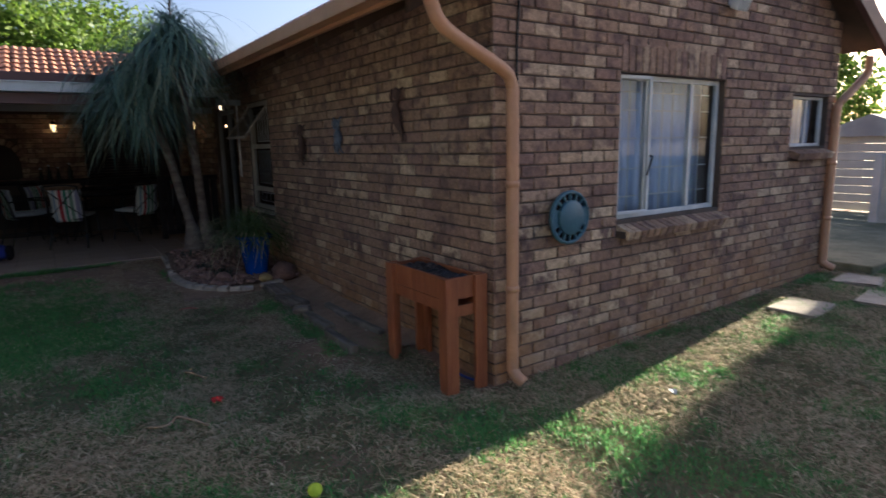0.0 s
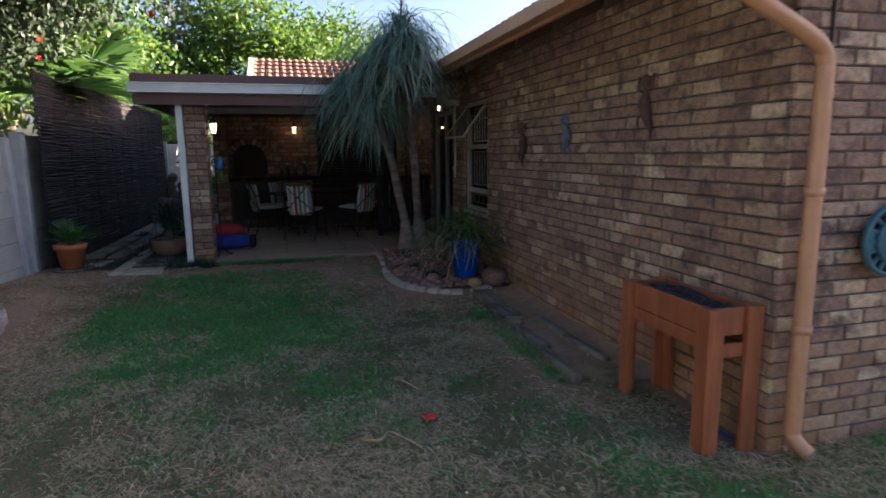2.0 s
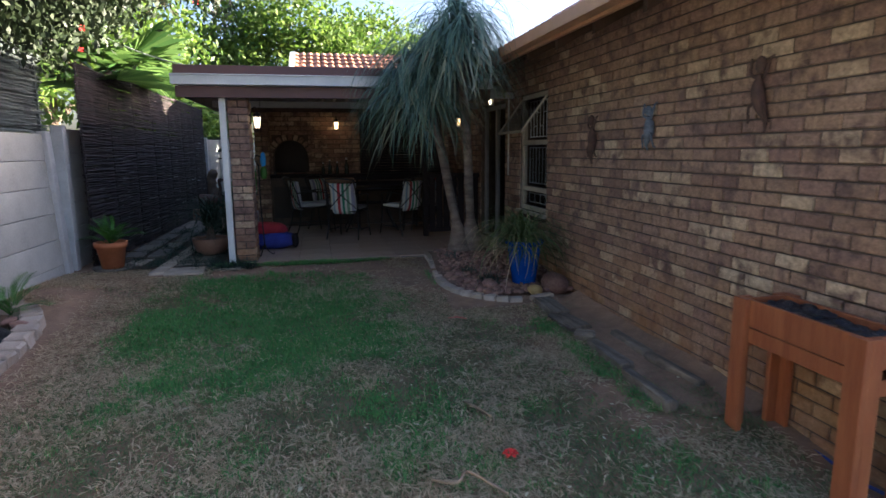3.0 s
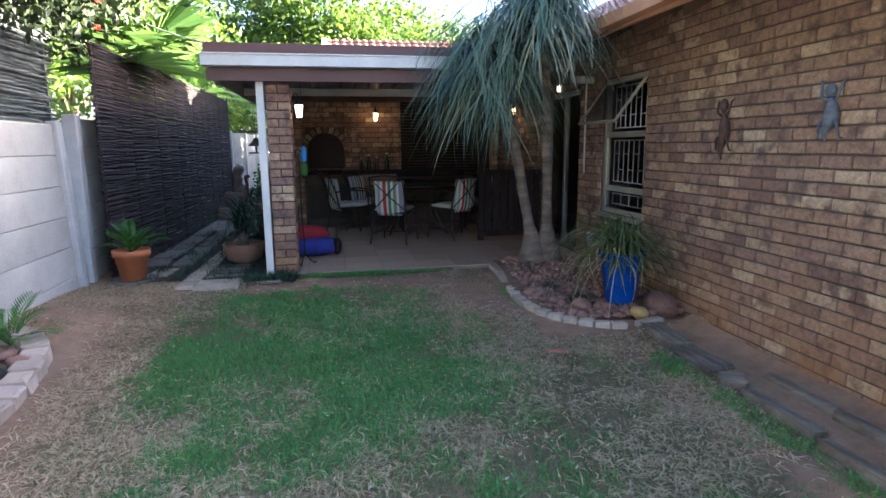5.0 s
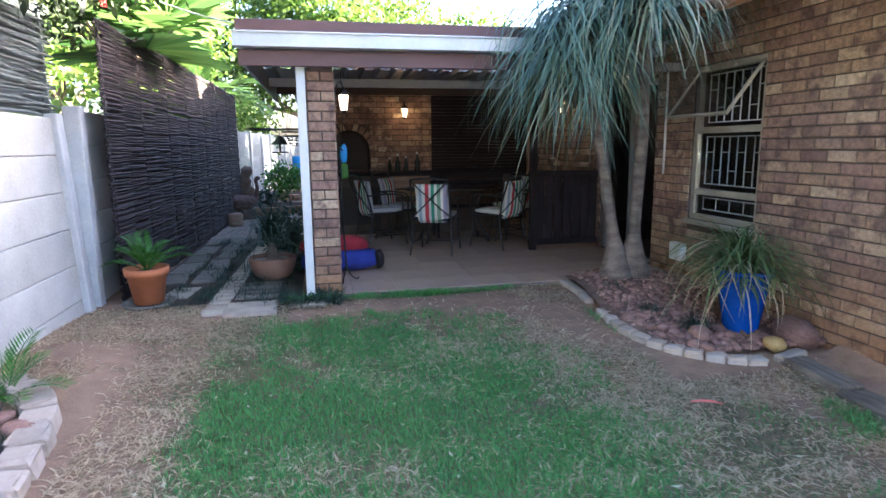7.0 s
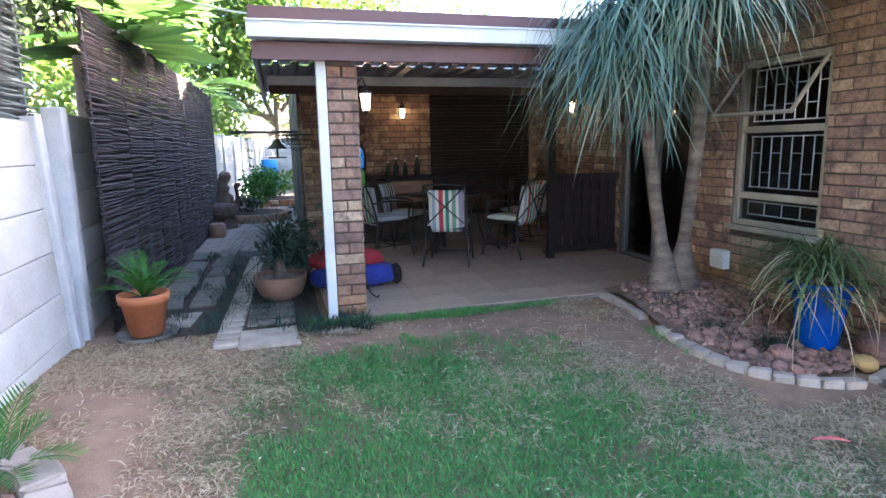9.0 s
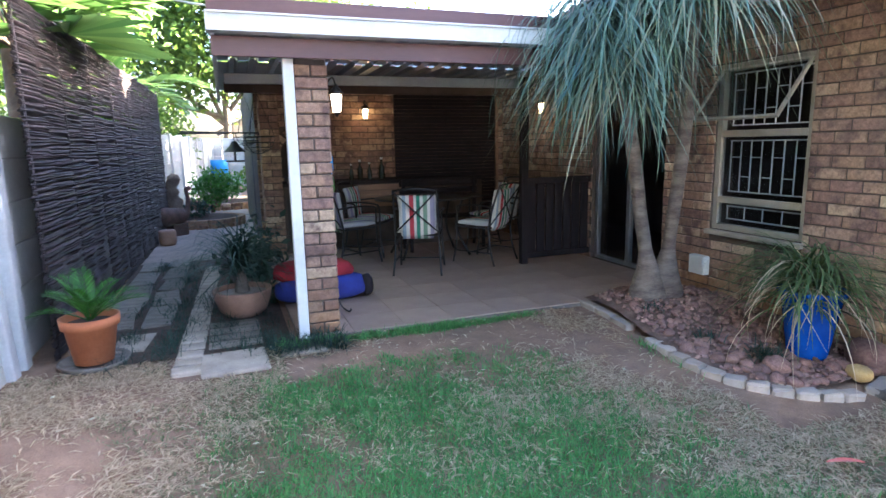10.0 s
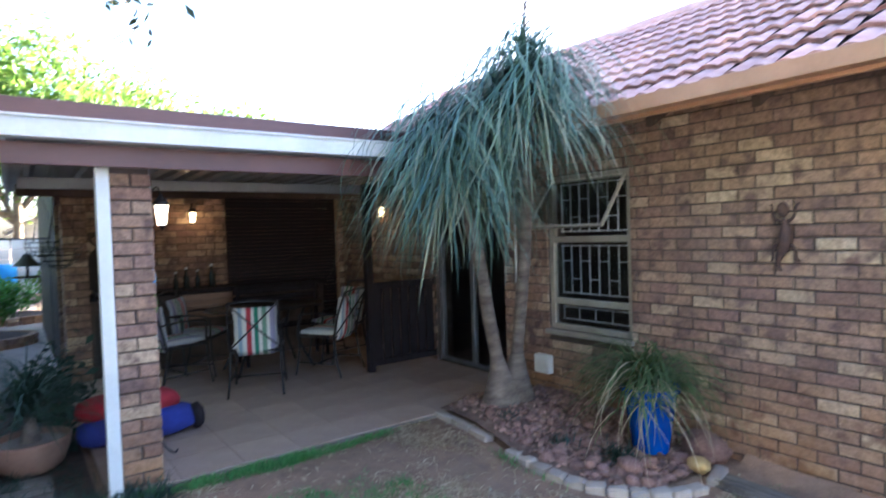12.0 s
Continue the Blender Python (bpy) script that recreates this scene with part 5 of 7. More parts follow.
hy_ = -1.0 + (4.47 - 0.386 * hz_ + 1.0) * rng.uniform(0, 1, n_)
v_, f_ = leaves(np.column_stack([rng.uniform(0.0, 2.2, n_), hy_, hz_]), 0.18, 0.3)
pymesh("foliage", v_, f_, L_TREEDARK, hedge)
for k in range(4):
    b = bmesh.new()
    tube(b, [(1.1, -0.6 + k * 1.05, -0.1), (1.1, -0.6 + k * 1.05, 2.5), (1.15, -0.55 + k * 0.9, 5.6)], [0.09, 0.07, 0.03], 7)
    part("stem", b, M_BARK, hedge)
# Two trees added to block the western sky and darken the long wall.
tree("garden_tree", -6.4, 0.5, 8.0, [(0, 0, 4.6, 2.2, 2.6, 2.2), (0.6, 2.2, 5.2, 1.9, 2.2, 2.2), (0.4, -2.4, 4.8, 2.0, 2.2, 2.2), (0.4, 0.5, 7.4, 2.0, 2.8, 1.6)], 18000, 0.22, L_TREEDARK, "large dark tree added beyond the boundary wall to shade the yard", 0.22, clump=0.6)
tree("garden_tree", -6.6, 6.6, 8.0, [(0, 0, 5.4, 2.0, 2.4, 2.2), (0.5, 2.0, 6.4, 1.6, 1.8, 1.8), (0.6, -1.6, 7.0, 1.8, 2.0, 1.6)], 13000, 0.22, L_TREEDARK, "large dark tree added beyond the boundary wall to shade the yard", 0.22, clump=0.6)
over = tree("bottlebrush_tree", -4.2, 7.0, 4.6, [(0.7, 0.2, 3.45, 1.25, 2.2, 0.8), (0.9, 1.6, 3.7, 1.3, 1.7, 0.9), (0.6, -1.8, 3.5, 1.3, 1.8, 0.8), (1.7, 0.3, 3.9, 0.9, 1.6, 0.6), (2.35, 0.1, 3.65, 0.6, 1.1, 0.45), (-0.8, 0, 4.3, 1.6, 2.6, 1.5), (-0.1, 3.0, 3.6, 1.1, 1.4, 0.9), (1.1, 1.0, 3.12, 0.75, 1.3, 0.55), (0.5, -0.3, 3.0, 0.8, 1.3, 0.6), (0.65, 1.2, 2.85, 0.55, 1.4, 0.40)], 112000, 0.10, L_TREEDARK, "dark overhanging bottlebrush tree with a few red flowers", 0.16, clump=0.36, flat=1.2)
fl = surf("red_blossom", (0.42, 0.012, 0.01), (0.62, 0.03, 0.02), 0.7, 30, 90, 0.3)
for x, y, z in ((-1.27, 7.2, 2.98), (-2.6, 8.1, 2.85), (-2.9, 8.9, 2.75), (-2.3, 7.6, 3.2)):
    b = bmesh.new()
    for k in range(60):
        a, c = random.uniform(0, 6.28), random.uniform(-0.03, 0.03)
        s = Vector((0, 0, c))
        t_ = s + Vector((math.cos(a) * 0.03, math.sin(a) * 0.03, random.uniform(-0.01, 0.01)))
        q = [b.verts.new(p) for p in (s, t_ + Vector((0, 0, 0.004)), t_ - Vector((0, 0, 0.004)))]
        b.faces.new(q)
    o = part("flower", b, fl, over, "red bottlebrush flower")
    o.location = Vector((x, y, z)) - Vector((-4.2, 7.0, 0.0))
# long loose twigs that hang over the yard
b = bmesh.new()
pl = []
tw_r = random.Random(4)
for k in range(16):
    x0, y0 = tw_r.uniform(-1.75, -0.95), tw_r.uniform(6.8, 7.6)
    z0, n_ = tw_r.uniform(3.15, 3.45), tw_r.randint(5, 9)
    L = tw_r.uniform(0.15, 0.60)
    pts = [(x0 + 0.03 * i * tw_r.uniform(-1, 1), y0 + 0.02 * i, z0 - L * i / 5) for i in range(6)]
    tube(b, pts, 0.0025, 4)
    for q in range(n_ * 3):
        i = tw_r.uniform(0, 5)
        p = Vector(pts[int(i)])
        pl.append((p.x + tw_r.uniform(-0.05, 0.05), p.y + tw_r.uniform(-0.05, 0.05), p.z + tw_r.uniform(-0.07, 0.07)))
for p0, p1 in (((-4.2, 7.0, 2.9), (-3.0, 7.1, 3.75)),):
    tube(b, arc([p0, (-3.5, 7.0, 3.4), (-2.2, 7.1, 3.5), (-0.95, 7.2, 3.42)], 5), [0.03 - 0.0015 * k for k in range(16)], 6)
for v_ in b.verts:
    v_.co -= Vector((-4.2, 7.0, 0))
part("hanging_twigs", b, M_BARK, over)
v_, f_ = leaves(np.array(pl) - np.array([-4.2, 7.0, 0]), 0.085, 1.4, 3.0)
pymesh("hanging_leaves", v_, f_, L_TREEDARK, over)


def fan_palm(x, y, z, n, label, stem=True):
    e = tagged(empty("fan_palm", x, y, 0), label, "palm tree")
    b = bmesh.new()
    tube(b, [(0, 0, 0), (0, 0, z * 0.6), (0, 0, z)], [0.16, 0.14, 0.12], 10)
    part("trunk", b, M_BARK, e)
    for k in range(n):
        yaw, el = 2 * math.pi * k / n + random.uniform(-0.3, 0.3), random.uniform(0.05, 1.1)
        d = Vector((math.cos(yaw) * math.cos(el), math.sin(yaw) * math.cos(el), math.sin(el)))
        c = Vector((0, 0, z)) + d * random.uniform(0.5, 0.85)
        b = bmesh.new()
        tube(b, [Vector((0, 0, z)), Vector((0, 0, z)).lerp(c, 0.5) + Vector((0, 0, 0.04)), c], [0.018, 0.014, 0.01], 5)
        part("stalk", b, M_BARK, e)
        side = d.cross(Vector((0, 0, 1))).normalized()
        up = side.cross(d)
        b = bmesh.new()
        m = 26
        for q in range(m):
            a = (q / (m - 1) - 0.5) * 4.0
            dr = (d * math.cos(a) + side * math.sin(a) + up * 0.12 * math.cos(3 * a)).normalized()
            L = random.uniform(0.72, 0.92)
            nr = dr.cross(up).normalized()
            p1 = c + dr * L * 0.6
            p2 = c + dr * L + Vector((0, 0, -0.10 * L))
            w = 0.056
            vv = [b.verts.new(p) for p in (c, p1 + nr * w, p2, p1 - nr * w)]
            b.faces.new(vv)
        part("leaf", b, L_FAN, e)
    return e


fan_palm(-3.3, 10.3, 2.45, 14, "green fan palm rising behind the woven fence")
fan_palm(-4.3, 8.8, 2.2, 9, "green fan palm beside the shade net")
fp = tagged(empty("feather_palm", -3.55, 17.0, 0), "feathery yellow-green palm with a slim brown trunk", "palm tree")
b = bmesh.new()
tube(b, [(0, 0, 0), (0.03, 0, 1.4), (0, 0, 2.6)], [0.10, 0.08, 0.07], 9)
part("trunk", b, M_BARK, fp)
fronds(fp, (0, 0, 2.6), 13, (1.3, 1.9), L_FAN, 0.34, (0.1, 1.2), 30)

# ---- inside the house, its dimness put into the colour ----
room = tagged(part("ceiling", bx(WX + T, 7.07 - T, GY + T, BY, 2.42, 2.46), M_UNLIT), "plain dim room ceiling", "ceiling", kind="structure")
tagged(part("floor_inside", bx(WX + T, 7.07 - T, GY + T, BY, -0.1, 0.2), M_UNLIT), "dim floor inside the house", "floor", kind="structure")
tagged(part("wall_inside", bx(4.3, 4.4, 5.2, BY, 0.2, 2.42), M_UNLIT), "dim inner wall seen through the windows", "wall", kind="structure")
tagged(part("wall_inside_2", bx(WX + T, 7.07 - T, 5.1, 5.2, 0.2, 2.42), M_UNLIT), "dim inner cross wall", "wall", kind="structure")


def glass_surface():
    m, nt, p = tree_of("window_glass")
    p.inputs["Base Color"].default_value = (0.9, 0.95, 0.97, 1)
    p.inputs["Roughness"].default_value = 0.03
    p.inputs["Transmission Weight"].default_value = 1.0
    p.inputs["IOR"].default_value = 1.35
    return m


M_GLASS = glass_surface()


def pane(b, parent):
    o = part("pane", b, M_GLASS, parent, "clear glass pane")
    o.visible_shadow = False
    return o


def curtain(name, x0, x1, y, z0, z1, mat, label, folds=9):
    vs, fs = [], []
    n = 90
    r = random.Random(3)
    ph = [r.uniform(0, 6.28) for _ in range(4)]
    for k, z in enumerate((z0, (z0 + z1) / 2, z1)):
        for i in range(n + 1):
            u = i / n
            d = 0.020 * math.sin(u * folds * 6.28 + ph[0]) + 0.012 * math.sin(u * folds * 2.7 * 6.28 + ph[1]) + 0.012 * math.sin(u * 2.3 * 6.28 + ph[2] + k)
            vs.append((x0 + (x1 - x0) * u, y + d, z))
    for j in range(2):
        for i in range(n):
            a = j * (n + 1) + i
            fs.append((a, a + 1, a + n + 2, a + n + 1))
    o = pymesh(name, vs, fs, mat, None, True)
    sd_ = o.modifiers.new("thickness", "SOLIDIFY")
    sd_.thickness = 0.004
    return tagged(o, label, "curtain")


# wide gable window
w1 = tagged(empty("window_1", W1[0], GY + 0.075, W1[2]), "pale steel gable window with burglar bars", "window", kind="structure")
ww, wh = W1[1] - W1[0], W1[3] - W1[2]
fb = bmesh.new()
for a in ((0, 0.035, 0, wh), (ww - 0.035, ww, 0, wh), (0.035, ww - 0.035, 0, 0.04), (0.035, ww - 0.035, wh - 0.04, wh)):
    box(fb, a[0], a[1], -0.02, 0.02, a[2], a[3], 0.004)
wf1 = part("window_frame", fb, M_WINWHITE, w1)
for x in (0.40, 0.99):
    part("mullion", bx(x - 0.018, x + 0.018, -0.022, 0.022, 0.04, wh - 0.04, 0.004), M_WINWHITE, w1)
cs = tagged(part("casement", bx(0.0, 0.028, -0.012, 0.012, 0.0, wh - 0.07, 0.003), M_WINWHITE, w1, "casement frame standing slightly open"))
box_b = bmesh.new()
box(box_b, 0.0, 0.36, -0.012, 0.012, wh - 0.07, wh - 0.042, 0.003)
box(box_b, 0.0, 0.36, -0.012, 0.012, -0.002, 0.026, 0.003)
box(box_b, 0.332, 0.36, -0.012, 0.012, 0.026, wh - 0.07, 0.003)
rails = part("rail", box_b, M_WINWHITE, cs)
cs.matrix_local = pose(0.035, -0.026, 0.035, 0, 0, -5)
hb = bmesh.new()
tube(hb, arc([(0.35, -0.02, 0.45), (0.345, -0.05, 0.44), (0.31, -0.055, 0.37), (0.29, -0.05, 0.30)], 4), 0.007, 6)
part("handle", hb, M_IRON, cs, "dark stay handle")
for a, b_ in ((0.036, 0.382), (0.418, 0.972), (1.008, ww - 0.036)):
    pane(bx(a, b_, -0.003, 0.003, 0.04, wh - 0.04), w1)
for z in (0.16, 0.38, 0.62, 0.84, 0.98):
    for a, b_ in ((0.04, 0.38), (0.42, 0.97), (1.01, ww - 0.04)):
        part("burglar_bar", bx(a, b_, 0.05, 0.056, z, z + 0.008), M_BARS, w1)
for x in (0.15, 0.28, 0.55, 0.70, 0.84, 1.10, 1.24):
    part("burglar_bar", bx(x, x + 0.008, 0.058, 0.064, 0.02, wh - 0.02), M_BARS, w1)
for k in range(17):
    b = bx(0, 0.071, -0.215, 0.01, -0.075, -0.004, 0.006)
    o = part("brick", b, M_BRICK, w1)
    o.matrix_local = pose(0.004 + k * 0.0818, -0.005, 0.0, 20, 0, random.uniform(-1, 1))
part("window_sill", bx(0.002, ww - 0.002, -0.17, 0.14, -0.13, -0.078), M_MORTAR, w1, "mortar bed under the sloping brick sill")
curtain("curtain", W1[0] - 0.05, W1[1] + 0.45, GY + 0.24, W1[2] - 0.05, W1[3] + 0.04, M_CURTAIN, "pale blue net curtain drawn behind the gable window", 8)
# small gable window
w2 = tagged(empty("window_2", W2[0], GY + 0.075, W2[2]), "small pale steel window with a part-open light", "window", kind="structure")
ww2, wh2 = W2[1] - W2[0], W2[3] - W2[2]
fb = bmesh.new()
for a in ((0, 0.03, 0, wh2), (ww2 - 0.03, ww2, 0, wh2), (0.03, ww2 - 0.03, 0, 0.03), (0.03, ww2 - 0.03, wh2 - 0.03, wh2)):
    box(fb, a[0], a[1], -0.02, 0.02, a[2], a[3], 0.004)
part("window_frame", fb, M_WINWHITE, w2)
for x in (0.42,):
    part("mullion", bx(x - 0.016, x + 0.016, -0.02, 0.02, 0.03, wh2 - 0.03, 0.004), M_WINWHITE, w2)
pane(bx(0.031, 0.40, -0.003, 0.003, 0.03, wh2 - 0.03), w2)
pane(bx(0.44, ww2 - 0.031, -0.003, 0.003, 0.03, wh2 - 0.03), w2)
for k in range(9):
    o = part("brick", bx(0, 0.071, -0.20, 0.01, -0.075, -0.004, 0.006), M_BRICK, w2)
    o.matrix_local = pose(0.006 + k * 0.085, -0.005, 0.0, 18, 0, random.uniform(-1, 1))
curtain("curtain", W2[0] - 0.04, W2[1] + 0.04, GY + 0.20, W2[2] - 0.04, W2[3] + 0.04, M_CURTAIN, "pale curtain behind the small gable window", 5)

# tall steel window in the long wall, with its top light swung out
w3 = tagged(empty("window_3", WX + 0.05, WB[0], WB[2]), "tall cream steel window with an open top light and white bars", "window", kind="structure")
L3, H3 = WB[1] - WB[0], WB[3] - WB[2]
fb = bmesh.new()
for a in ((0, 0.05, 0, H3), (L3 - 0.05, L3, 0, H3), (0.05, L3 - 0.05, 0, 0.05), (0.05, L3 - 0.05, H3 - 0.05, H3)):
    box(fb, -0.03, 0.03, a[0], a[1], a[2], a[3], 0.005)
part("window_frame", fb, M_WINSTEEL, w3)
for z in (0.26, 0.82):
    part("transom", bx(-0.028, 0.028, 0.05, L3 - 0.05, z - 0.028, z + 0.028, 0.004), M_WINSTEEL, w3)
part("window_sill", bx(-0.10, 0.04, -0.02, L3 + 0.02, -0.045, -0.004, 0.006), M_WINSTEEL, w3)
for z0, z1 in ((0.05, 0.232), (0.288, 0.792)):
    pane(bx(-0.003, 0.003, 0.051, L3 - 0.051, z0, z1), w3)


def bars(z0, z1, n, stagger):
    b = bmesh.new()
    hs = []
    for k in range(n + 1):
        y = 0.09 + (L3 - 0.18) * k / n
        part("burglar_bar", bx(0.048, 0.056, y - 0.004, y + 0.004, z0, z1), M_BARS, w3)
    for z in (z0, z1):
        part("burglar_bar", bx(0.046, 0.058, 0.08, L3 - 0.08, z - 0.005, z + 0.005), M_BARS, w3)
    if stagger:
        for k in range(n):
            ya, yb = 0.09 + (L3 - 0.18) * k / n, 0.09 + (L3 - 0.18) * (k + 1) / n
            z = z0 + (z1 - z0) * (0.30 if k % 2 else 0.68)
            part("burglar_bar", bx(0.048, 0.056, ya + 0.004, yb - 0.004, z - 0.004, z + 0.004), M_BARS, w3)


bars(0.33, 0.76, 7, True)
bars(0.89, 1.31, 7, True)
bars(0.09, 0.20, 4, False)
b = bmesh.new()
for a in ((0.04, 0.065, -0.53, 0), (L3 - 0.065, L3 - 0.04, -0.53, 0), (0.065, L3 - 0.065, -0.53, -0.505), (0.065, L3 - 0.065, -0.025, 0)):
    box(b, -0.012, 0.012, a[0], a[1], a[2], a[3], 0.003)
sash = part("top_light", b, M_WINSTEEL, w3, "open top-hung sash")
sash.matrix_local = pose(-0.035, 0, H3 - 0.04, 0, 37, 0)
o = pane(bx(-0.003, 0.003, 0.065, L3 - 0.065, -0.505, -0.025), sash)

# doorway in the long wall
d1 = tagged(empty("door_1", WX + 0.08, DR[0], DR[2]), "dark glazed patio door in an aluminium frame", "door", kind="structure")
LD, HD = DR[1] - DR[0], DR[3] - DR[2]
M_ALU = surf("dull_aluminium", (0.16, 0.16, 0.16), (0.28, 0.28, 0.28), 0.5, 4, 60, 0.1, metal=0.5)
for a in ((0, 0.05, 0, HD), (LD - 0.05, LD, 0, HD), (LD * 0.5 - 0.03, LD * 0.5 + 0.03, 0.04, HD - 0.05), (0.05, LD - 0.05, HD - 0.05, HD), (0.05, LD - 0.05, 0, 0.04)):
    part("door_frame", bx(-0.03, 0.03, a[0], a[1], a[2], a[3], 0.004), M_ALU, d1)
pane(bx(-0.003, 0.003, 0.05, LD * 0.5 - 0.03, 0.04, HD - 0.05), d1)
pane(bx(-0.003, 0.003, LD * 0.5 + 0.03, LD - 0.05, 0.04, HD - 0.05), d1)
bm = bmesh.new()
tube(bm, [(WX - 0.025, 8.36, 1.18), (WX - 0.025, 8.36, 2.18)], 0.011, 8)
tagged(part("conduit", bm, M_WHITE), "thin white conduit fixed to the brick wall", "conduit")
mb = tagged(empty("tap_box", WX - 0.012, 8.0, 0.36), "small white meter box low on the brick wall", "box")
tap_body = part("body", bx(-0.07, 0.0, -0.09, 0.09, 0, 0.17, 0.008), M_WHITE, mb)
part("lid", bx(-0.079, -0.071, -0.08, 0.08, 0.06, 0.165, 0.003), M_WHITE, tap_body)

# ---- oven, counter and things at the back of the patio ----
# The oven's inner shade is put into the near-black colour.
ov = tagged(part("oven_mouth", bx(OV[0] - 0.1, OV[1] + 0.1, BY + T + 0.004, BY + T + 0.9, 0.9, 1.9), M_UNLIT), "arched brick oven in the back wall, its mouth coloured dark as shade", "oven", kind="structure")
for k in range(11):
    a = math.pi * (k + 0.5) / 11
    o = part("brick", bx(-0.036, 0.036, -0.014, 0.02, 0.0, 0.105, 0.006), M_BRICK, wall_back)
    o.matrix_local = Matrix.Translation((ocx - (orad + 0.006) * math.cos(a), BY - 0.002, OV[3] + (orad + 0.006) * math.sin(a))) @ Matrix.Rotation(a - math.pi / 2, 4, "Y")
M_BOARD = surf("warm_brown_board", (0.20, 0.11, 0.06), (0.32, 0.19, 0.11), 0.6, 3, 30, 0.2, stretch=(0.6, 6, 6))
ct = tagged(empty("brick_counter", -1.1, 11.58, PZ), "low built counter with a brown board front along the back wall", "counter")
part("top", bx(0, 2.9, -0.03, 0.50, 0.86, 0.91, 0.006), M_DARKBOARD, ct)
part("body", bx(0.03, 2.87, 0.03, 0.50, 0, 0.858), M_MORTAR, ct)
for k in range(4):
    part("front_board", bx(1.02 + k * 0.012, 1.68, 0.004, 0.028, 0.55 + k * 0.075, 0.62 + k * 0.075, 0.004), M_BOARD, ct)
# Flat dark panel on the solid body, painted as a recess's shade.
part("opening_shade", bx(0.15, 0.85, 0.006, 0.028, 0.15, 0.7), M_UNLIT, ct, "dark panel standing in for a shaded wood store opening")
grill = tagged(empty("braai_grid", -0.65, 11.8, PZ + 0.91), "black steel grill grid in front of the oven", "grill")
for k in range(9):
    b = bmesh.new()
    tube(b, [(-0.28, -0.2 + k * 0.05, 0.05), (0.28, -0.2 + k * 0.05, 0.05)], 0.004, 5)
    part("rod", b, M_IRON, grill)
for x in (-0.27, 0.27):
    part("rail", bx(x - 0.006, x + 0.006, -0.21, 0.21, 0.0, 0.046), M_IRON, grill)
M_BOTTLE = surf("dark_bottle_glass", (0.02, 0.03, 0.025), (0.05, 0.06, 0.05), 0.1, 5, 40, 0.0)
for x, s in ((0.0, 1.0), (0.13, 0.85), (0.30, 1.1), (-0.12, 0.8)):
    bt = tagged(empty("bottle", x + 0.05, 11.78, PZ + 0.91), "dark glass bottle standing on the counter", "bottle", "bottles on the counter")
    bottle_body = part("glass", lathe(bmesh.new(), [(0.001, 0), (0.036 * s, 0.0), (0.037 * s, 0.13 * s), (0.014 * s, 0.19 * s), (0.014 * s, 0.25 * s), (0.001, 0.25 * s)], 14), M_BOTTLE, bt)
    part("cap", lathe(bmesh.new(), [(0.016 * s, 0.235 * s), (0.016 * s, 0.262 * s), (0.001, 0.262 * s)], 12), M_WHITE, bottle_body)
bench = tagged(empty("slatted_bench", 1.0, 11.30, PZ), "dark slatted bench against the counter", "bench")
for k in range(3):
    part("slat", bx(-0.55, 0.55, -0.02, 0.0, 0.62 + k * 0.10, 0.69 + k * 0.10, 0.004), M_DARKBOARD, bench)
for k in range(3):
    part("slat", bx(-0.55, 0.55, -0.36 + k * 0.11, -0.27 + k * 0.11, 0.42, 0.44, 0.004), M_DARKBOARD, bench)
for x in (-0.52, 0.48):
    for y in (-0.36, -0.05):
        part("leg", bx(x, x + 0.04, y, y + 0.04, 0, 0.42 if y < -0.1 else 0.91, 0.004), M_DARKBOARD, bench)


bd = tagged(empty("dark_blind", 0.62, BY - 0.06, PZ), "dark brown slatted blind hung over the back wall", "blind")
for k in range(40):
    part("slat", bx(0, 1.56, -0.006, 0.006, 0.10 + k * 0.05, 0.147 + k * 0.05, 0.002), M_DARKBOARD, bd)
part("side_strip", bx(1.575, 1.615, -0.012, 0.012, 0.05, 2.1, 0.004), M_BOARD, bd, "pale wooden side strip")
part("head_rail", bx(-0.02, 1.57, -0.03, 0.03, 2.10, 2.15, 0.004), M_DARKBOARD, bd)

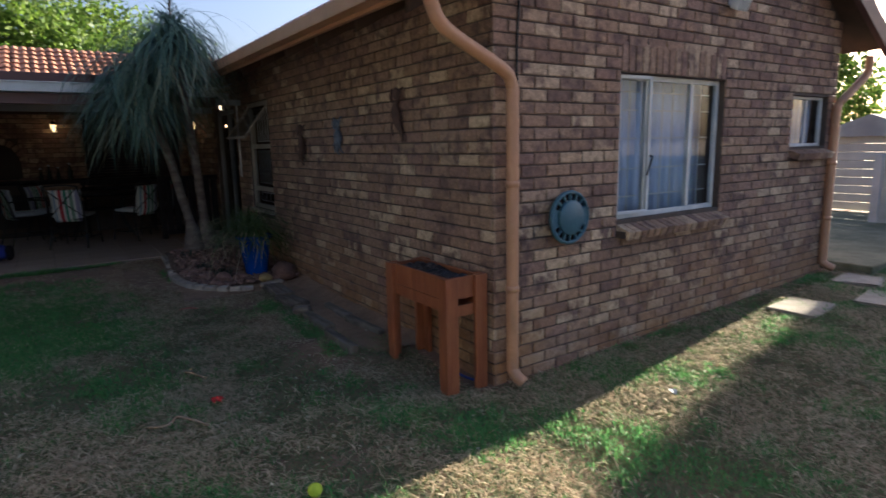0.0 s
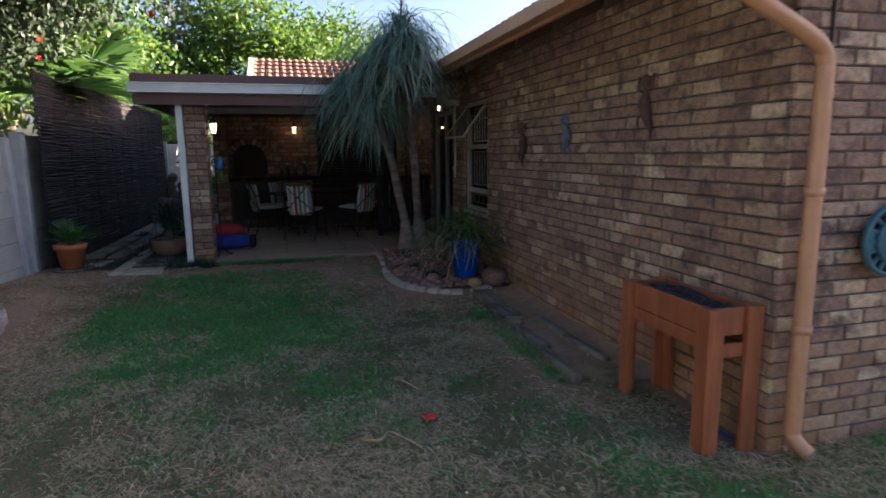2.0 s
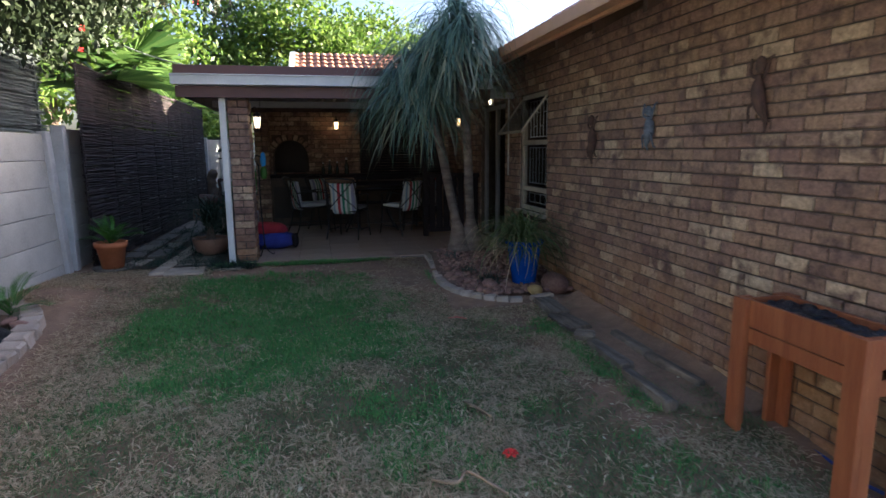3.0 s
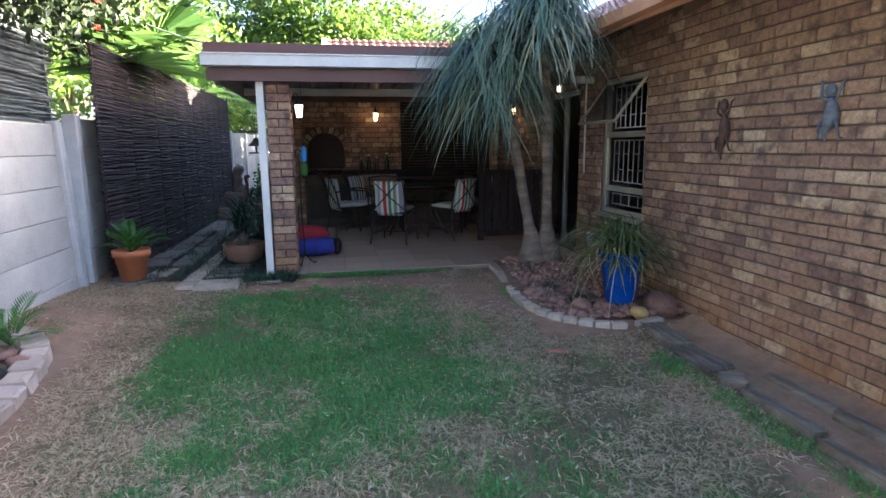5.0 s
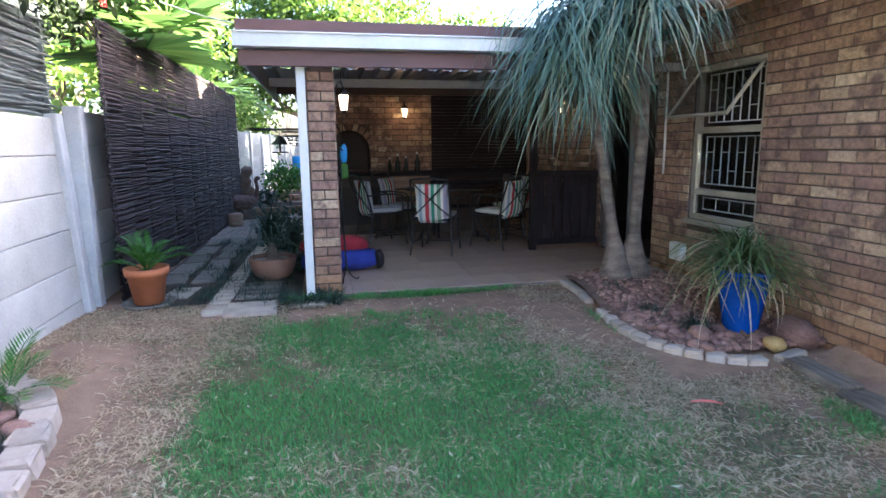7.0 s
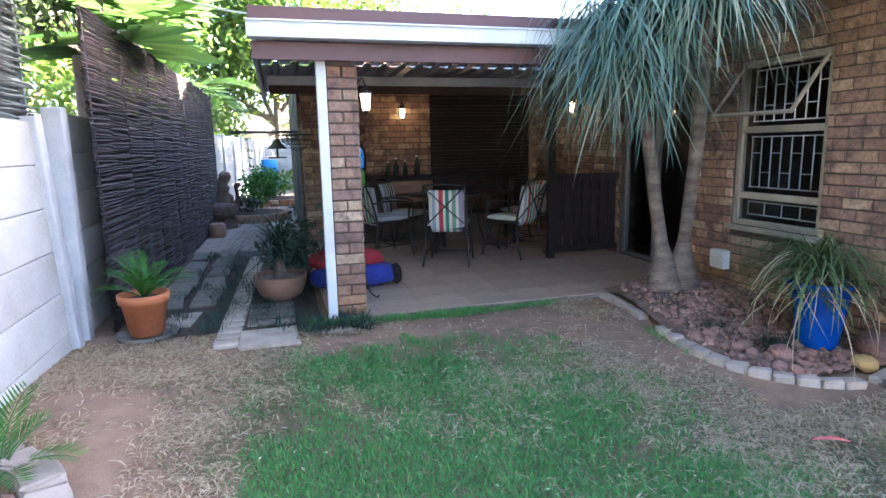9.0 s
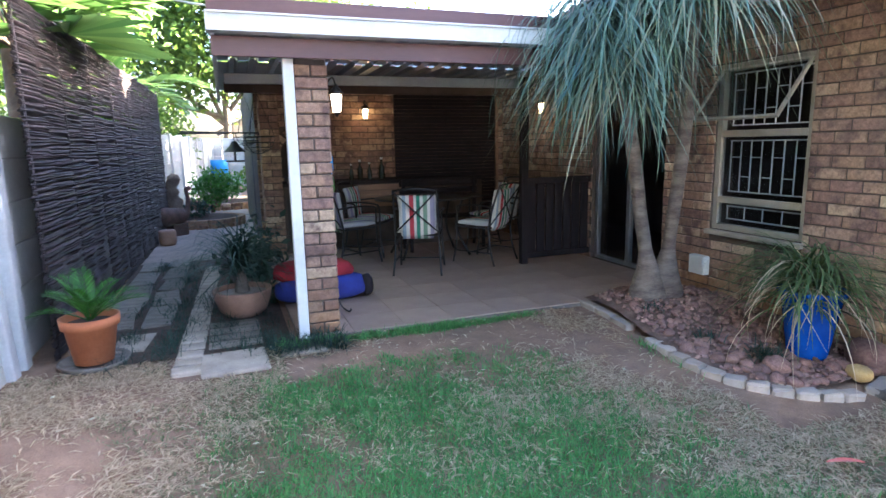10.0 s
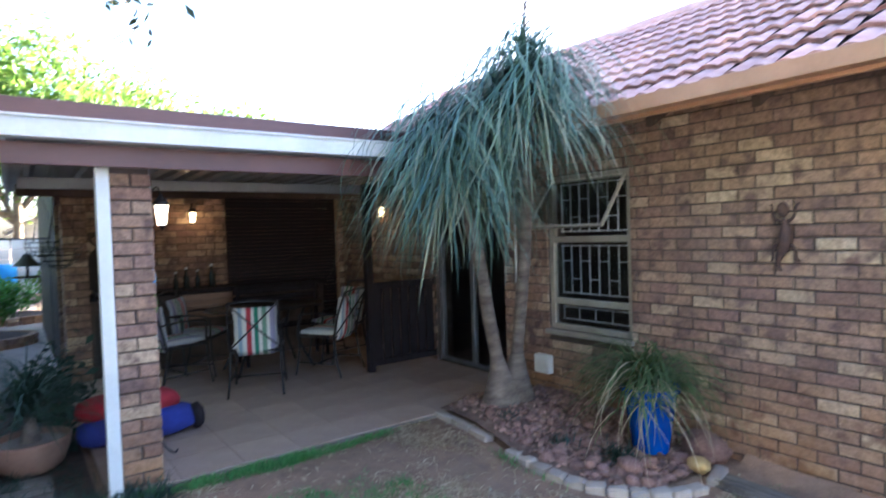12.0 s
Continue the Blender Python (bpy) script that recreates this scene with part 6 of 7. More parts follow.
# ---- lamps ----
def lantern(x, y, z, name, label, arm, power, glass):
    """A coach lantern: bracket, roof, tapered glass in a dark cage."""
    e = tagged(empty(name, x, y, z), label, "lamp", "patio lanterns")
    part("roof", lathe(bmesh.new(), [(0.075, 0.10), (0.078, 0.108), (0.045, 0.15), (0.018, 0.175), (0.012, 0.20), (0.001, 0.205)], 6), M_IRON, e)
    g = part("glass", lathe(bmesh.new(), [(0.036, -0.085), (0.058, 0.095)], 6), glass, e, "glowing warm lamp glass")
    part("base", lathe(bmesh.new(), [(0.001, -0.13), (0.012, -0.12), (0.022, -0.10), (0.042, -0.09), (0.042, -0.082), (0.001, -0.082)], 6), M_IRON, e)
    for k in range(6):
        a = 2 * math.pi * k / 6
        b = bmesh.new()
        tube(b, [(0.039 * math.cos(a), 0.039 * math.sin(a), -0.088), (0.061 * math.cos(a), 0.061 * math.sin(a), 0.10)], 0.004, 4)
        part("cage_bar", b, M_IRON, g)
    b = bmesh.new()
    tube(b, arc([(0, 0, 0.19), (arm[0] * 0.3, arm[1] * 0.3, 0.26), (arm[0] * 0.8, arm[1] * 0.8, 0.20), (arm[0], arm[1], 0.10)], 5), 0.008, 6)
    part("bracket", b, M_IRON, e)
    e.scale = (0.72, 0.72, 0.72)
    w_ = 0.012
    part("wall_plate", bx(arm[0] - (w_ if abs(arm[0]) > 0.01 else 0.04), arm[0] + (w_ if abs(arm[0]) > 0.01 else 0.04), arm[1] - (w_ if abs(arm[1]) > 0.01 else 0.04), arm[1] + (w_ if abs(arm[1]) > 0.01 else 0.04), -0.02, 0.16, 0.003), M_IRON, e)
    lt = new("lamp_light", bpy.data.lights.new("lamp_light", "POINT"))
    lt.data.energy, lt.data.color, lt.data.shadow_soft_size = power, (1.0, 0.62, 0.25), 0.03
    lt.location = (x + (0.0 if abs(arm[0]) < 0.01 else -math.copysign(0.10, arm[0])), y - 0.10 * (abs(arm[1]) > 0.01), z)
    return e


lantern(-0.86, 8.30, 1.86, "lantern", "lit coach lantern fixed to the brick pillar", (-0.105, 0.0), 0.045, M_GLASSCOOL)
lantern(0.20, 11.97, 1.98, "lantern", "lit coach lantern on the back wall", (0.0, 0.16), 0.04, M_GLASSLAMP)
lantern(2.20, 10.70, 1.98, "lantern", "lit coach lantern on the house wall", (0.19, 0.0), 0.05, M_GLASSLAMP)
bl = tagged(empty("bulkhead_lamp", 2.335, 9.15, 2.12 + 0.08), "small lit white bulkhead lamp above the door", "lamp")
part("body", lathe(bmesh.new(), [(0.001, -0.02), (0.05, -0.02), (0.055, 0.0), (0.05, 0.02), (0.001, 0.025)], 16), M_WHITE, bl)
g = part("glass", lathe(bmesh.new(), [(0.042, -0.022), (0.036, -0.045), (0.001, -0.055)], 14), M_GLASSCOOL, bl, "glowing white lamp glass")
bl.matrix_world = pose(2.335, 9.15, 2.20, 0, 90, 0)

# ---- garden table and chairs ----
def stripe_surface():
    m, nt, p = tree_of("striped_cotton")
    tc = nt.nodes.new("ShaderNodeTexCoord")
    sp = nt.nodes.new("ShaderNodeSeparateXYZ")
    nt.links.new(tc.outputs["Object"], sp.inputs[0])
    mr = node(nt, "ShaderNodeMapRange")
    mr.inputs[1].default_value, mr.inputs[2].default_value = -0.21, 0.21
    nt.links.new(sp.outputs[0], mr.inputs[0])
    r = nt.nodes.new("ShaderNodeValToRGB")
    r.color_ramp.interpolation = "CONSTANT"
    cols = ((0.0, (0.60, 0.60, 0.54)), (0.12, (0.26, 0.34, 0.40)), (0.21, (0.62, 0.61, 0.55)), (0.30, (0.42, 0.04, 0.05)), (0.41, (0.60, 0.58, 0.52)), (0.47, (0.03, 0.20, 0.12)), (0.56, (0.62, 0.60, 0.53)), (0.64, (0.16, 0.27, 0.18)), (0.74, (0.60, 0.59, 0.53)), (0.81, (0.26, 0.24, 0.33)), (0.92, (0.40, 0.40, 0.40)))
    while len(r.color_ramp.elements) < len(cols):
        r.color_ramp.elements.new(0.5)
    for e, (q, c) in zip(r.color_ramp.elements, cols):
        e.position, e.color = q, (*c, 1)
    nt.links.new(mr.outputs[0], r.inputs[0])
    weave = node(nt, "ShaderNodeTexNoise", Scale=160.0, Detail=2.0)
    nt.links.new(tc.outputs["Object"], weave.inputs["Vector"])
    bp = node(nt, "ShaderNodeBump", Strength=0.3, Distance=0.003)
    nt.links.new(weave.outputs[0], bp.inputs["Height"])
    nt.links.new(bp.outputs[0], p.inputs["Normal"])
    nt.links.new(r.outputs[0], p.inputs["Base Color"])
    p.inputs["Roughness"].default_value = 0.95
    return m


M_STRIPE = stripe_surface()
M_REDCLOTH = surf("red_cloth", (0.22, 0.012, 0.022), (0.36, 0.03, 0.04), 0.95, 6, 150, 0.3)
M_BLUECLOTH = surf("blue_cloth", (0.018, 0.025, 0.16), (0.035, 0.05, 0.27), 0.95, 6, 150, 0.3)


def pad(w, l, th):
    """A soft cushion pad lying flat, puffed in the middle."""
    b = bmesh.new()
    bmesh.ops.create_cube(b, size=1.0, matrix=Matrix.Diagonal((w, l, th, 1)))
    bmesh.ops.subdivide_edges(b, edges=b.edges, cuts=7, use_grid_fill=True)
    for v_ in b.verts:
        u, q = 2 * v_.co.x / w, 2 * v_.co.y / l
        k = (1 - abs(u) ** 4) * (1 - abs(q) ** 4)
        v_.co.z *= 0.45 + 0.75 * k
        v_.co.z += 0.006 * noise.noise(v_.co * 14)
        v_.co.x *= 1 - 0.04 * abs(q) ** 3
    for f_ in b.faces:
        f_.smooth = True
    return b


def rod(e, name, pts, r=0.010, label=""):
    b = bmesh.new()
    tube(b, arc(pts, 4) if len(pts) > 2 else pts, r, 6)
    return part(name, b, M_IRON, e, label)


def chair():
    """Faces +y, back towards -y."""
    e = empty("garden_chair", 0, 0, PZ)
    for sx in (-1, 1):
        x = 0.23 * sx
        rod(e, "leg", [(x * 1.1, -0.30, 0.0), (x * 1.04, -0.24, 0.18), (x, -0.21, 0.42)], 0.012)
        rod(e, "leg", [(x * 1.08, 0.27, 0.0), (x * 1.03, 0.235, 0.2), (x, 0.22, 0.42)], 0.012)
        rod(e, "back_post", [(x, -0.21, 0.42), (x, -0.27, 0.66), (x * 0.98, -0.36, 0.90)], 0.012)
        rod(e, "armrest", [(x, -0.28, 0.66), (x * 1.12, -0.05, 0.68), (x * 1.12, 0.18, 0.66), (x, 0.22, 0.60), (x, 0.22, 0.42)], 0.011)
        rod(e, "seat_rail", [(x, -0.22, 0.42), (x, 0.22, 0.42)], 0.011)
        rod(e, "stretcher", [(x * 1.05, -0.255, 0.14), (x * 1.05, 0.24, 0.14)], 0.009)
    rod(e, "seat_rail", [(-0.23, 0.22, 0.42), (0.23, 0.22, 0.42)], 0.011)
    rod(e, "seat_rail", [(-0.23, -0.21, 0.42), (0.23, -0.21, 0.42)], 0.011)
    rod(e, "stretcher", [(-0.24, 0.0, 0.14), (0.24, 0.0, 0.14)], 0.009)
    rod(e, "top_rail", [(-0.225, -0.36, 0.90), (0.0, -0.375, 0.92), (0.225, -0.36, 0.90)], 0.012)
    rod(e, "back_cross", [(-0.22, -0.235, 0.46), (0.0, -0.30, 0.67), (0.22, -0.362, 0.89)], 0.008)
    rod(e, "back_cross", [(0.22, -0.235, 0.46), (0.0, -0.306, 0.67), (-0.22, -0.362, 0.89)], 0.008)
    s = part("seat_cushion", pad(0.44, 0.44, 0.07), M_STRIPE, e, "striped cotton seat cushion")
    s.location = (0, 0.01, 0.465)
    b = bmesh.new()
    tube(b, [(0.205 * math.copysign(abs(math.cos(a * 0.1963)) ** 0.35, math.cos(a * 0.1963)), 0.205 * math.copysign(abs(math.sin(a * 0.1963)) ** 0.35, math.sin(a * 0.1963)), 0.0) for a in range(33)], 0.007, 5, False)
    part("piping", b, M_BLUECLOTH, s, "dark piping round the seat cushion")
    b = pad(0.44, 0.46, 0.065)
    for v_ in b.verts:
        t_ = v_.co.y / 0.46 + 0.5
        v_.co.x *= 0.76 + 0.24 * t_ + 0.05 * math.sin(6 * t_)
        v_.co.z += 0.03 * math.cos(3.2 * t_)
    s = part("back_cushion", b, M_STRIPE, e, "striped cotton back cushion hanging below the top rail")
    s.matrix_local = pose(0.01, -0.225, 0.615, 90 + 17, 0, 4)
    return tagged(e, "black iron garden chair with striped cushions on the patio", "chair", "chairs round the patio table")


first = chair()
first.matrix_world = pose(0.27, 9.92, PZ, 0, 0, -24)
for x, y, rz in ((-0.33, 10.72, -72), (0.02, 11.12, -128), (1.13, 10.12, 32), (1.55, 10.75, 100)):
    copy_thing(first, pose(x, y, PZ, 0, 0, rz))
tb = tagged(empty("patio_table", 0.68, 10.78, PZ), "oval black metal patio table", "table")
b = bmesh.new()
lathe(b, [(0.001, 0.70), (0.70, 0.70), (0.72, 0.715), (0.70, 0.73), (0.001, 0.73)], 40)
bmesh.ops.scale(b, vec=(0.95, 0.62, 1), verts=b.verts)
part("tabletop", b, M_IRON, tb)
for x in (-0.36, 0.36):
    for y in (-0.22, 0.22):
        rod(tb, "leg", [(x * 1.2, y * 1.25, 0), (x * 0.8, y * 0.8, 0.36), (x, y, 0.70)], 0.016)
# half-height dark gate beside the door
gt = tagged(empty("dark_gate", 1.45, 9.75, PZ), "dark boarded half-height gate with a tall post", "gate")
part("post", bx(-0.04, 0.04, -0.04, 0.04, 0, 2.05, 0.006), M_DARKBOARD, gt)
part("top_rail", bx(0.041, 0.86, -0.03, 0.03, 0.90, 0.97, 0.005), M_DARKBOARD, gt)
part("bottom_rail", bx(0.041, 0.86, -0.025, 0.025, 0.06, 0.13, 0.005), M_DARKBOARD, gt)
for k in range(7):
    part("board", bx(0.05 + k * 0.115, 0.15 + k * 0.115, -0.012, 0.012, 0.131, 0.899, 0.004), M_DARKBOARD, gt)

# ---- floor cushion and iron stand by the pillar ----
def lump(w, l, h, seed):
    b = bmesh.new()
    bmesh.ops.create_icosphere(b, subdivisions=3, radius=1.0)
    for v_ in b.verts:
        p = v_.co.copy()
        v_.co = Vector((math.copysign(abs(p.x) ** 0.7, p.x) * w, math.copysign(abs(p.y) ** 0.7, p.y) * l, math.copysign(abs(p.z) ** 0.75, p.z) * h))
        v_.co *= 1 + 0.10 * noise.noise(p * 2.1 + Vector((seed, 0, 0)))
    for f_ in b.faces:
        f_.smooth = True
    return b


fc = tagged(empty("floor_cushion", -0.92, 9.12, PZ), "rolled red and blue floor cushion behind the pillar", "cushion")
o = part("lower_roll", lump(0.42, 0.17, 0.115, 2), M_BLUECLOTH, fc)
o.location = (0, 0, 0.115)
o = part("upper_roll", lump(0.36, 0.15, 0.10, 5), M_REDCLOTH, fc, "red upper roll")
o.location = (-0.06, 0.06, 0.26)
o = part("end_cap", lump(0.05, 0.10, 0.095, 8), M_DARKBOARD, fc, "dark end of the roll")
o.location = (0.40, -0.04, 0.11)
st = tagged(empty("iron_stand", -0.90, 8.56, PZ), "slim black iron plant stand by the pillar", "stand")
rod(st, "pole", [(0.02, 0, 0.10), (0, 0, 0.6), (0, 0, 1.0), (0.0, 0, 1.15)], 0.009)
for a in (0.3, 2.4, 4.5):
    rod(st, "foot", [(0.02, 0, 0.14), (0.06 * math.cos(a), 0.06 * math.sin(a), 0.06), (0.12 * math.cos(a), 0.12 * math.sin(a), 0.01), (0.14 * math.cos(a), 0.14 * math.sin(a), 0.03)], 0.007)
rod(st, "hook", [(0, 0, 1.15), (-0.04, 0.0, 1.22), (-0.02, 0, 1.28), (0.03, 0, 1.25)], 0.007)

wsp = tagged(empty("hanging_ornament", -0.86, 8.775, 1.30), "blue and green hanging garden ornament by the pillar", "ornament")
o = part("body", lump(0.035, 0.03, 0.09, 3), M_BARRELBLUE, wsp)
o.location = (0, 0, 0.12)
o = part("tail", lump(0.04, 0.03, 0.08, 6), L_CYCAD, wsp, "green lower part")
o.location = (0, 0, -0.05)
rod(wsp, "cord", [(0, 0, 0.20), (0, 0, 0.945)], 0.003)
ccb = bmesh.new()
tube(ccb, arc([(-1.25, 8.3, 2.48), (-1.9, 8.8, 2.62), (-2.7, 9.4, 2.95), (-3.9, 10.4, 3.6)], 6), 0.008, 5)
tagged(part("overhead_cable", ccb, M_WHITE), "thin pale cable running from the patio roof to the trees", "cable")

# ---- wire baskets and clothes line past the pillar ----
for x, y, z, s in ((-1.34, 9.9, 1.66, 0.16), (-1.42, 10.8, 1.72, 0.14)):
    wb = tagged(empty("wire_basket", x, y, z), "black wire hanging basket under the roof edge", "basket", "hanging wire baskets")
    for k in range(5):
        rr_ = s * math.cos(0.33 * k)
        b = bmesh.new()
        tube(b, [(rr_ * math.cos(a * 0.3142), rr_ * math.sin(a * 0.3142), -s * math.sin(0.33 * k)) for a in range(21)], 0.004, 5, False)
        part("ring", b, M_IRON, wb)
    for k in range(8):
        a = k * math.pi / 4
        b = bmesh.new()
        tube(b, [(s * math.cos(t_ * 0.26) * math.cos(a), s * math.cos(t_ * 0.26) * math.sin(a), -s * math.sin(t_ * 0.26)) for t_ in range(7)], 0.003, 4)
        part("rib", b, M_IRON, wb)
    for k in range(3):
        a = k * 2.094
        b = bmesh.new()
        tube(b, [(s * math.cos(a), s * math.sin(a), 0), (0, 0, 0.45)], 0.003, 4)
        part("chain", b, M_IRON, wb)
fd = tagged(empty("bird_feeder", -1.55, 10.3, 1.52), "small black hanging bird feeder", "bird feeder")
part("roof", lathe(bmesh.new(), [(0.11, 0.0), (0.05, 0.06), (0.03, 0.10), (0.001, 0.11)], 16), M_IRON, fd)
part("tray", lathe(bmesh.new(), [(0.001, -0.10), (0.09, -0.10), (0.10, -0.085), (0.001, -0.085)], 16), M_IRON, fd)
rod(fd, "hanger", [(0, 0, 0.10), (0, 0, 0.62)], 0.003)
rod(fd, "stem", [(0, 0, -0.09), (0, 0, 0.02)], 0.012)
cl = tagged(empty("clothes_line", -1.5, 13.2, 1.78), "white wall-mounted folding clothes line", "clothes line")
for k in range(6):
    rod(cl, "line", [(-0.75, 0.1 * k, 0.03 * (k % 2)), (0.3, 0.1 * k, 0.0)], 0.006)
rod(cl, "arm", [(-0.75, -0.02, 0), (-0.75, 0.54, 0)], 0.010)
rod(cl, "arm", [(0.3, -0.02, 0), (0.3, 0.54, 0)], 0.010)
rod(cl, "post", [(0.26, 0.25, -1.6), (0.26, 0.25, 0.0)], 0.02)

# ---- things far along the side yard ----
def round_bed(x, y, r, label):
    e = tagged(empty("round_bed", x, y, 0.18), label, "flower bed")
    part("soil", lathe(bmesh.new(), [(0.001, 0.20), (r * 0.7, 0.17), (r, 0.12)], 24), M_SOIL, e)
    n = int(2 * math.pi * r / 0.20)
    for k in range(n):
        a = 2 * math.pi * k / n
        for lv in range(2):
            o = part("brick", bx(-0.055, 0.055, -0.093, 0.093, 0, 0.075, 0.008), M_BRICK, e)
            o.matrix_local = pose(r * math.cos(a), r * math.sin(a), lv * 0.08, 0, 0, math.degrees(a) + lv * 5)
    return e


round_bed(-2.05, 15.4, 0.62, "round raised bed edged with brown bricks")
round_bed(-1.75, 18.6, 0.7, "round raised bed edged with brown bricks")


def bush(x, y, z, r, h, n, size, mat, label):
    e = tagged(empty("bush", x, y, z), label, "bush")
    for k in range(4):
        b = bmesh.new()
        tube(b, [(0, 0, 0), (0.3 * r * math.cos(k * 1.6), 0.3 * r * math.sin(k * 1.6), h * 0.4), (0.7 * r * math.cos(k * 1.6), 0.7 * r * math.sin(k * 1.6), h * 0.8)], [0.015, 0.01, 0.005], 5)
        part("stem", b, M_BARK, e)
    c_ = rng.normal(size=(n, 3))
    c_ /= np.linalg.norm(c_, axis=1)[:, None]
    c_ = c_ * rng.uniform(0.4, 1.05, n)[:, None] * np.array([r, r, h * 0.5]) + np.array([0, 0, h * 0.58])
    v_, f_ = leaves(c_, size)
    pymesh("foliage", v_, f_, mat, e)


bush(-1.95, 16.2, 0.3, 0.42, 0.85, 900, 0.10, L_CYCAD, "rounded green bush in the brick-edged bed")
bush(-2.2, 15.2, 0.3, 0.28, 0.35, 300, 0.09, L_DARK, "low grey-green plant in the brick-edged bed")
bush(-1.7, 18.8, 0.3, 0.5, 0.7, 700, 0.11, L_CYCAD, "leafy green bush in the far bed")
bush(-0.6, 25.6, 0.2, 0.7, 0.7, 700, 0.14, L_TREE, "low sunlit bush by the far wall")
bush(-3.2, 22.0, 0.2, 0.9, 2.6, 1600, 0.16, L_TREE, "tall green shrub behind the side wall")
bush(-3.6, 14.6, 0.2, 0.7, 2.4, 1300, 0.14, L_TREE, "green shrub rising behind the woven fence")
bush(-3.4, 12.4, 0.2, 0.6, 2.7, 1100, 0.13, L_TREE, "green shrub rising behind the woven fence")
lg = tagged(empty("driftwood_stump", -2.52, 15.0, 0.185), "rough dark driftwood stump by the side wall", "stump")
b = bmesh.new()
tube(b, arc([(0, 0, 0), (0.02, 0, 0.3), (-0.03, 0.02, 0.6), (0.03, 0, 0.95)], 5), [0.16 - 0.006 * k + 0.02 * ((k * 7) % 3) for k in range(16)], 9)
for v_ in b.verts:
    v_.co += Vector((noise.noise(v_.co * 9), noise.noise(v_.co * 9 + Vector((5, 0, 0))), 0)) * 0.05
part("trunk", b, M_BARK, lg)
goose = bmesh.new()
tube(goose, arc([(0, 0.42, 0.30), (0, 0.25, 0.32), (0, 0.0, 0.30), (0, -0.18, 0.36), (0, -0.24, 0.55), (0, -0.22, 0.72), (0, -0.32, 0.74)], 5), [0.02, 0.05, 0.09, 0.12, 0.14, 0.15, 0.155, 0.155, 0.15, 0.15, 0.145, 0.14, 0.13, 0.11, 0.09, 0.07, 0.05, 0.045, 0.04, 0.036, 0.034, 0.033, 0.032, 0.032, 0.033, 0.035, 0.04, 0.042, 0.04, 0.03, 0.012], 10)
box(goose, -0.10, 0.10, -0.14, 0.14, 0.0, 0.20, 0.02)
ob = part("bird_ornament", goose, M_RUST)
ob.matrix_world = pose(-2.45, 14.2, 0.185, 0, 0, 130)
tagged(ob, "dark garden bird ornament by the side wall", "statue")
o = part("clay_block", lathe(bmesh.new(), [(0.001, 0), (0.10, 0.0), (0.12, 0.05), (0.12, 0.20), (0.10, 0.22), (0.001, 0.22)], 14), M_CLAYBOWL)
o.matrix_world = pose(-2.52, 13.2, 0.185)
tagged(o, "small brown clay pot by the woven fence", "pot")
br = tagged(empty("blue_barrel", -1.85, 25.6, 0.185), "bright blue plastic barrel by the far wall", "barrel")
barrel_body = part("body", lathe(bmesh.new(), [(0.001, 0), (0.27, 0), (0.29, 0.05), (0.295, 0.3), (0.305, 0.32), (0.295, 0.34), (0.295, 0.62), (0.305, 0.64), (0.29, 0.9), (0.27, 0.95), (0.001, 0.95)], 24), M_BARRELBLUE, br)
part("lid", lathe(bmesh.new(), [(0.28, 0.94), (0.28, 0.98), (0.001, 0.985)], 24), M_BARRELBLUE, barrel_body)
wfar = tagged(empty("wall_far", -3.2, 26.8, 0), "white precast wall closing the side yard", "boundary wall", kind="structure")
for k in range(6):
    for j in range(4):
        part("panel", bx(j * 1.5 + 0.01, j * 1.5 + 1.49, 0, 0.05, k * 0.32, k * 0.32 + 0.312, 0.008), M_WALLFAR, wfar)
hs = tagged(empty("far_house", 0.2, 29.5, 0), "pale gabled neighbouring house behind the far wall", "house")
b = bmesh.new()
g = [b.verts.new(c) for yy in (0, 6) for c in ((-1.8, yy, 0), (4.5, yy, 0), (4.5, yy, 2.3), (1.35, yy, 3.9), (-1.8, yy, 2.3))]
b.faces.new(g[:5])
b.faces.new(g[5:][::-1])
for k in range(5):
    b.faces.new((g[k], g[k + 5], g[(k + 1) % 5 + 5], g[(k + 1) % 5]))
part("wall", b, M_POSTW, hs)
b = bmesh.new()
for xa, za, xb, zb in ((-2.1, 2.2, 1.35, 3.98), (4.8, 2.2, 1.35, 3.98)):
    q = [b.verts.new(c) for c in ((xa, -0.3, za), (xb, -0.3, zb), (xb, 6.3, zb), (xa, 6.3, za))]
    b.faces.new(q)
o = part("roof", b, M_GREYROOF, hs)
o.modifiers.new("thickness", "SOLIDIFY").thickness = 0.08

# ---- on the walls ----
fll = tagged(empty("security_light", 4.94, GY - 0.013, 2.73), "small white security light high on the gable wall", "lamp")
part("base", bx(-0.05, 0.05, -0.03, 0.0, -0.05, 0.05, 0.008), M_WHITE, fll)
o = part("body", bx(-0.08, 0.08, -0.10, -0.02, -0.05, 0.05, 0.012), M_WHITE, fll)
o.matrix_local = pose(0, -0.03, -0.02, 25, 0, 0)
part("lens", bx(-0.065, 0.065, -0.104, -0.098, -0.038, 0.038, 0.004), M_GLASS, o, "clear lamp front")
rl = tagged(empty("hose_reel", 2.95, GY - 0.075, 1.06), "round teal plastic hose reel on the gable wall", "hose reel")
b = bmesh.new()
lathe(b, [(0.001, 0.05), (0.115, 0.05), (0.120, 0.045), (0.120, 0.02), (0.001, 0.02)], 40)
part("hub", b, M_PLASTICBLUE, rl)
b = bmesh.new()
lathe(b, [(0.17, 0.0), (0.185, 0.005), (0.19, 0.02), (0.185, 0.035), (0.17, 0.04), (0.165, 0.02), (0.17, 0.0)], 44)
part("rim", b, M_PLASTICBLUE, rl)
b = bmesh.new()
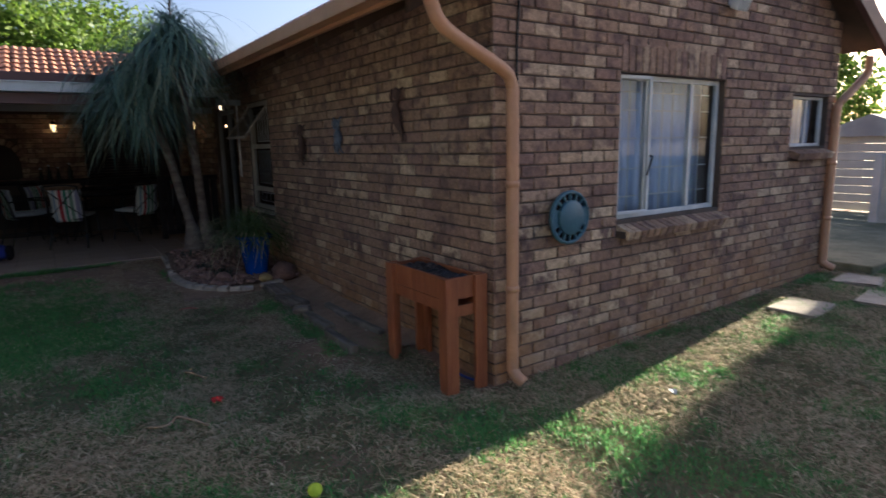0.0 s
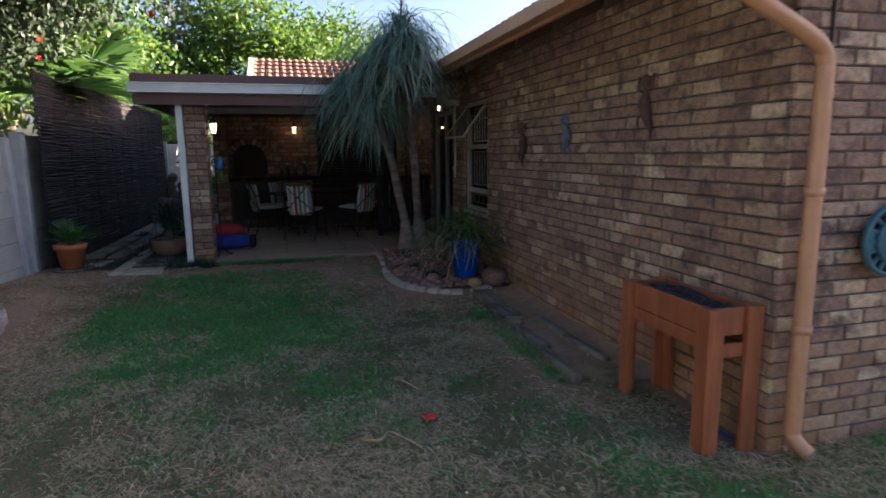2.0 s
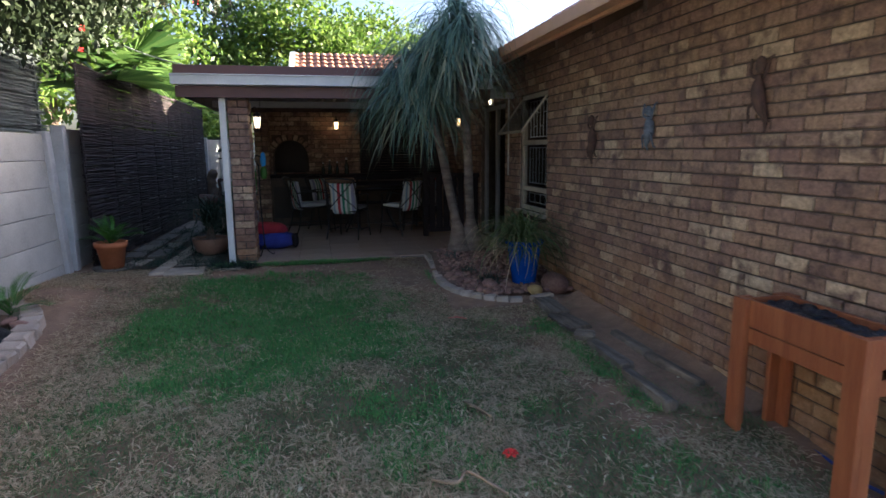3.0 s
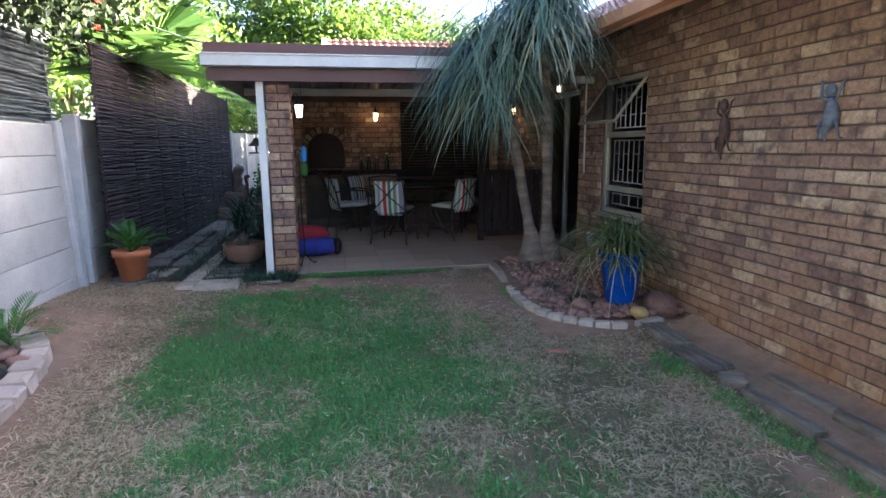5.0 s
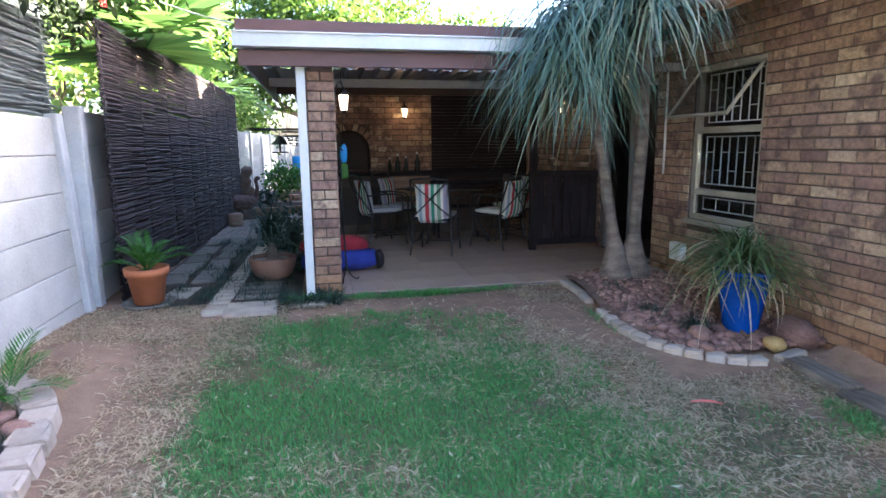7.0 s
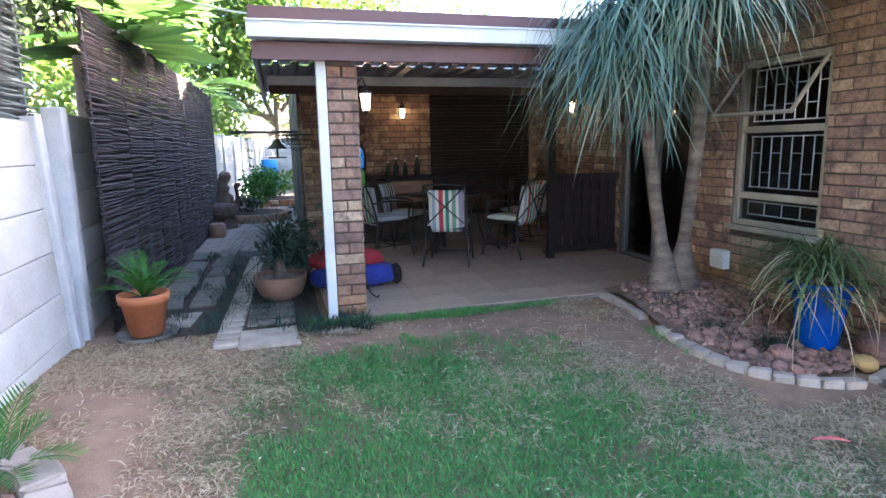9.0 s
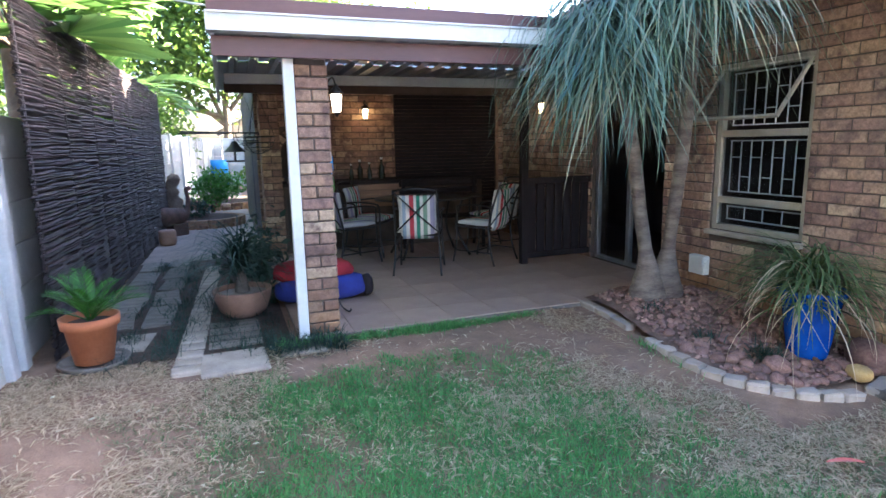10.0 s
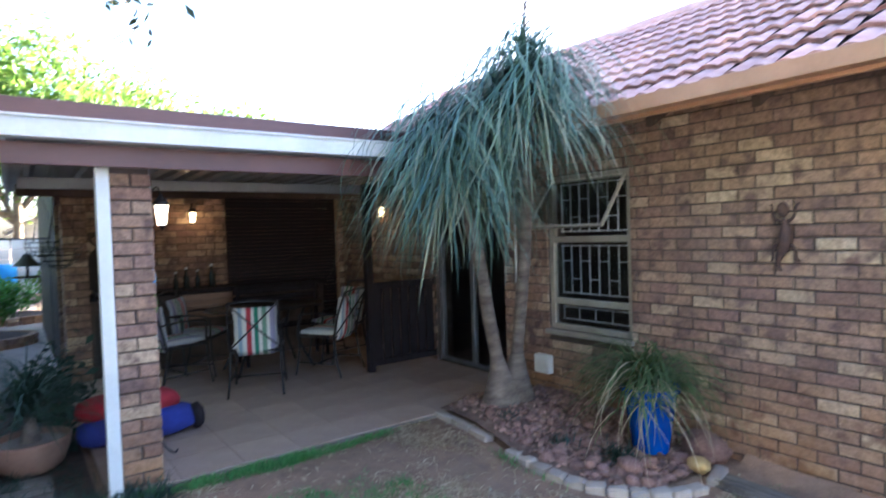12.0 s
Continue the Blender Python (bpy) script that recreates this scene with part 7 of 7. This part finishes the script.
lathe(b, [(0.001, -0.075), (0.10, -0.07), (0.12, -0.03), (0.17, 0.0), (0.17, 0.008), (0.001, 0.008)], 40)
part("back_plate", b, M_DARKBOARD, rl, "dark drum behind the reel")
for k in range(16):
    a = 2 * math.pi * k / 16
    o = part("spoke", bx(0.118, 0.172, -0.007, 0.007, 0.012, 0.034, 0.003), M_PLASTICBLUE, rl)
    o.matrix_local = Matrix.Rotation(a, 4, "Z")
for a0 in (0.0, math.pi):
    o = part("web", bx(0.118, 0.170, -0.055, 0.055, 0.016, 0.03, 0.003), M_PLASTICBLUE, rl)
    o.matrix_local = Matrix.Rotation(a0, 4, "Z")
rl.matrix_world = pose(2.95, GY - 0.075, 1.06, 90, 0, 0)
bm = bmesh.new()
tube(bm, arc([(2.53, GY - 0.02, 1.92), (2.53, GY - 0.02, 2.2), (2.55, GY - 0.02, 2.5), (2.56, GY - 0.02, 2.75)], 4), 0.009, 6)
tagged(part("black_cable", bm, M_IRON), "black cable running up the gable brickwork", "cable")


def ornament(y, z0, z1, label, mat, lean):
    """A slim lizard-like figure climbing the wall: head, body, tail and four bent legs."""
    e = tagged(empty("wall_ornament", WX - 0.035, y, z0), label, "wall ornament", "iron ornaments on the long wall")
    h = z1 - z0
    b = bmesh.new()
    spine = arc([(0.005, 0.035 * lean, 0.0), (-0.005, 0.045 * lean, h * 0.16), (-0.012, 0.005 * lean, h * 0.36), (-0.02, -0.012 * lean, h * 0.56), (-0.02, 0.0, h * 0.76)], 6)
    tube(b, spine, [0.006 + 0.034 * math.sin(math.pi * min(1, k / 24) ** 1.6) for k in range(25)], 9)
    part("body", b, mat, e)
    b = bmesh.new()
    bmesh.ops.create_icosphere(b, subdivisions=2, radius=1.0)
    bmesh.ops.scale(b, vec=(0.028, 0.036, h * 0.115), verts=b.verts)
    bmesh.ops.translate(b, vec=(-0.022, 0.006 * lean, h * 0.87), verts=b.verts)
    part("head", b, mat, e)
    for sg in (-1, 1):
        for zz, up in ((0.40, -0.10), (0.70, 0.10)):
            b = bmesh.new()
            tube(b, arc([(-0.015, sg * 0.02, h * zz), (-0.03, sg * 0.06, h * zz + up * 0.3), (-0.018, sg * 0.072, h * zz + up), (-0.006, sg * 0.088, h * zz + up * 1.15)], 4), [0.011 - 0.0005 * k for k in range(13)], 6)
            part("leg", b, mat, e)
    return e


M_PATINA = surf("blue_grey_patina_iron", (0.085, 0.11, 0.15), (0.19, 0.23, 0.29), 0.65, 14, 90, 0.5, c=(0.05, 0.045, 0.05))
ornament(5.87, 1.38, 1.83, "dark rusty iron lizard ornament fixed to the brick wall", M_RUST, 1)
ornament(4.93, 1.50, 1.84, "blue-grey iron lizard ornament fixed to the brick wall", M_PATINA, 1)
ornament(3.80, 1.60, 2.03, "dark rusty iron lizard ornament fixed to the brick wall", M_RUST, -1)

# ---- lawn: blades of grass, straw and litter ----
def patch(x, y, s, o):
    return np.array([noise.noise((a * s + o, b * s, o)) for a, b in zip(x, y)])


def blades(name, n, dens, mat, length, width, lean, label, back=False):
    far = rng.random(n) < 0.27
    x, y = np.where(far, rng.uniform(2.2, 7.6, n), rng.uniform(-3.0, 2.2, n)), np.where(far, rng.uniform(0.1, 2.65, n), rng.uniform(1.0, 8.05, n))
    if back:
        x, y = rng.uniform(-3.0, 10.8, n), rng.uniform(-7.0, 1.05, n)
    ok = ((x < 2.2) | (y < 2.62)) & ~((x > 1.0) & (y > 6.0)) & (x > -2.98) & ~((x < -2.3) & (y < 6.5) & (y > 4.1)) & ~((x < -1.45) & (y > 7.6) & (x > -2.1))
    x, y = x[ok], y[ok]
    p = dens(x, y)
    ok = rng.random(len(x)) < p
    x, y = x[ok], y[ok]
    m = len(x)
    z = np.array([land(a, b) for a, b in zip(x, y)]) + 0.012 * np.array([noise.noise((a * 2.1, b * 2.1, 0)) for a, b in zip(x, y)]) - 0.002
    yaw, L, th = rng.uniform(0, 6.28, m), rng.uniform(*length, m), rng.uniform(*lean, m)
    w = rng.uniform(*width, m) * 0.5
    dx, dy = np.cos(yaw), np.sin(yaw)
    base = np.column_stack([x, y, z])
    side = np.column_stack([-dy, dx, np.zeros(m)]) * w[:, None]
    mid = base + np.column_stack([dx * np.sin(th) * L * 0.4, dy * np.sin(th) * L * 0.4, np.cos(th) * L * 0.5])
    tip = base + np.column_stack([dx * np.sin(th * 1.25) * L, dy * np.sin(th * 1.25) * L, np.maximum(np.cos(th * 1.25), 0.06) * L])
    v = np.stack([base, mid + side, tip, mid - side], 1).reshape(-1, 3)
    f = np.arange(4 * m).reshape(m, 4)
    return tagged(pymesh(name, v, f, mat), label, "grass", kind="stuff")


def lush(x, y):
    """How thick the green grass stands: the watered patch before the patio, thin round it, none on the worn soil."""
    e = ((x + 0.62) / 1.35) ** 2 + ((y - 6.05) / 1.65) ** 2
    g = 0.95 * np.clip(1.35 - e, 0, 1) + 0.65 * patch(x, y, 1.6, 2.0)
    near = 0.16 * (y < 4.6) + 0.6 * patch(x, y, 1.1, 7.0) * (y < 4.8)
    gable = 0.08 * (x > 1.3) * (y < 2.7)
    edge = 2.2 * np.exp(-((y - 8.0) / 0.09) ** 2) * (x > -0.95) * np.clip((0.9 - x) * 2, 0, 1)
    strip = 0.8 * np.exp(-((x - 1.68) / 0.11) ** 2) * (y > 3.7) * (y < 5.6)
    worn = 0.9 * np.exp(-((y - 7.78) / 0.22) ** 2) * (x > -1.4) + 1.3 * np.exp(-((x - 0.75) / 0.50) ** 2 - ((y - 7.2) / 0.60) ** 2) + 1.0 * np.clip((-1.85 - x) / 0.4, 0, 1)
    clump = 0.62 * patch(x, y, 4.5, 31.0) + 0.4 * patch(x, y, 13.0, 3.0)
    q = np.clip((g + near + gable - worn + edge + strip + clump - 0.10) / 1.05, 0, 1)
    return q * q * (3 - 2 * q) * ((x < 1.80) | (y < 3.4))


def bare(x, y):
    """Where feet have worn the lawn down to soil: before the patio, by the bed, and along the boundary wall."""
    return 1.2 * np.exp(-((y - 7.75) / 0.34) ** 2) * (x > -1.4) + 1.2 * np.exp(-((x - 0.7) / 0.60) ** 2 - ((y - 7.1) / 0.75) ** 2) + 0.75 * np.clip((-1.75 - x) / 0.5, 0, 1) + 0.7 * np.exp(-((x - 1.55) / 0.30) ** 2) * (y > 3.2) * (y < 6.4)


def straw(x, y):
    worn = 0.9 * np.exp(-((y - 7.6) / 0.45) ** 2) * (x > -1.4)
    return np.clip(0.56 + 1.3 * patch(x, y, 1.1, 11.0) + 0.9 * patch(x, y, 3.5, 4.0) - 0.30 * lush(x, y) - worn, 0.02, 1) * ((x < 1.80) | (y < 3.4))


blades("lawn_green", 680000, lambda x, y: lush(x, y), L_GRASS, (0.026, 0.060), (0.0035, 0.0068), (0.2, 1.15), "short green lawn grass")
blades("lawn_dull", 620000, lambda x, y: np.clip(0.72 + 0.25 * (y < 4.6) + 0.25 * (x > 0.8) * (y < 2.7) - 0.10 * lush(x, y) + 0.55 * patch(x, y, 2.2, 21.0) + 0.35 * patch(x, y, 9.0, 8.0) - bare(x, y), 0, 1) * 0.85, L_MID, (0.020, 0.046), (0.003, 0.0062), (0.5, 1.35), "thin dull green grass")
blades("lawn_straw", 300000, straw, L_DRY, (0.035, 0.110), (0.0045, 0.012), (1.0, 1.5), "dry straw-coloured grass and clippings")


def fringe(x, y):
    """Longer tufts left standing along the bed's kerb, the patio edge and the corner pillar."""
    k = np.array([kerb_x(b) for b in y])
    by_bed = np.exp(-((x - (k - 0.075)) / 0.035) ** 2) * (y > 6.2) * (y < 7.3)
    by_pillar = np.exp(-((y - 7.99) / 0.06) ** 2) * np.clip((0.2 - x) * 2, 0, 1) * (x > -1.4)
    return np.clip((by_bed + 1.4 * by_pillar) * (0.45 + 1.8 * patch(x, y, 4.0, 51.0)), 0, 1)


blades("border_grass", 700000, fringe, L_GRASS, (0.04, 0.085), (0.004, 0.007), (0.1, 1.0), "longer green tufts along the kerb and patio edge")

blades("lawn_behind", 150000, lambda x, y: np.clip(0.65 + 0.7 * patch(x, y, 0.7, 3.0), 0.05, 1) * ~((x > 2.2) & (x < 7.6) & (y > 0.1)), L_MID, (0.03, 0.07), (0.007, 0.013), (0.4, 1.35), "short worn lawn behind the walker", True)

# fallen leaves
n = 950
x, y = rng.uniform(-2.9, 2.1, n), rng.uniform(0.5, 7.9, n)
z = np.array([land(a, b) for a, b in zip(x, y)]) + 0.022
v, f = leaves(np.column_stack([x, y, z]), 0.042, 0.0, 2.4)
v = v.reshape(-1, 4, 3)
v[:, :, 2] = z[:, None] + (v[:, :, 2] - z[:, None]) * 0.25
tagged(pymesh("fallen_leaves", v.reshape(-1, 3), f, leafy("fallen_leaf", (0.42, 0.36, 0.22), (0.66, 0.62, 0.44), 0.8, 0.15)), "small pale fallen leaves scattered on the lawn", "leaves", kind="stuff")


def flat_leaf(name, x, y, rz, l, w, mat, label):
    b = bmesh.new()
    n_ = 7
    rows = []
    for i in range(n_):
        t = i / (n_ - 1)
        ww_ = w * math.sin(math.pi * (0.08 + 0.86 * t))
        rows.append([b.verts.new(((t - 0.5) * l, s * ww_ / 2, 0.012 * math.sin(t * 3) + 0.006 * abs(s))) for s in (-1, 0, 1)])
    for a, c in zip(rows, rows[1:]):
        for k in range(2):
            b.faces.new((a[k], a[k + 1], c[k + 1], c[k]))
    o = part(name, b, mat)
    o.modifiers.new("thickness", "SOLIDIFY").thickness = 0.002
    o.matrix_world = pose(x, y, land(x, y) + 0.035, 0, 0, rz)
    return tagged(o, label, "leaf")


flat_leaf("pink_strip", 0.97, 5.66, -25, 0.17, 0.035, surf("faded_pink_plastic", (0.55, 0.12, 0.09), (0.70, 0.22, 0.17), 0.5, 6, 60, 0.1), "faded pink plastic strip lying on the lawn")
flat_leaf("white_leaf", 3.12, 1.82, 60, 0.075, 0.05, M_WHITE, "single white leaf lying on the lawn")
b = bmesh.new()
for k in range(7):
    a = k * 0.9
    v_ = [b.verts.new(p) for p in ((0, 0, 0.01), (0.035 * math.cos(a), 0.035 * math.sin(a), 0.03), (0.045 * math.cos(a + 0.4), 0.045 * math.sin(a + 0.4), 0.018), (0.035 * math.cos(a + 0.8), 0.035 * math.sin(a + 0.8), 0.03))]
    b.faces.new(v_)
o = part("red_flower", b, fl)
o.matrix_world = pose(0.69, 3.37, land(0.69, 3.37) + 0.018)
tagged(o, "fallen red flower on the lawn", "flower")
M_STICK = surf("bare_stick", (0.22, 0.15, 0.09), (0.36, 0.26, 0.17), 0.9, 20, 90, 0.5)
for pts, lb in ((((0.27, 3.24, 0.03), (0.37, 3.17, 0.045), (0.43, 3.24, 0.05), (0.50, 3.17, 0.04), (0.57, 3.06, 0.03)), "crooked bare twig lying on the lawn"), (((0.62, 4.02, 0.03), (0.66, 3.92, 0.04), (0.72, 3.80, 0.03)), "short bare twig lying on the lawn")):
    b = bmesh.new()
    tube(b, arc(pts, 4), 0.008, 6)
    tagged(part("twig", b, M_STICK), lb, "twig", "twigs on the lawn")
b = bmesh.new()
bmesh.ops.create_icosphere(b, subdivisions=4, radius=0.033)
for v_ in b.verts:
    t_ = math.atan2(v_.co.y, v_.co.x)
    if abs(v_.co.z - 0.014 * math.cos(2 * t_)) < 0.002:
        v_.co *= 0.965
for f_ in b.faces:
    f_.smooth = True
o = part("tennis_ball", b, surf("yellow_green_felt", (0.42, 0.55, 0.03), (0.58, 0.70, 0.06), 0.95, 40, 300, 0.6))
o.matrix_world = pose(0.81, 2.08, land(0.81, 2.08) + 0.04)
tagged(o, "yellow-green felt tennis ball lying on the grass", "ball")

# ---- the bricks themselves, the single ones and then the joined rest ----
total = 0
for parent, fm, spans, single in BRICK_JOBS:
    vs, fs, count = [], [], 0
    for n_, (u0, u1, v, h) in enumerate(spans):
        if single(u0, v) and count < 320:
            ob = new("brick", brick_mesh(u1 - u0, h, n_ % 5))
            ob.parent = parent
            ob.matrix_local = fm @ Matrix.Translation((u0, v, 0))
            count += 1
        else:
            p_, f_ = brick_points(u1 - u0, h, n_ % 37)
            o_ = len(vs)
            vs += [tuple(fm @ Vector((a + u0, b + v, c))) for a, b, c in p_]
            fs += [tuple(o_ + k for k in f) for f in f_]
    if vs:
        tagged(pymesh("bricks", vs, fs, M_BRICKS, parent), kind="stuff")

# roof tiles on the slope above the long wall
vs, fs = [], []
tm = []
for s in range(4):
    me = bpy.data.meshes.new("tile")
    me.from_pydata(*[tile_points(s)[0], [], tile_points(s)[1]])
    me.materials.append(M_TILE)
    tm.append(me)
slope = Matrix(((0, math.cos(PITCH), -math.sin(PITCH), EAVE_X - 0.03), (-1, 0, 0, 0), (0, math.sin(PITCH), math.cos(PITCH), EAVE_Z + 0.0), (0, 0, 0, 1)))
for r_ in range(11):
    for c_ in range(34):
        yy = 2.40 + (c_ + 1) * TW
        m_ = Matrix.Translation((0, yy, 0)) @ slope @ Matrix.Translation((0, r_ * TG, 0))
        if 4.6 < yy < 9.9:
            ob = new("tile", tm[(r_ * 7 + c_ * 3) % 4])
            ob.parent = roof
            ob.matrix_local = m_
        else:
            p_, f_ = tile_points(c_ % 5)
            o_ = len(vs)
            vs += [tuple(m_ @ Vector(p)) for p in p_]
            fs += [tuple(o_ + k for k in f) for f in f_]
tagged(pymesh("roof_tiles", vs, fs, M_TILES, roof), kind="stuff")

# patio tiles
tmesh = bpy.data.meshes.new("tile")
b = bx(0, 0.394, 0, 0.394, -0.011, 0.0)
b.to_mesh(tmesh)
b.free()
tmesh.materials.append(M_PATIO)
for i in range(9):
    for j in range(10):
        ob = new("tile", tmesh)
        ob.parent = patio
        ob.matrix_local = pose(-1.245 + i * 0.4, 8.10 + j * 0.4, PZ)
